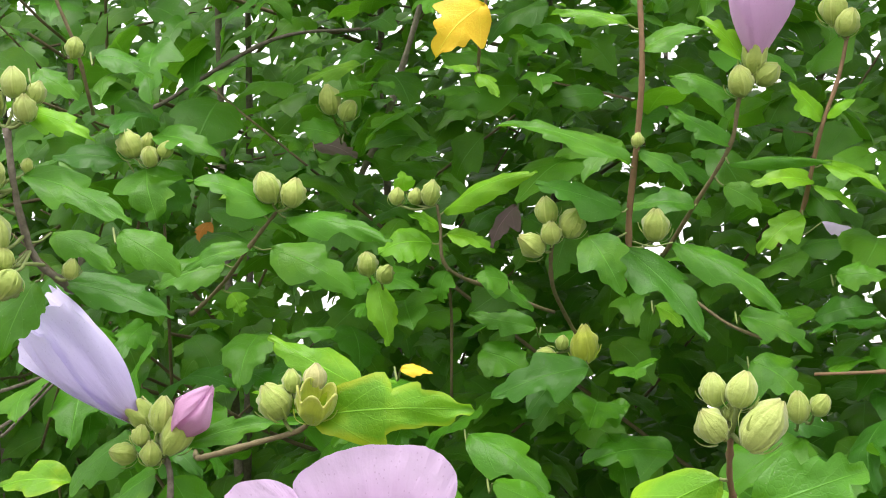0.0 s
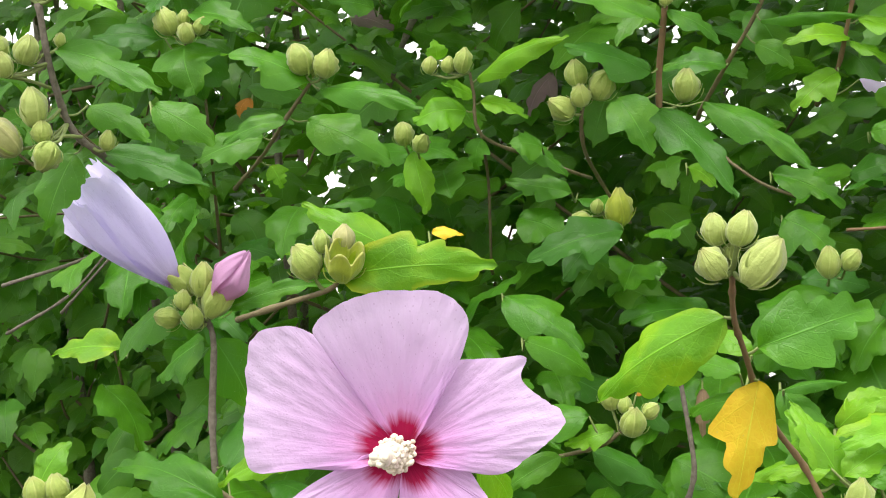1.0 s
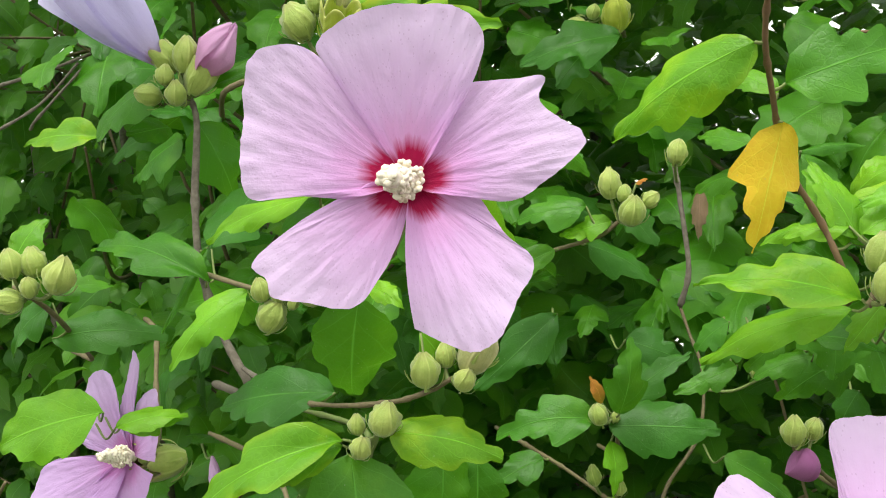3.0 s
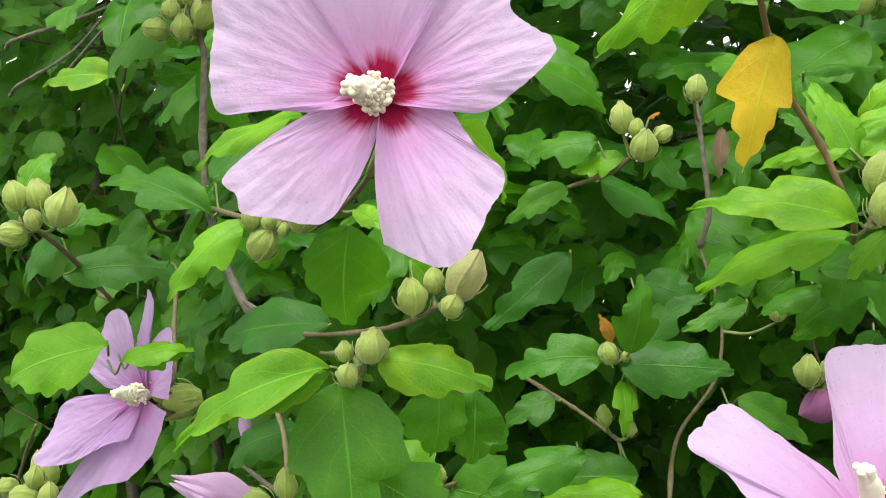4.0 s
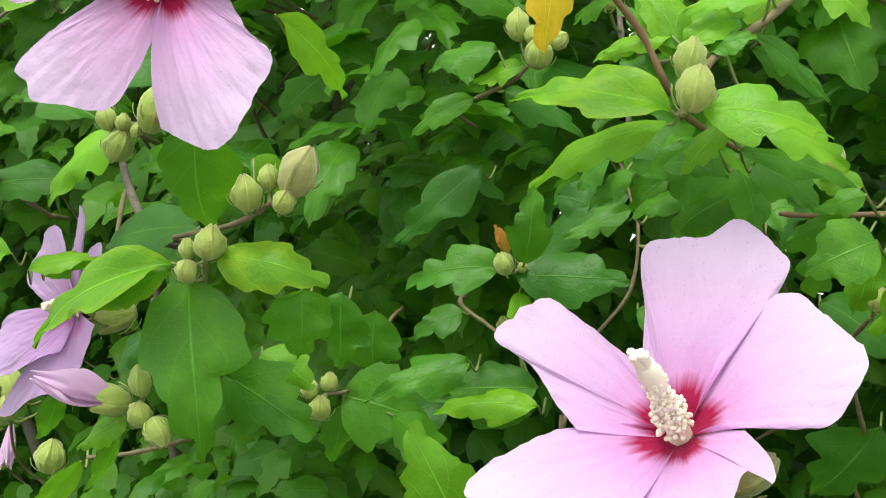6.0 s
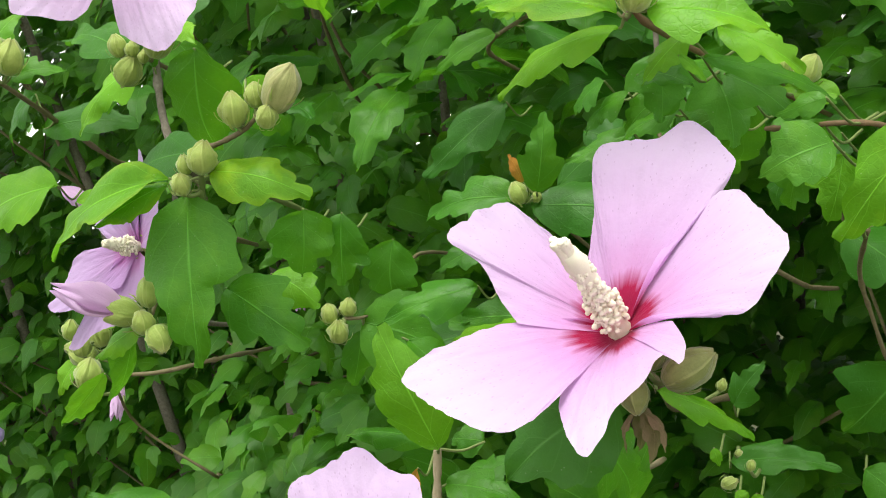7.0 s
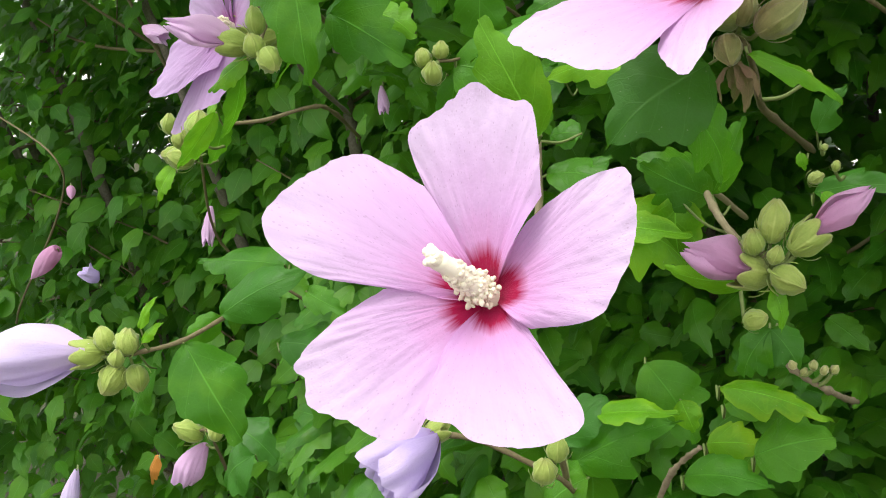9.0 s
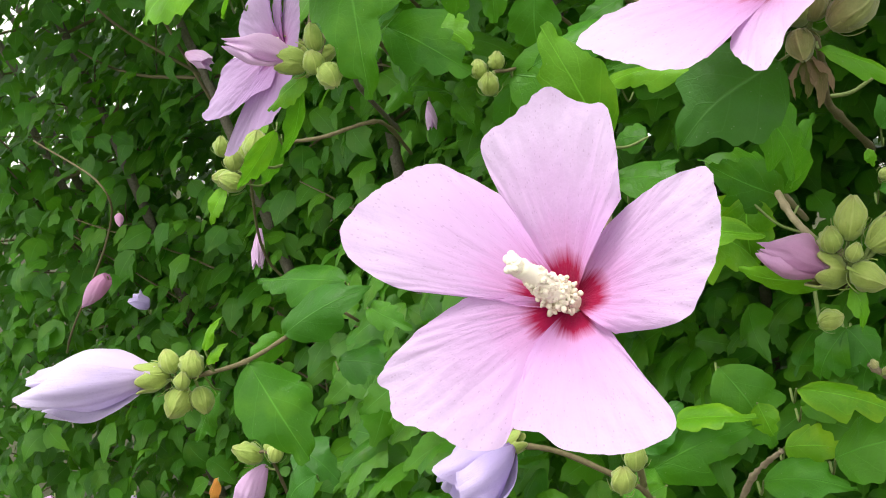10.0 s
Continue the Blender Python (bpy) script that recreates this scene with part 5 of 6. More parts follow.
# the twig with the closed lilac blossom
closed = branch("slender hibiscus twig with a closed lilac blossom and buds", "flowering branch")
stem(closed, 0.0015, 0.0011, "twig", (-0.105, 0.492, 1.199), (-0.098, 0.457, 1.2), (-0.109, 0.437, 1.194), (-0.126, 0.424, 1.191), (-0.141, 0.419, 1.189))
rolled_blossom(closed, (-0.1464, 0.412, 1.1944), (-0.2346, 0.407, 1.1793), 0.0375, "lilac", 0.68, "pale lilac closed blossom")
bud(closed, (-0.1502, 0.414, 1.1916), 0.0169, (-0.72, -0.68, 0.1), "cup", "calyx")
bud(closed, (-0.1402, 0.417, 1.1995), 0.0118, (-0.19, -0.08, 0.98), "round", "calyx")
bud(closed, (-0.1283, 0.42, 1.1977), 0.0128, (0.21, 0.07, 0.97), "round", "calyx")
bud(closed, (-0.1292, 0.412, 1.1918), 0.0094, (0.39, -0.11, 0.92), "round", "calyx")
bud(closed, (-0.1396, 0.417, 1.1779), 0.0158, (-0.24, -0.71, -0.66), "round", "calyx")
bud(closed, (-0.1282, 0.422, 1.1781), 0.0129, (0.44, -0.32, -0.84), "round", "calyx")
leaf(closed, (-0.107, 0.437, 1.193), (-0.075, 0.432, 1.147), 0.038, "green", "ovate", facing=(0.66, -0.56, 0.49), bulge=0.05)
leaf(closed, (-0.12, 0.422, 1.205), (-0.106, 0.422, 1.223), 0.007, "fresh", "ovate")
leaf(closed, (-0.12, 0.422, 1.198), (-0.105, 0.422, 1.209), 0.007, "mottled", "ovate")
leaf(closed, (-0.098, 0.457, 1.202), (-0.055, 0.472, 1.224), 0.026, "dark", "ovate", facing=(0.45, -0.56, 0.7))
leaf(closed, (-0.046, 0.462, 1.216), (-0.019, 0.452, 1.212), 0.014, "green", "ovate")
leaf(closed, (-0.102, 0.462, 1.2), (-0.135, 0.462, 1.178), 0.013, "green", "ovate", facing=(0.77, -0.34, 0.53))
leaf(closed, (-0.134, 0.442, 1.175), (-0.157, 0.442, 1.144), 0.017, "green", "ovate")
leaf(closed, (-0.082, 0.492, 1.219), (-0.161, 0.512, 1.21), 0.029, "green", "lobed")

# the spent bloom and buds beneath the broad blossom
rolled = branch("hibiscus twig with a rolled violet spent bloom and round buds", "flowering branch")
stem(rolled, 0.0014, 0.0011, "twig", (0.11, 0.43, 1.142), (0.116, 0.4, 1.169), (0.113, 0.392, 1.177))
stem(rolled, 0.0013, 0.0011, "twig", (0.113, 0.392, 1.177), (0.092, 0.38, 1.192), (0.077, 0.37, 1.198))
rolled_blossom(rolled, (0.0776, 0.37, 1.1972), (0.0650, 0.345, 1.1850), 0.0290, "violet", 1.0, "rolled violet spent bloom", 5)
bud(rolled, (0.0765, 0.372, 1.1974), 0.0106, (0.78, 0.5, 0.38), "cup", "calyx")
bud(rolled, (0.1146, 0.385, 1.1809), 0.0109, (0.2, -0.22, 0.96), "round", "calyx")
bud(rolled, (0.1183, 0.39, 1.1881), 0.0097, (0.16, 0.16, 0.97), "round", "calyx")
leaf(rolled, (0.11, 0.42, 1.168), (0.151, 0.43, 1.19), 0.027, "green", "lobed", facing=(0.53, -0.51, 0.68))
leaf(rolled, (0.127, 0.46, 1.198), (0.148, 0.46, 1.165), 0.028, "green", "ovate")
leaf(rolled, (0.152, 0.46, 1.165), (0.176, 0.46, 1.168), 0.019, "mottled", "ovate")
leaf(rolled, (0.149, 0.44, 1.159), (0.185, 0.44, 1.161), 0.020, "green", "ovate", facing=(0.42, -0.48, 0.77))
leaf(rolled, (0.175, 0.45, 1.167), (0.205, 0.45, 1.18), 0.030, "green", "ovate")
leaf(rolled, (0.157, 0.47, 1.179), (0.189, 0.47, 1.187), 0.019, "green", "lobed")
leaf(rolled, (0.177, 0.47, 1.214), (0.163, 0.47, 1.192), 0.018, "green", "ovate")
leaf(rolled, (0.177, 0.47, 1.214), (0.189, 0.47, 1.197), 0.017, "dark", "ovate")
leaf(rolled, (0.106, 0.42, 1.176), (0.12, 0.43, 1.195), 0.022, "dark", "ovate")
leaf(rolled, (0.121, 0.41, 1.168), (0.097, 0.41, 1.147), 0.027, "green", "ovate")
stem(rolled, 0.0014, 0.0011, "knobbly", (0.14, 0.43, 1.148), (0.151, 0.42, 1.169), (0.159, 0.415, 1.179), (0.167, 0.41, 1.187))
stem(rolled, 0.0014, 0.0011, "knobbly", (0.208, 0.44, 1.202), (0.202, 0.43, 1.21), (0.196, 0.425, 1.217))
bud(rolled, (0.1978, 0.425, 1.2172), 0.0035, (-0.3, -0.23, 0.93), "round", "opening")
bud(rolled, (0.2014, 0.427, 1.2142), 0.0031, (0.52, 0.25, 0.82), "round", "opening")
bud(rolled, (0.2046, 0.428, 1.2167), 0.0037, (0.11, 0.04, 0.99), "round", "opening")
bud(rolled, (0.2079, 0.43, 1.2143), 0.0035, (0.39, 0.19, 0.9), "round", "opening")
bud(rolled, (0.2112, 0.432, 1.2142), 0.0035, (0.52, 0.25, 0.82), "round", "opening")
leaf(rolled, (0.12, 0.425, 1.188), (0.156, 0.42, 1.194), 0.013, "mottled", "ovate", facing=(0.53, -0.51, 0.68))
leaf(rolled, (0.149, 0.44, 1.192), (0.155, 0.44, 1.179), 0.011, "mottled", "ovate")
bud(rolled, (0.1885, 0.5, 1.2691), 0.0062, (0.91, 0.25, 0.32), "round", "pale")
bud(rolled, (0.1922, 0.5, 1.2817), 0.0028, (0.91, 0.25, 0.32), "round", "pale")
leaf(rolled, (0.177, 0.52, 1.275), (0.179, 0.52, 1.267), 0.005, "fresh", "ovate")
leaf(rolled, (0.186, 0.52, 1.258), (0.191, 0.52, 1.253), 0.006, "fresh", "ovate")
leaf(rolled, (0.194, 0.52, 1.258), (0.195, 0.52, 1.253), 0.005, "fresh", "ovate")
bud(rolled, (0.1919, 0.52, 1.2695), 0.0045, (0.22, 0.08, 0.97), "round", "calyx")
leaf(rolled, (0.16, 0.455, 1.193), (0.206, 0.45, 1.188), 0.016, "mottled", "lobed", facing=(0.41, -0.57, 0.71))

# the stem with the furled blue-lilac blossom
furled = branch("hibiscus stem with a furled blue-lilac blossom and rosy bud", "flowering branch")
stem(furled, 0.0023, 0.0017, "bark", (-0.068, 0.5, 1.393), (-0.083, 0.51, 1.412), (-0.101, 0.53, 1.438), (-0.107, 0.54, 1.468), (-0.107, 0.545, 1.505), (-0.112, 0.545, 1.519))
rolled_blossom(furled, (-0.1255, 0.548, 1.5323), (-0.1715, 0.534, 1.5850), 0.0350, "bluish", 0.98, "blue-lilac furled blossom")
bud(furled, (-0.1217, 0.548, 1.5336), 0.0145, (-0.67, -0.16, 0.73), "cup", "calyx")
rolled_blossom(furled, (-0.1033, 0.54, 1.5249), (-0.0822, 0.535, 1.5490), 0.0222, "rosy", 0.22, "rosy pink furled bud", 3)
bud(furled, (-0.1028, 0.54, 1.5243), 0.0164, (0.5, 0.12, 0.86), "cup", "calyx")
bud(furled, (-0.1093, 0.54, 1.535), 0.0132, (0.1, 0.05, 0.99), "tall", "calyx")
bud(furled, (-0.1174, 0.535, 1.5261), 0.0090, (0.21, -0.08, 0.97), "round", "calyx")
bud(furled, (-0.1122, 0.535, 1.5179), 0.0116, (0.11, -0.39, 0.91), "round", "calyx")
bud(furled, (-0.1281, 0.54, 1.5172), 0.0118, (-0.86, -0.46, 0.22), "round", "calyx")
leaf(furled, (-0.103, 0.55, 1.52), (-0.047, 0.55, 1.535), 0.016, "green", "lobed")
leaf(furled, (-0.132, 0.56, 1.524), (-0.165, 0.55, 1.494), 0.026, "green", "ovate")
leaf(furled, (-0.097, 0.53, 1.448), (-0.107, 0.5, 1.413), 0.005, "green", "ovate")
leaf(furled, (-0.113, 0.56, 1.504), (-0.102, 0.58, 1.463), 0.025, "dark", "ovate")
leaf(furled, (-0.185, 0.6, 1.495), (-0.232, 0.6, 1.492), 0.024, "mottled", "lobed")
leaf(furled, (-0.094, 0.52, 1.434), (-0.095, 0.52, 1.445), 0.008, "green", "ovate")

# the twig with an empty yellow-green calyx
calyx = branch("hibiscus twig with an empty yellow-green calyx among buds", "flowering branch")
stem(calyx, 0.0016, 0.0012, "twig", (-0.072, 0.505, 1.521), (-0.047, 0.495, 1.528), (-0.026, 0.485, 1.534), (-0.02, 0.482, 1.539))
bud(calyx, (-0.0353, 0.482, 1.5459), 0.0148, (-0.38, -0.36, 0.85), "round", "calyx")
bud(calyx, (-0.0287, 0.485, 1.554), 0.0093, (-0.05, -0.09, 1), "round", "calyx")
bud(calyx, (-0.0189, 0.485, 1.5556), 0.0106, (0.12, -0.05, 0.99), "round", "opening")
bud(calyx, (-0.0165, 0.477, 1.5446), 0.0159, (0.25, -0.36, 0.9), "open", "yellow_calyx")
leaf(calyx, (-0.021, 0.485, 1.54), (0.048, 0.48, 1.544), 0.031, "edged", "lobed", facing=(0.19, -0.95, 0.25), bulge=0.05)
leaf(calyx, (-0.02, 0.565, 1.546), (-0.067, 0.565, 1.57), 0.027, "fresh", "lobed", facing=(0.18, -0.91, 0.36))
leaf(calyx, (-0.021, 0.485, 1.541), (-0.051, 0.495, 1.55), 0.009, "mottled", "lobed")
leaf(calyx, (-0.02, 0.525, 1.546), (0.003, 0.535, 1.553), 0.012, "fresh", "lobed")
leaf(calyx, (-0.006, 0.585, 1.554), (0.01, 0.585, 1.553), 0.007, "yellow", "ovate")

# the low twig with a cluster of ribbed buds
ribbed = branch("hibiscus twig with a cluster of ribbed green buds", "flowering branch")
stem(ribbed, 0.0015, 0.0012, "twig", (-0.188, 0.585, 1.382), (-0.16, 0.505, 1.418), (-0.161, 0.485, 1.431), (-0.169, 0.485, 1.435))
bud(ribbed, (-0.156, 0.48, 1.4469), 0.0124, (-0.05, -0.09, 1), "round", "calyx")
bud(ribbed, (-0.1412, 0.475, 1.4422), 0.0161, (0.38, -0.1, 0.92), "round", "calyx")
bud(ribbed, (-0.1544, 0.473, 1.4371), 0.0093, (0.11, -0.39, 0.91), "round", "calyx")
bud(ribbed, (-0.1639, 0.475, 1.4468), 0.0118, (-0.13, -0.11, 0.99), "round", "calyx")
bud(ribbed, (-0.1647, 0.473, 1.4306), 0.0123, (-0.83, -0.56, 0.07), "round", "calyx")
leaf(ribbed, (-0.152, 0.485, 1.433), (-0.127, 0.495, 1.436), 0.018, "green", "lobed")
leaf(ribbed, (-0.175, 0.495, 1.443), (-0.165, 0.505, 1.464), 0.018, "fresh", "ovate")
leaf(ribbed, (-0.175, 0.525, 1.404), (-0.121, 0.535, 1.407), 0.023, "dark", "ovate")
leaf(ribbed, (-0.168, 0.515, 1.423), (-0.193, 0.515, 1.398), 0.021, "dark", "lobed")

# the twig with a plum-coloured bud
plum = branch("hibiscus twig with one plum-coloured bud and dark leaves", "flowering branch")
stem(plum, 0.0014, 0.0011, "twig", (0.192, 0.612, 1.324), (0.178, 0.572, 1.345), (0.169, 0.557, 1.359))
stem(plum, 0.0012, 0.0009, "twig", (0.106, 0.552, 1.3), (0.106, 0.572, 1.319), (0.109, 0.592, 1.329), (0.123, 0.612, 1.349), (0.124, 0.627, 1.376), (0.117, 0.637, 1.394), (0.112, 0.642, 1.407))
bud(plum, (0.1641, 0.552, 1.3689), 0.0128, (0.02, -0.03, 1), "round", "calyx")
furled_bud(plum, (0.1743, 0.557, 1.3553), (0.1608, 0.552, 1.3496), 0.0148, "plum")
bud(plum, (0.1733, 0.562, 1.3674), 0.0096, (0.2, -0.03, 0.98), "round", "calyx")
leaf(plum, (0.135, 0.572, 1.35), (0.168, 0.572, 1.33), 0.020, "green", "lobed")
leaf(plum, (0.183, 0.562, 1.411), (0.159, 0.582, 1.372), 0.027, "green", "lobed", facing=(0.26, -0.9, 0.36))
leaf(plum, (0.15, 0.572, 1.414), (0.185, 0.582, 1.406), 0.018, "dark", "lobed")
leaf(plum, (0.188, 0.572, 1.393), (0.2, 0.572, 1.398), 0.019, "green", "ovate")
leaf(plum, (0.194, 0.582, 1.381), (0.185, 0.582, 1.363), 0.017, "dark", "ovate")
bud(plum, (0.1503, 0.612, 1.382), 0.0095, (-0.45, -0.19, 0.88), "round", "calyx")
leaf(plum, (0.121, 0.652, 1.466), (0.121, 0.642, 1.441), 0.008, "brown", "ovate")
stem(plum, 0.0016, 0.0014, "bark", (0.112, 0.642, 1.407), (0.116, 0.642, 1.427), (0.111, 0.652, 1.46), (0.107, 0.662, 1.481))
bud(plum, (0.1098, 0.632, 1.4864), 0.0118, (0.2, -0.03, 0.98), "round", "calyx")
leaf(plum, (0.227, 0.512, 1.403), (0.2, 0.512, 1.391), 0.021, "green", "lobed", facing=(0.45, -0.8, 0.39))
leaf(plum, (0.266, 0.452, 1.415), (0.236, 0.452, 1.374), 0.027, "fresh", "lobed", facing=(0.43, -0.75, 0.5), bulge=0.06)
leaf(plum, (0.23, 0.492, 1.418), (0.209, 0.492, 1.421), 0.011, "fresh", "ovate")
leaf(plum, (0.237, 0.632, 1.286), (0.206, 0.632, 1.245), 0.043, "dark", "lobed", facing=(0.45, -0.8, 0.39))
leaf(plum, (0.21, 0.612, 1.349), (0.244, 0.612, 1.325), 0.028, "dark", "ovate")
leaf(plum, (0.159, 0.612, 1.235), (0.21, 0.612, 1.24), 0.021, "dark", "lobed")
leaf(plum, (0.227, 0.572, 1.254), (0.256, 0.572, 1.234), 0.022, "green", "lobed")
leaf(plum, (0.166, 0.592, 1.27), (0.18, 0.592, 1.292), 0.018, "dark", "lobed")
bud(plum, (0.2363, 0.512, 1.3732), 0.0087, (0.38, 0.09, 0.92), "round", "calyx")
bud(plum, (0.2189, 0.492, 1.4268), 0.0109, (0.52, 0.14, 0.84), "round", "calyx")
bud(plum, (0.209, 0.497, 1.4279), 0.0081, (0.09, -0.06, 0.99), "round", "calyx")
bud(plum, (0.2626, 0.462, 1.4228), 0.0124, (0.05, 0.03, 1), "tall", "calyx")
stem(plum, 0.0012, 0.001, "twig", (0.23, 0.612, 1.291), (0.226, 0.592, 1.316), (0.224, 0.572, 1.339), (0.235, 0.522, 1.366))

# the upright red stem with long leaves
red = branch("tall reddish hibiscus stem with long drooping leaves", "leafy branch")
stem(red, 0.0022, 0.0016, "red_stem", (0.1, 0.688, 1.606), (0.101, 0.673, 1.633), (0.106, 0.658, 1.668), (0.11, 0.648, 1.708), (0.109, 0.648, 1.756))
leaf(red, (0.102, 0.658, 1.658), (0.035, 0.648, 1.686), 0.019, "green", "ovate", facing=(0.15, -0.73, 0.67), bulge=0.06)
leaf(red, (0.097, 0.668, 1.634), (0.053, 0.648, 1.649), 0.026, "dark", "lobed")
leaf(red, (0.098, 0.678, 1.615), (0.142, 0.648, 1.567), 0.034, "dark", "lobed", facing=(0.37, -0.86, 0.35))
leaf(red, (0.124, 0.678, 1.618), (0.182, 0.648, 1.579), 0.025, "green", "lobed", facing=(0.26, -0.79, 0.56))
leaf(red, (0.08, 0.658, 1.621), (0.099, 0.648, 1.589), 0.030, "green", "lobed")
leaf(red, (0.107, 0.658, 1.665), (0.135, 0.658, 1.649), 0.018, "green", "lobed")
leaf(red, (0.11, 0.648, 1.717), (0.143, 0.648, 1.729), 0.019, "green", "ovate")
leaf(red, (0.103, 0.648, 1.731), (0.063, 0.648, 1.741), 0.011, "fresh", "ovate")
bud(red, (0.1067, 0.653, 1.6708), 0.0071, (0.23, -0.25, 0.94), "round", "calyx")
bud(red, (0.1145, 0.688, 1.6278), 0.0171, (0.07, -0.33, 0.94), "round", "calyx")
quartet = branch("hibiscus twig with four buds above dark leaves", "flowering branch")
stem(quartet, 0.0014, 0.0011, "twig", (0.071, 0.758, 1.557), (0.063, 0.738, 1.573), (0.058, 0.688, 1.594), (0.059, 0.668, 1.612), (0.062, 0.666, 1.623))
bud(quartet, (0.0576, 0.663, 1.6353), 0.0140, (-0.11, -0.27, 0.96), "round", "calyx")
bud(quartet, (0.071, 0.665, 1.6284), 0.0158, (0.39, -0.26, 0.88), "round", "calyx")
bud(quartet, (0.0601, 0.658, 1.6231), 0.0121, (0.11, -0.54, 0.83), "round", "calyx")
bud(quartet, (0.0495, 0.66, 1.6173), 0.0152, (-0.71, -0.54, 0.45), "round", "calyx")
bud(quartet, (0.0695, 0.748, 1.5605), 0.0190, (0.05, -0.24, 0.97), "tall", "yellow_calyx")
bud(quartet, (0.0463, 0.748, 1.5541), 0.0123, (-0.84, -0.44, -0.33), "round", "calyx")
bud(quartet, (0.0567, 0.748, 1.5622), 0.0088, (0.23, -0.25, 0.94), "round", "calyx")
leaf(quartet, (0.073, 0.738, 1.548), (0.018, 0.718, 1.533), 0.037, "dark", "lobed")
leaf(quartet, (0.027, 0.728, 1.599), (0.009, 0.718, 1.602), 0.020, "green", "ovate")
leaf(quartet, (0.04, 0.758, 1.571), (-0.002, 0.758, 1.579), 0.021, "green", "lobed")
leaf(quartet, (0.011, 0.678, 1.514), (0.061, 0.658, 1.483), 0.034, "green", "lobed")

# the stem with the half-open blossom high up
high = branch("hibiscus stem with a half-open pink blossom held high", "flowering branch")
stem(high, 0.0017, 0.0012, "twig", (0.12, 0.75, 1.618), (0.134, 0.72, 1.638), (0.155, 0.69, 1.67), (0.16, 0.68, 1.693), (0.167, 0.675, 1.714))
furled_bud(high, (0.1684, 0.675, 1.7165), (0.1732, 0.665, 1.7669), 0.0375, "rosy_open")
bud(high, (0.1681, 0.675, 1.7141), 0.0151, (0.12, -0.13, 0.98), "cup", "calyx")
bud(high, (0.1606, 0.67, 1.7023), 0.0156, (-0.09, -0.36, 0.93), "round", "calyx")
bud(high, (0.1746, 0.675, 1.7065), 0.0138, (0.79, -0.08, 0.61), "round", "calyx")
leaf(high, (0.162, 0.675, 1.713), (0.141, 0.67, 1.74), 0.019, "fresh", "lobed")
leaf(high, (0.158, 0.68, 1.695), (0.124, 0.68, 1.711), 0.014, "green", "ovate")
leaf(high, (0.156, 0.69, 1.67), (0.122, 0.69, 1.692), 0.019, "green", "lobed")
leaf(high, (0.155, 0.69, 1.661), (0.209, 0.69, 1.661), 0.009, "green", "ovate")
leaf(high, (0.136, 0.71, 1.64), (0.098, 0.71, 1.642), 0.024, "green", "lobed")
leaf(high, (0.152, 0.7, 1.65), (0.173, 0.7, 1.637), 0.019, "green", "lobed")
corner = branch("hibiscus stem with two plump buds and pale leaves", "flowering branch")
stem(corner, 0.0017, 0.0013, "red_stem", (0.191, 0.79, 1.626), (0.2, 0.77, 1.641), (0.209, 0.75, 1.684), (0.22, 0.75, 1.716), (0.226, 0.75, 1.742))
bud(corner, (0.2183, 0.75, 1.7574), 0.0186, (-0.11, -0.27, 0.96), "round", "calyx")
bud(corner, (0.2251, 0.745, 1.7476), 0.0158, (0.39, -0.26, 0.88), "round", "calyx")
bud(corner, (0.1873, 0.68, 1.5294), 0.0137, (-0.03, -0.25, 0.97), "tall", "calyx")
bud(corner, (0.1988, 0.68, 1.5307), 0.0119, (0.54, -0.23, 0.81), "round", "calyx")
leaf(corner, (0.21, 0.75, 1.691), (0.19, 0.74, 1.712), 0.023, "fresh", "ovate")
leaf(corner, (0.212, 0.75, 1.694), (0.228, 0.74, 1.702), 0.013, "fresh", "ovate")
leaf(corner, (0.206, 0.76, 1.657), (0.167, 0.75, 1.657), 0.022, "fresh", "lobed")
leaf(corner, (0.206, 0.76, 1.654), (0.23, 0.75, 1.639), 0.013, "fresh", "lobed")
leaf(corner, (0.211, 0.76, 1.667), (0.247, 0.74, 1.648), 0.018, "fresh", "lobed")
leaf(corner, (0.199, 0.76, 1.637), (0.172, 0.75, 1.617), 0.025, "fresh", "lobed")
leaf(corner, (0.215, 0.74, 1.6), (0.241, 0.73, 1.602), 0.022, "green", "lobed")
leaf(corner, (0.16, 0.72, 1.578), (0.199, 0.71, 1.562), 0.024, "green", "lobed")
leaf(corner, (0.165, 0.7, 1.553), (0.193, 0.69, 1.535), 0.034, "green", "lobed")
leaf(corner, (0.113, 0.72, 1.584), (0.129, 0.72, 1.571), 0.019, "fresh", "lobed")
leaf(corner, (0.214, 0.8, 1.635), (0.238, 0.8, 1.627), 0.010, "lilac_petal", "ovate")
stem(corner, 0.0012, 0.001, "twig", (0.139, 0.74, 1.584), (0.154, 0.73, 1.573), (0.172, 0.72, 1.565))
stem(corner, 0.0012, 0.001, "red_stem", (0.244, 0.7, 1.548), (0.224, 0.7, 1.547), (0.198, 0.7, 1.546))

# the upper twigs with small clusters
twosome = branch("hibiscus twig with two plump buds and arching leaves", "flowering branch")
stem(twosome, 0.0016, 0.0011, "twig", (-0.168, 0.728, 1.584), (-0.139, 0.698, 1.6), (-0.115, 0.678, 1.621), (-0.094, 0.663, 1.639))
bud(twosome, (-0.0985, 0.658, 1.6515), 0.0170, (-0.28, -0.3, 0.91), "round", "calyx")
bud(twosome, (-0.0831, 0.658, 1.6483), 0.0151, (0.3, -0.19, 0.93), "round", "calyx")
bud(twosome, (-0.096, 0.668, 1.6463), 0.0096, (0.23, -0.25, 0.94), "round", "calyx")
leaf(twosome, (-0.094, 0.663, 1.639), (-0.142, 0.648, 1.659), 0.030, "green", "lobed")
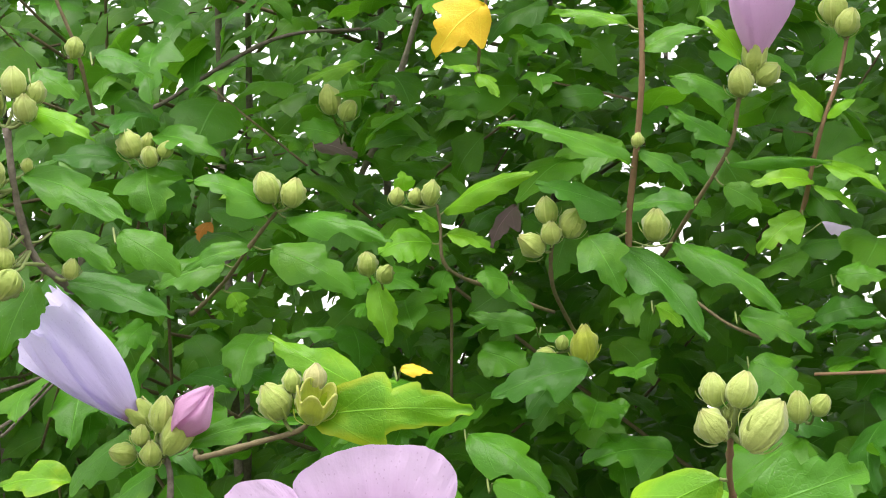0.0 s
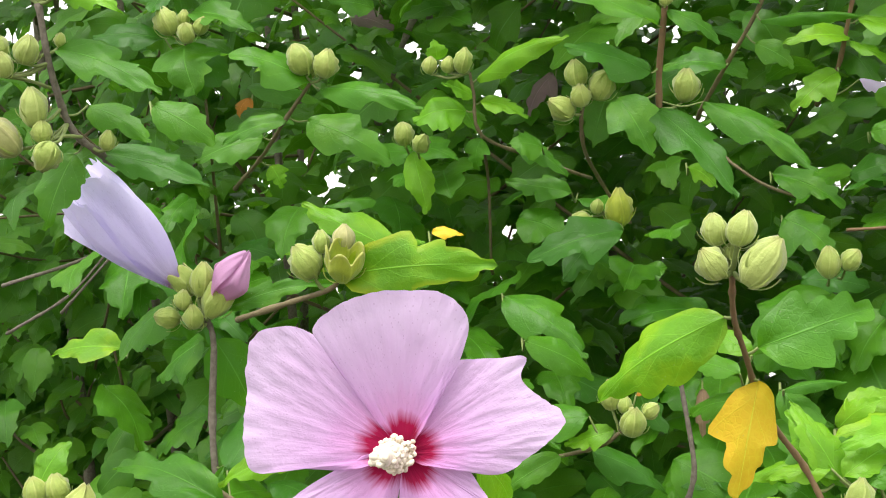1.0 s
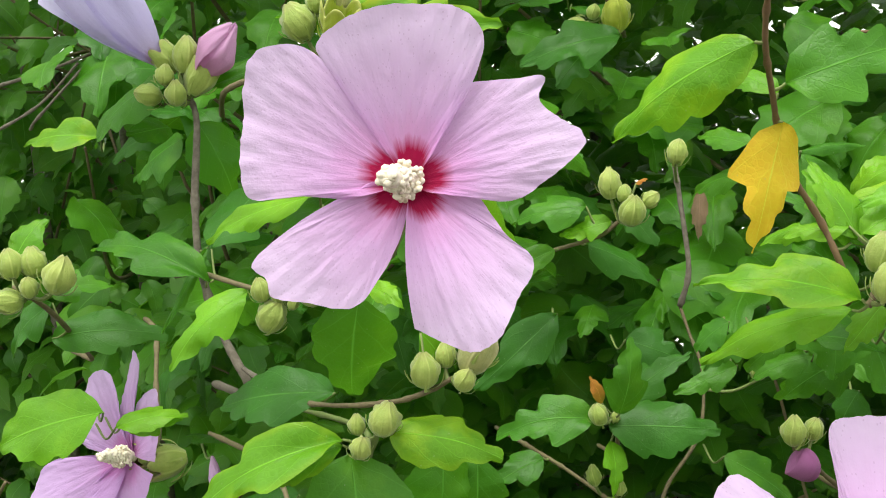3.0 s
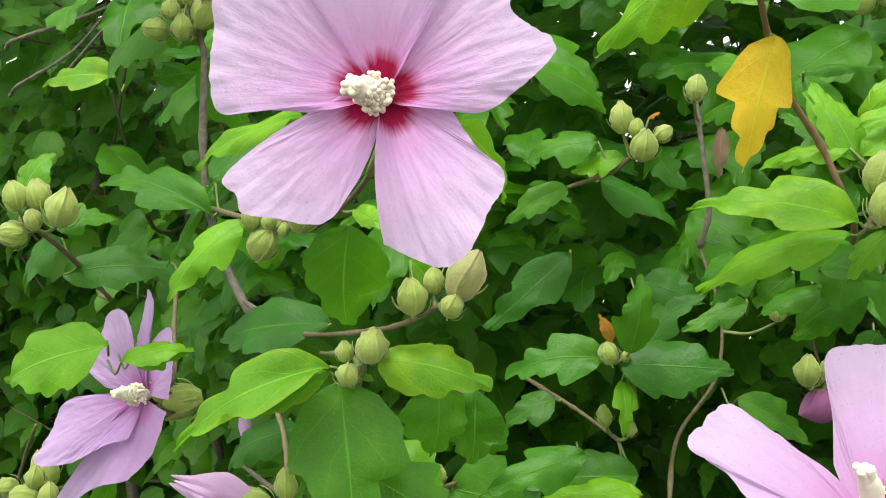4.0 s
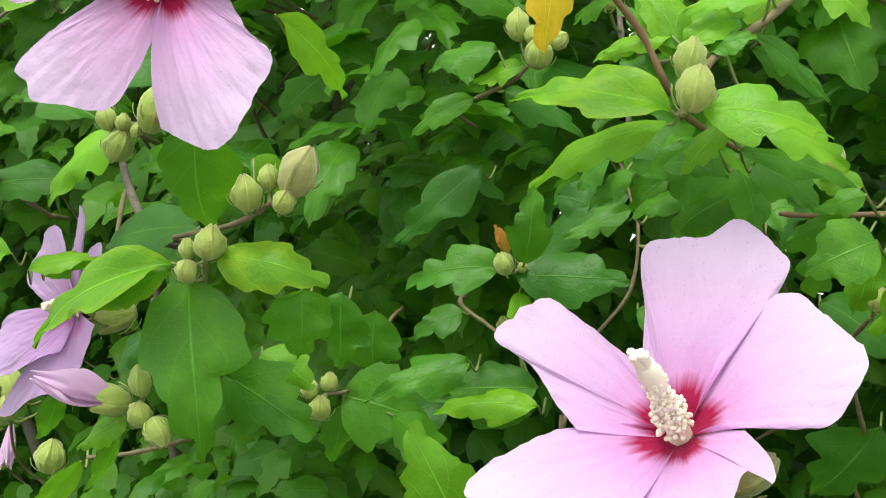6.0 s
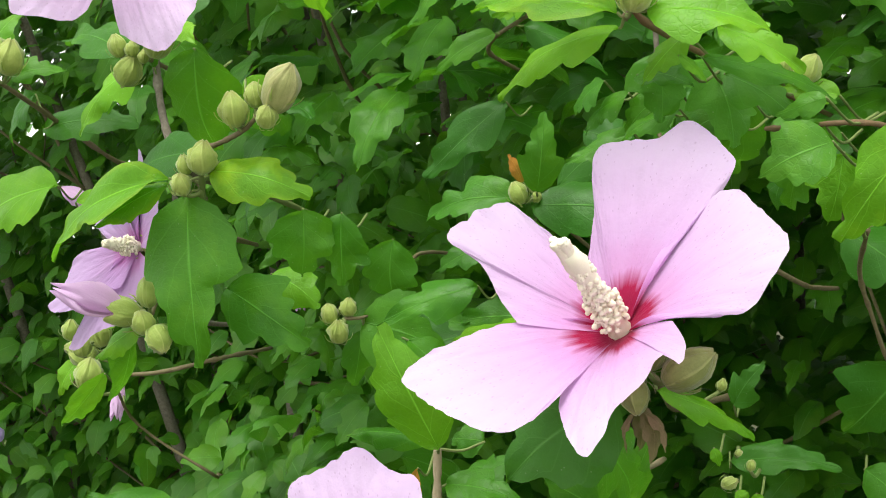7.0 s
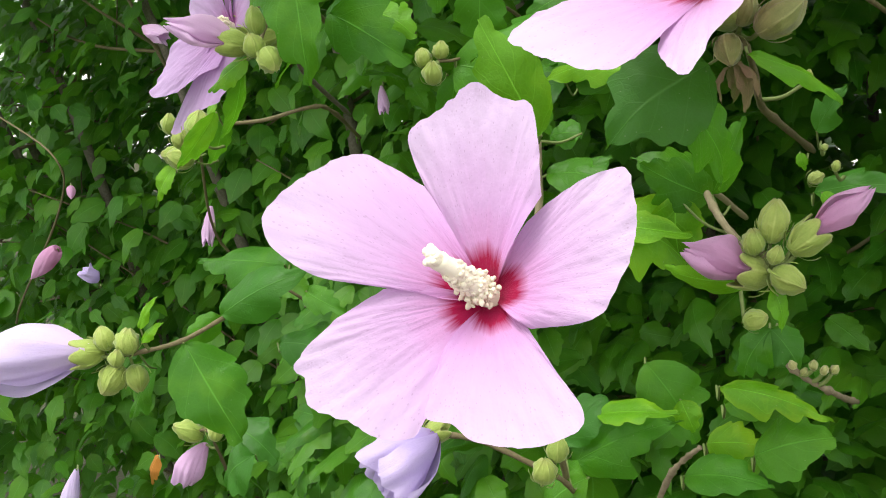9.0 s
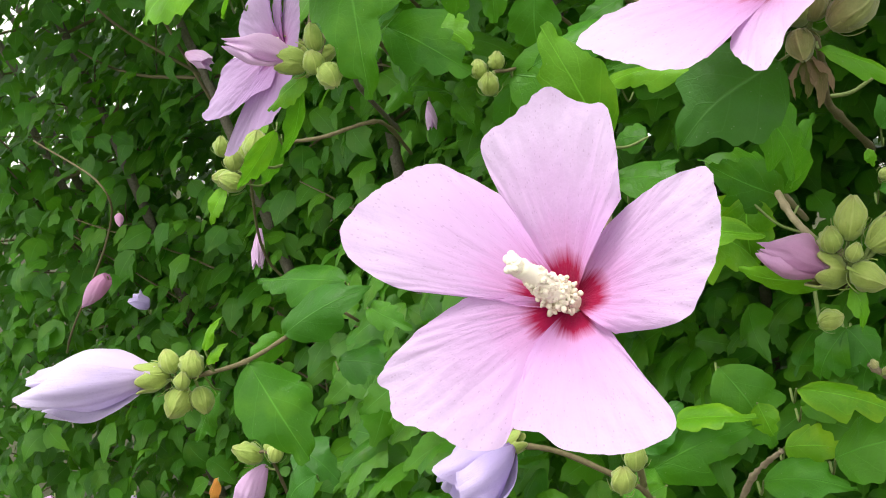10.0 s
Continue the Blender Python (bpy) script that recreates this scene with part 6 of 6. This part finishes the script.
leaf(twosome, (-0.109, 0.668, 1.647), (-0.126, 0.658, 1.648), 0.013, "mottled", "ovate")
leaf(twosome, (-0.089, 0.663, 1.635), (-0.024, 0.648, 1.621), 0.023, "green", "lobed", facing=(0.16, -0.81, 0.56))
leaf(twosome, (-0.116, 0.678, 1.619), (-0.154, 0.668, 1.608), 0.016, "green", "ovate")
leaf(twosome, (-0.106, 0.688, 1.619), (-0.053, 0.678, 1.595), 0.036, "green", "lobed")
leaf(twosome, (-0.134, 0.688, 1.61), (-0.175, 0.678, 1.597), 0.026, "green", "ovate")
leaf(twosome, (-0.138, 0.708, 1.594), (-0.131, 0.708, 1.58), 0.015, "fresh", "lobed")
fourfold = branch("hibiscus twig with four small buds over a broad leaf", "flowering branch")
stem(fourfold, 0.0014, 0.001, "twig", (-0.228, 0.77, 1.633), (-0.204, 0.73, 1.655), (-0.19, 0.705, 1.673))
bud(fourfold, (-0.1999, 0.7, 1.6848), 0.0165, (-0.2, -0.28, 0.94), "round", "calyx")
bud(fourfold, (-0.1904, 0.705, 1.6868), 0.0097, (0.23, -0.25, 0.94), "round", "calyx")
bud(fourfold, (-0.1848, 0.695, 1.6761), 0.0122, (0.1, -0.48, 0.87), "round", "calyx")
bud(fourfold, (-0.1772, 0.7, 1.6806), 0.0109, (0.53, -0.14, 0.83), "round", "calyx")
leaf(fourfold, (-0.188, 0.71, 1.691), (-0.141, 0.7, 1.677), 0.026, "green", "lobed")
leaf(fourfold, (-0.193, 0.71, 1.672), (-0.181, 0.69, 1.641), 0.048, "green", "lobed", facing=(0.18, -0.94, 0.27))
leaf(fourfold, (-0.211, 0.72, 1.677), (-0.257, 0.71, 1.681), 0.025, "dark", "ovate")
leaf(fourfold, (-0.191, 0.74, 1.674), (-0.199, 0.74, 1.638), 0.036, "dark", "ovate")
arch = branch("hibiscus twig with tiny buds and a bright arching leaf", "flowering branch")
stem(arch, 0.0014, 0.001, "twig", (0.041, 0.78, 1.583), (0.016, 0.76, 1.594), (-0.01, 0.73, 1.608), (-0.013, 0.725, 1.633), (-0.014, 0.72, 1.645))
bud(arch, (-0.0385, 0.72, 1.6506), 0.0101, (0.23, -0.25, 0.94), "round", "calyx")
bud(arch, (-0.0271, 0.72, 1.6503), 0.0094, (0.23, -0.25, 0.94), "round", "calyx")
bud(arch, (-0.0174, 0.718, 1.6519), 0.0121, (0.22, -0.2, 0.95), "tall", "calyx")
leaf(arch, (-0.011, 0.725, 1.641), (0.047, 0.71, 1.663), 0.019, "fresh", "ovate", facing=(0.17, -0.86, 0.49), bulge=0.14)
leaf(arch, (-0.035, 0.725, 1.654), (-0.035, 0.72, 1.666), 0.014, "fresh", "ovate")
leaf(arch, (-0.019, 0.73, 1.623), (-0.05, 0.72, 1.62), 0.029, "fresh", "ovate")
leaf(arch, (-0.015, 0.73, 1.631), (-0.031, 0.72, 1.64), 0.014, "fresh", "ovate")
leaf(arch, (-0.01, 0.73, 1.628), (0.02, 0.72, 1.618), 0.017, "fresh", "lobed")
leaf(arch, (0.007, 0.75, 1.604), (0.041, 0.74, 1.585), 0.019, "green", "lobed")
leaf(arch, (-0.01, 0.73, 1.606), (-0.014, 0.73, 1.587), 0.020, "green", "lobed")
bud(arch, (-0.0632, 0.745, 1.6113), 0.0140, (-0.03, -0.25, 0.97), "round", "calyx")
bud(arch, (-0.0505, 0.74, 1.6047), 0.0118, (0.54, -0.31, 0.78), "round", "calyx")
bud(arch, (-0.1029, 0.8, 1.7241), 0.0160, (-0.11, -0.27, 0.96), "tall", "calyx")
bud(arch, (-0.09, 0.8, 1.7163), 0.0144, (0.54, -0.23, 0.81), "round", "calyx")
leaf(arch, (-0.059, 0.75, 1.6), (-0.048, 0.74, 1.562), 0.019, "fresh", "ovate")
leaf(arch, (-0.096, 0.8, 1.7), (-0.125, 0.79, 1.705), 0.021, "green", "ovate")
leaf(arch, (-0.086, 0.82, 1.751), (-0.125, 0.81, 1.741), 0.014, "fresh", "ovate")
stem(arch, 0.0012, 0.001, "twig", (-0.023, 0.81, 1.526), (-0.017, 0.78, 1.579), (-0.01, 0.73, 1.607))

# the stem with the high yellow leaf
golden = branch("hibiscus twig with a golden leaf browning at its tip", "leafy branch")
stem(golden, 0.0013, 0.001, "twig", (0.013, 0.71, 1.721), (0.018, 0.69, 1.736), (0.023, 0.68, 1.756), (0.026, 0.68, 1.775))
leaf(golden, (0.022, 0.68, 1.754), (-0.005, 0.665, 1.724), 0.035, "yellow", "lobed", facing=(0.19, -0.95, 0.25), bulge=0.05)
leaf(golden, (0.015, 0.7, 1.72), (-0.005, 0.69, 1.721), 0.012, "fresh", "lobed")
leaf(golden, (0.014, 0.7, 1.719), (0.029, 0.69, 1.703), 0.013, "fresh", "lobed")

# bare grey twigs, mauve-brown leaves and an orange one in the hollows
bare = branch("bare grey hibiscus twigs with a few mauve-brown and orange leaves", "bare twig")
stem(bare, 0.0018, 0.0012, "bark", (-0.379, 0.800, 1.519), (-0.330, 0.800, 1.532), (-0.303, 0.820, 1.545))
stem(bare, 0.0014, 0.0010, "bark", (-0.364, 0.780, 1.488), (-0.329, 0.790, 1.509), (-0.303, 0.800, 1.538))
stem(bare, 0.0014, 0.0009, "bark", (-0.346, 0.820, 1.501), (-0.304, 0.830, 1.545), (-0.272, 0.850, 1.577))
stem(bare, 0.0022, 0.0014, "bark", (-0.285, 0.950, 1.755), (-0.196, 0.960, 1.804), (-0.117, 0.970, 1.811))
# two mauve-brown leaves, added for dull mauve patches of unknown kind
leaf(bare, (0.015, 0.860, 1.655), (-0.004, 0.850, 1.628), 0.024, "withered", "lobed")
leaf(bare, (-0.130, 0.860, 1.703), (-0.097, 0.850, 1.691), 0.026, "withered", "lobed")
leaf(bare, (-0.180, 0.780, 1.642), (-0.185, 0.770, 1.630), 0.014, "wilted", "lobed")

# the stem close by on the far side
edge = branch("hibiscus stem with pale bud clusters and glossy leaves", "flowering branch")
stem(edge, 0.0022, 0.0016, "bark", (-0.144, 0.51, 1.597), (-0.152, 0.5, 1.608), (-0.155, 0.49, 1.633), (-0.157, 0.485, 1.663))
bud(edge, (-0.1687, 0.485, 1.6772), 0.0187, (-0.42, -0.3, 0.86), "tall", "pale")
bud(edge, (-0.1537, 0.485, 1.6825), 0.0125, (-0.02, -0.21, 0.98), "round", "pale")
bud(edge, (-0.146, 0.49, 1.6788), 0.0096, (0.39, -0.12, 0.91), "round", "pale")
bud(edge, (-0.1458, 0.48, 1.6703), 0.0114, (0.2, -0.49, 0.85), "round", "pale")
bud(edge, (-0.1758, 0.48, 1.6442), 0.0110, (-0.1, -0.23, 0.97), "round", "pale")
bud(edge, (-0.161, 0.48, 1.6421), 0.0125, (0.39, -0.12, 0.91), "round", "pale")
bud(edge, (-0.1698, 0.475, 1.6356), 0.0109, (0.13, -0.5, 0.85), "round", "pale")
bud(edge, (-0.1879, 0.48, 1.6357), 0.0141, (-0.86, -0.48, 0.18), "round", "pale")
bud(edge, (-0.1588, 0.48, 1.6164), 0.0139, (-0.04, -0.12, 0.99), "tall", "pale")
bud(edge, (-0.172, 0.475, 1.6039), 0.0164, (-0.49, -0.49, 0.72), "tall", "opening")
bud(edge, (-0.1552, 0.48, 1.6058), 0.0099, (0.16, -0.27, 0.95), "round", "calyx")
bud(edge, (-0.1505, 0.475, 1.595), 0.0128, (-0.25, -0.43, -0.87), "round", "calyx")
bud(edge, (-0.1343, 0.5, 1.6018), 0.0087, (0.23, -0.16, 0.96), "round", "calyx")
bud(edge, (-0.1499, 0.49, 1.6469), 0.0061, (0.24, -0.2, 0.95), "round", "calyx")
stem(edge, 0.001, 0.0008, "green_stem", (-0.147, 0.5, 1.604), (-0.151, 0.49, 1.604), (-0.161, 0.485, 1.6))
stem(edge, 0.001, 0.0008, "green_stem", (-0.159, 0.5, 1.626), (-0.167, 0.49, 1.63), (-0.178, 0.485, 1.632))
leaf(edge, (-0.151, 0.49, 1.671), (-0.114, 0.48, 1.658), 0.012, "fresh", "ovate")
leaf(edge, (-0.152, 0.49, 1.643), (-0.096, 0.48, 1.619), 0.023, "green", "lobed", facing=(0.26, -0.79, 0.56))
leaf(edge, (-0.149, 0.51, 1.619), (-0.112, 0.5, 1.601), 0.020, "green", "lobed")
leaf(edge, (-0.149, 0.52, 1.597), (-0.094, 0.52, 1.581), 0.019, "dark", "ovate")
leaf(edge, (-0.131, 0.54, 1.62), (-0.1, 0.54, 1.602), 0.021, "green", "ovate")
leaf(edge, (-0.157, 0.51, 1.597), (-0.168, 0.5, 1.562), 0.023, "green", "ovate")
leaf(edge, (-0.173, 0.6, 1.718), (-0.141, 0.6, 1.707), 0.019, "green", "ovate")
leaf(edge, (-0.186, 0.56, 1.702), (-0.162, 0.56, 1.691), 0.020, "green", "lobed")
stem(edge, 0.0012, 0.001, "twig", (-0.196, 0.64, 1.701), (-0.194, 0.62, 1.726), (-0.201, 0.61, 1.752), (-0.208, 0.61, 1.771))
bud(edge, (-0.1901, 0.61, 1.7251), 0.0109, (0.23, -0.25, 0.94), "round", "calyx")

# small blossoms deep in the shrub
deep = branch("distant leafy hibiscus twigs with small pink blossoms", "flowering branch")
stem(deep, 0.002, 0.0012, "twig", (-1.111, 1.15, 0.881), (-1.028, 1.1, 0.937), (-0.87, 1.05, 1.08), (-0.806, 1, 1.156), (-0.965, 1.05, 1.205))
stem(deep, 0.0016, 0.0012, "twig", (-0.438, 0.95, 1.03), (-0.485, 0.9, 1.097), (-0.36, 0.75, 1.225), (-0.314, 0.7, 1.27))
furled_bud(deep, (-0.806, 0.98, 1.0525), (-0.8489, 0.97, 1.0158), 0.0227, "rosy")
furled_bud(deep, (-0.7664, 0.98, 1.1276), (-0.7578, 0.97, 1.1156), 0.0103, "rosy")
furled_bud(deep, (-0.7499, 0.98, 1.0164), (-0.7554, 0.97, 1.0331), 0.0169, "violet")
furled_bud(deep, (-0.5904, 0.95, 1.3034), (-0.5552, 0.94, 1.2929), 0.0192, "rosy_open")
furled_bud(deep, (-0.4911, 0.9, 1.1339), (-0.4852, 0.88, 1.1029), 0.0142, "rosy_open")
furled_bud(deep, (-0.2141, 0.8, 1.263), (-0.2074, 0.79, 1.2451), 0.0094, "rosy_open")
bud(deep, (-0.2825, 0.66, 1.2553), 0.0191, (-0.19, -0.08, 0.98), "tall", "calyx")
bud(deep, (-0.2975, 0.66, 1.236), 0.0185, (-0.65, -0.67, 0.36), "round", "calyx")
bud(deep, (-0.3243, 0.68, 1.2338), 0.0142, (-0.73, -0.66, 0.18), "round", "calyx")
leaf(deep, (-0.324, 0.68, 1.225), (-0.338, 0.67, 1.2), 0.017, "fresh", "ovate")
leaf(deep, (-0.2, 0.6, 1.278), (-0.217, 0.6, 1.245), 0.016, "green", "ovate", facing=(0.88, -0.35, 0.33))
leaf(deep, (-0.203, 0.6, 1.287), (-0.217, 0.6, 1.275), 0.011, "fresh", "ovate")
bottom = branch("low hibiscus twig with pink petals and a wilted orange bloom", "flowering branch")
stem(bottom, 0.0015, 0.0011, "twig", (-0.332, 0.7, 0.955), (-0.306, 0.66, 1.011), (-0.305, 0.65, 1.03), (-0.332, 0.66, 1.018))
bud(bottom, (-0.322, 0.65, 1.0267), 0.0188, (-0.68, -0.54, 0.5), "tall", "calyx")
bud(bottom, (-0.2949, 0.65, 1.0301), 0.0143, (0.26, 0.15, 0.95), "round", "calyx")
bud(bottom, (-0.3038, 0.655, 1.0324), 0.0110, (0.26, 0.15, 0.95), "round", "calyx")
furled_bud(bottom, (-0.3166, 0.66, 1.0125), (-0.3374, 0.65, 0.9839), 0.0239, "rosy_open")
leaf(bottom, (-0.39, 0.68, 0.983), (-0.406, 0.68, 0.955), 0.015, "wilted", "ovate")
furled_bud(bottom, (-0.631, 0.8, 0.8803), (-0.6456, 0.79, 0.8321), 0.0196, "lilac")
furled_bud(bottom, (-0.8887, 0.9, 0.7985), (-0.9032, 0.89, 0.7787), 0.0245, "rosy_open")
leaf(bottom, (-0.25, 0.62, 1.053), (-0.214, 0.62, 1.032), 0.037, "dark", "lobed")
leaf(bottom, (-0.216, 0.6, 1.045), (-0.252, 0.6, 1.015), 0.037, "dark", "ovate")
leaf(bottom, (-0.165, 0.58, 1.137), (-0.127, 0.58, 1.136), 0.026, "dark", "ovate")
stem(golden, 0.0032, 0.0026, "bark", (-0.153, 1, 1.644), (-0.128, 0.98, 1.693), (-0.106, 0.97, 1.733), (-0.091, 0.97, 1.778), (-0.077, 0.97, 1.823), (-0.068, 0.97, 1.859))

# ---- end of planted branches ----

# ---- the body of the shrub behind the flowering branches ----
shrub = new("hibiscus_shrub")
tagged(shrub, "dense green hibiscus shrub with many lobed leaves", "shrub")
shrub.matrix_basis = Matrix.Translation((0, 1.1, 0))
SH = Vector((0, 1.1, 0))
rs = random.Random(11)

TRUNKS = []
for k in range(22):
    reach = -2.3 + 3.2 * k / 21
    x0, y0 = reach * 0.55 + rs.uniform(-0.12, 0.12), rs.uniform(-0.05, 0.35) - 0.25 * min(0, reach)
    y0 += 0.45 if -0.1 < reach < 0.5 else 0
    x1, y1 = reach + rs.uniform(-0.08, 0.08), y0 + rs.uniform(-0.10, 0.25)
    pts = [(x0, y0, -0.02), (x0 + (x1 - x0) * 0.25, y0 + (y1 - y0) * 0.2, 0.5), (x0 + (x1 - x0) * 0.6, y0 + (y1 - y0) * 0.6, 1.15), (x1, y1, 1.8), (x1 * 1.05, y1, 2.6)]
    line = spline(pts, 8)
    TRUNKS.extend(q + SH for q in line[8:])
    v, f = tube_data(line, rs.uniform(0.009, 0.014), 0.002, 10, 0.2, 400 + k)
    part("trunk", mesh_from("trunk", v, f, None, True, (MAT["bark"],)), shrub)


def front_of(x, z):
    """How far forward the dense foliage comes."""
    y = 0.62 + 0.05 * math.sin(7 * x + 1) + 0.05 * math.sin(6 * z)
    if z < 1.40:
        y += (0.13 + 0.17 * min(1, max(0, (x + 0.18) / 0.12))) * min(1, (1.40 - z) / 0.10)
    if z > 1.50:
        y += 0.17 * min(1, (z - 1.50) / 0.12)
    if x < -0.16:
        y += 0.95 * min(0.50, -0.16 - x) * min(1, max(0.25, (1.62 - z) / 0.15))
    return y


def random_spot():
    x, z = (rs.uniform(-1.7, 1.0) + rs.gauss(0, 0.12), rs.uniform(0.5, 2.45)) if rs.random() < 0.70 else (rs.gauss(-1.0, 1.0), rs.uniform(0.2, 2.3))
    y0 = front_of(x, z)
    return x, y0 + rs.random() ** 1.25 * 1.3, z


def blade(x, y, z):
    """A pose for a leaf of the shrub: tip outward and hanging, face up to the light."""
    w = rs.gauss(-1.57, 0.95)
    d = Vector((math.cos(w), math.sin(w), rs.gauss(-0.35 if x > -0.3 else -0.75, 0.35)))
    hint = Vector((rs.gauss(0, 0.35), rs.gauss(-0.45, 0.35), 0.8))
    # above 2.05 m the leaves are unseen, made larger to shade the inside
    size = rs.uniform(0.060, 0.085) if z > 2.05 else rs.uniform(0.034, 0.062) if x > -0.45 or rs.random() < 0.65 else rs.uniform(0.022, 0.046)
    wide = size * rs.uniform(0.50, 0.85)
    return Matrix.Translation((x, y, z)) @ frame_of(d, hint) @ Matrix.Diagonal((size, wide, size, 1))


# twigs that carry the foliage
twigs = []
TWIG_SPOTS = []
for k in range(700):
    x, y, z = random_spot()
    tipp = Vector((x, y, z))
    root = min(rs.sample(TRUNKS, 40), key=lambda q: (q - tipp).length + (0.5 if q.z > z else 0))
    midp = (tipp + root) / 2 + Vector((rs.gauss(0, 0.03), rs.gauss(0, 0.03), rs.gauss(-0.03, 0.02)))
    line = spline((root, midp, tipp), 5)
    TWIG_SPOTS.extend(line[3:])
    twigs.append(tube_data([q - SH for q in line], rs.uniform(0.0018, 0.0032), 0.0009, 5, 0.2, k))
v, f = join(twigs)
tagged(part("twig_tangle", mesh_from("twig_tangle", v, f, None, True, (MAT["twig"],)), shrub), kind="stuff")

# leaves of the shrub: full blades in front, plainer ones farther in
FULL = [leaf_sheet(LOBED if k % 3 else OVATE, 15, 4, 90 + k, 0.08, (0.25, -0.1, 0.35)[k % 3], 0.09) for k in range(12)]
PLAIN = [leaf_sheet(LOBED if k % 3 else OVATE, 7, 2, 120 + k, 0.10, 0.25, 0.03) for k in range(12)]
spots = []
while len(spots) < 67000:
    if rs.random() < 0.35:
        q = rs.choice(TWIG_SPOTS)
        x, y, z = q.x + rs.gauss(0, 0.02), q.y + rs.gauss(0, 0.02), q.z + rs.gauss(0, 0.02)
        if y < front_of(x, z):
            continue
    else:
        x, y, z = random_spot()
    if x < -2.6 or x > 1.15:
        continue
    # leaves sit in clumps with dark hollows between them
    if y < 1.10 and noise.noise((x * 7, y * 7, z * 7)) < -0.04 and rs.random() < 0.62:
        continue
    # two deep hollows
    if y < 1.5 and any(((x - a) / 0.20) ** 2 + ((y - b) / 0.42) ** 2 + ((z - c) / 0.10) ** 2 < 1 for a, b, c in ((-0.33, 0.95, 1.46), (0.05, 0.85, 1.15))) and rs.random() < 0.88:
        continue
    if x < -0.28 and y < 1.7 and noise.noise((x * 5, y * 5, z * 5)) < 0.02 and rs.random() < 0.6:
        continue
    # the crown thins out towards its top, where the sky shows through
    if z > 1.52 and y > 0.85 and x > -0.5 and rs.random() < 0.12 + 0.42 * (noise.noise((x * 6, y * 1.0, z * 6)) > 0.15):
        continue
    # it is lower and looser away to the side
    if x < -0.32 and z > 1.10 and y < 1.45 and rs.random() < min(0.62, 0.20 + 0.70 * (z - 1.10)):
        continue
    # an unseen canopy is kept above, over the back, to block skylight
    if z > 2.05 and (y < 0.95 or rs.random() < (0.45 if y < 1.25 else 0.75)):
        continue
    spots.append((x, y, z))
spots.sort(key=lambda q: q[1] + 0.3 * abs(q[0]) + 0.25 * abs(q[2] - 1.4))
NEAR, MIDDLE = 290, 6500
shrub_meshes = [leaf_mesh("lobed" if k % 2 else "ovate", "dark" if k % 3 == 0 else "green", 0.07, k) for k in range(6)]
for k, q in enumerate(spots[:NEAR]):
    ob = part("leaf", shrub_meshes[k % 6], shrub)
    ob.matrix_basis = Matrix.Translation(-SH) @ blade(*q)


def foliage_mesh(places, patterns):
    grids = [(np.array(v), np.array(uv), np.array(f)) for v, uv, f in patterns]
    all_v, all_uv, all_f, o = [], [], [], 0
    for k, q in enumerate(places):
        pv, puv, pf = grids[k % len(grids)]
        m = np.array(Matrix.Translation(-SH) @ blade(*q))
        all_v.append(pv @ m[:3, :3].T + m[:3, 3])
        all_uv.append(puv)
        all_f.append(pf + o)
        o += len(pv)
    v, uv, f = np.concatenate(all_v), np.concatenate(all_uv), np.concatenate(all_f)
    me = bpy.data.meshes.new("foliage")
    me.vertices.add(len(v))
    me.vertices.foreach_set("co", v.ravel())
    me.loops.add(f.size)
    me.loops.foreach_set("vertex_index", f.ravel())
    me.polygons.add(len(f))
    me.polygons.foreach_set("loop_start", np.arange(len(f)) * 4)
    me.uv_layers.new(name="UVMap").data.foreach_set("uv", uv[f.ravel()].ravel())
    me.update(calc_edges=True)
    me.polygons.foreach_set("use_smooth", [True] * len(f))
    me.materials.append(MAT["foliage"])
    return me


tagged(part("foliage", foliage_mesh(spots[NEAR:MIDDLE], FULL), shrub), kind="stuff")
tagged(part("inner_foliage", foliage_mesh(spots[MIDDLE:], PLAIN), shrub), kind="stuff")
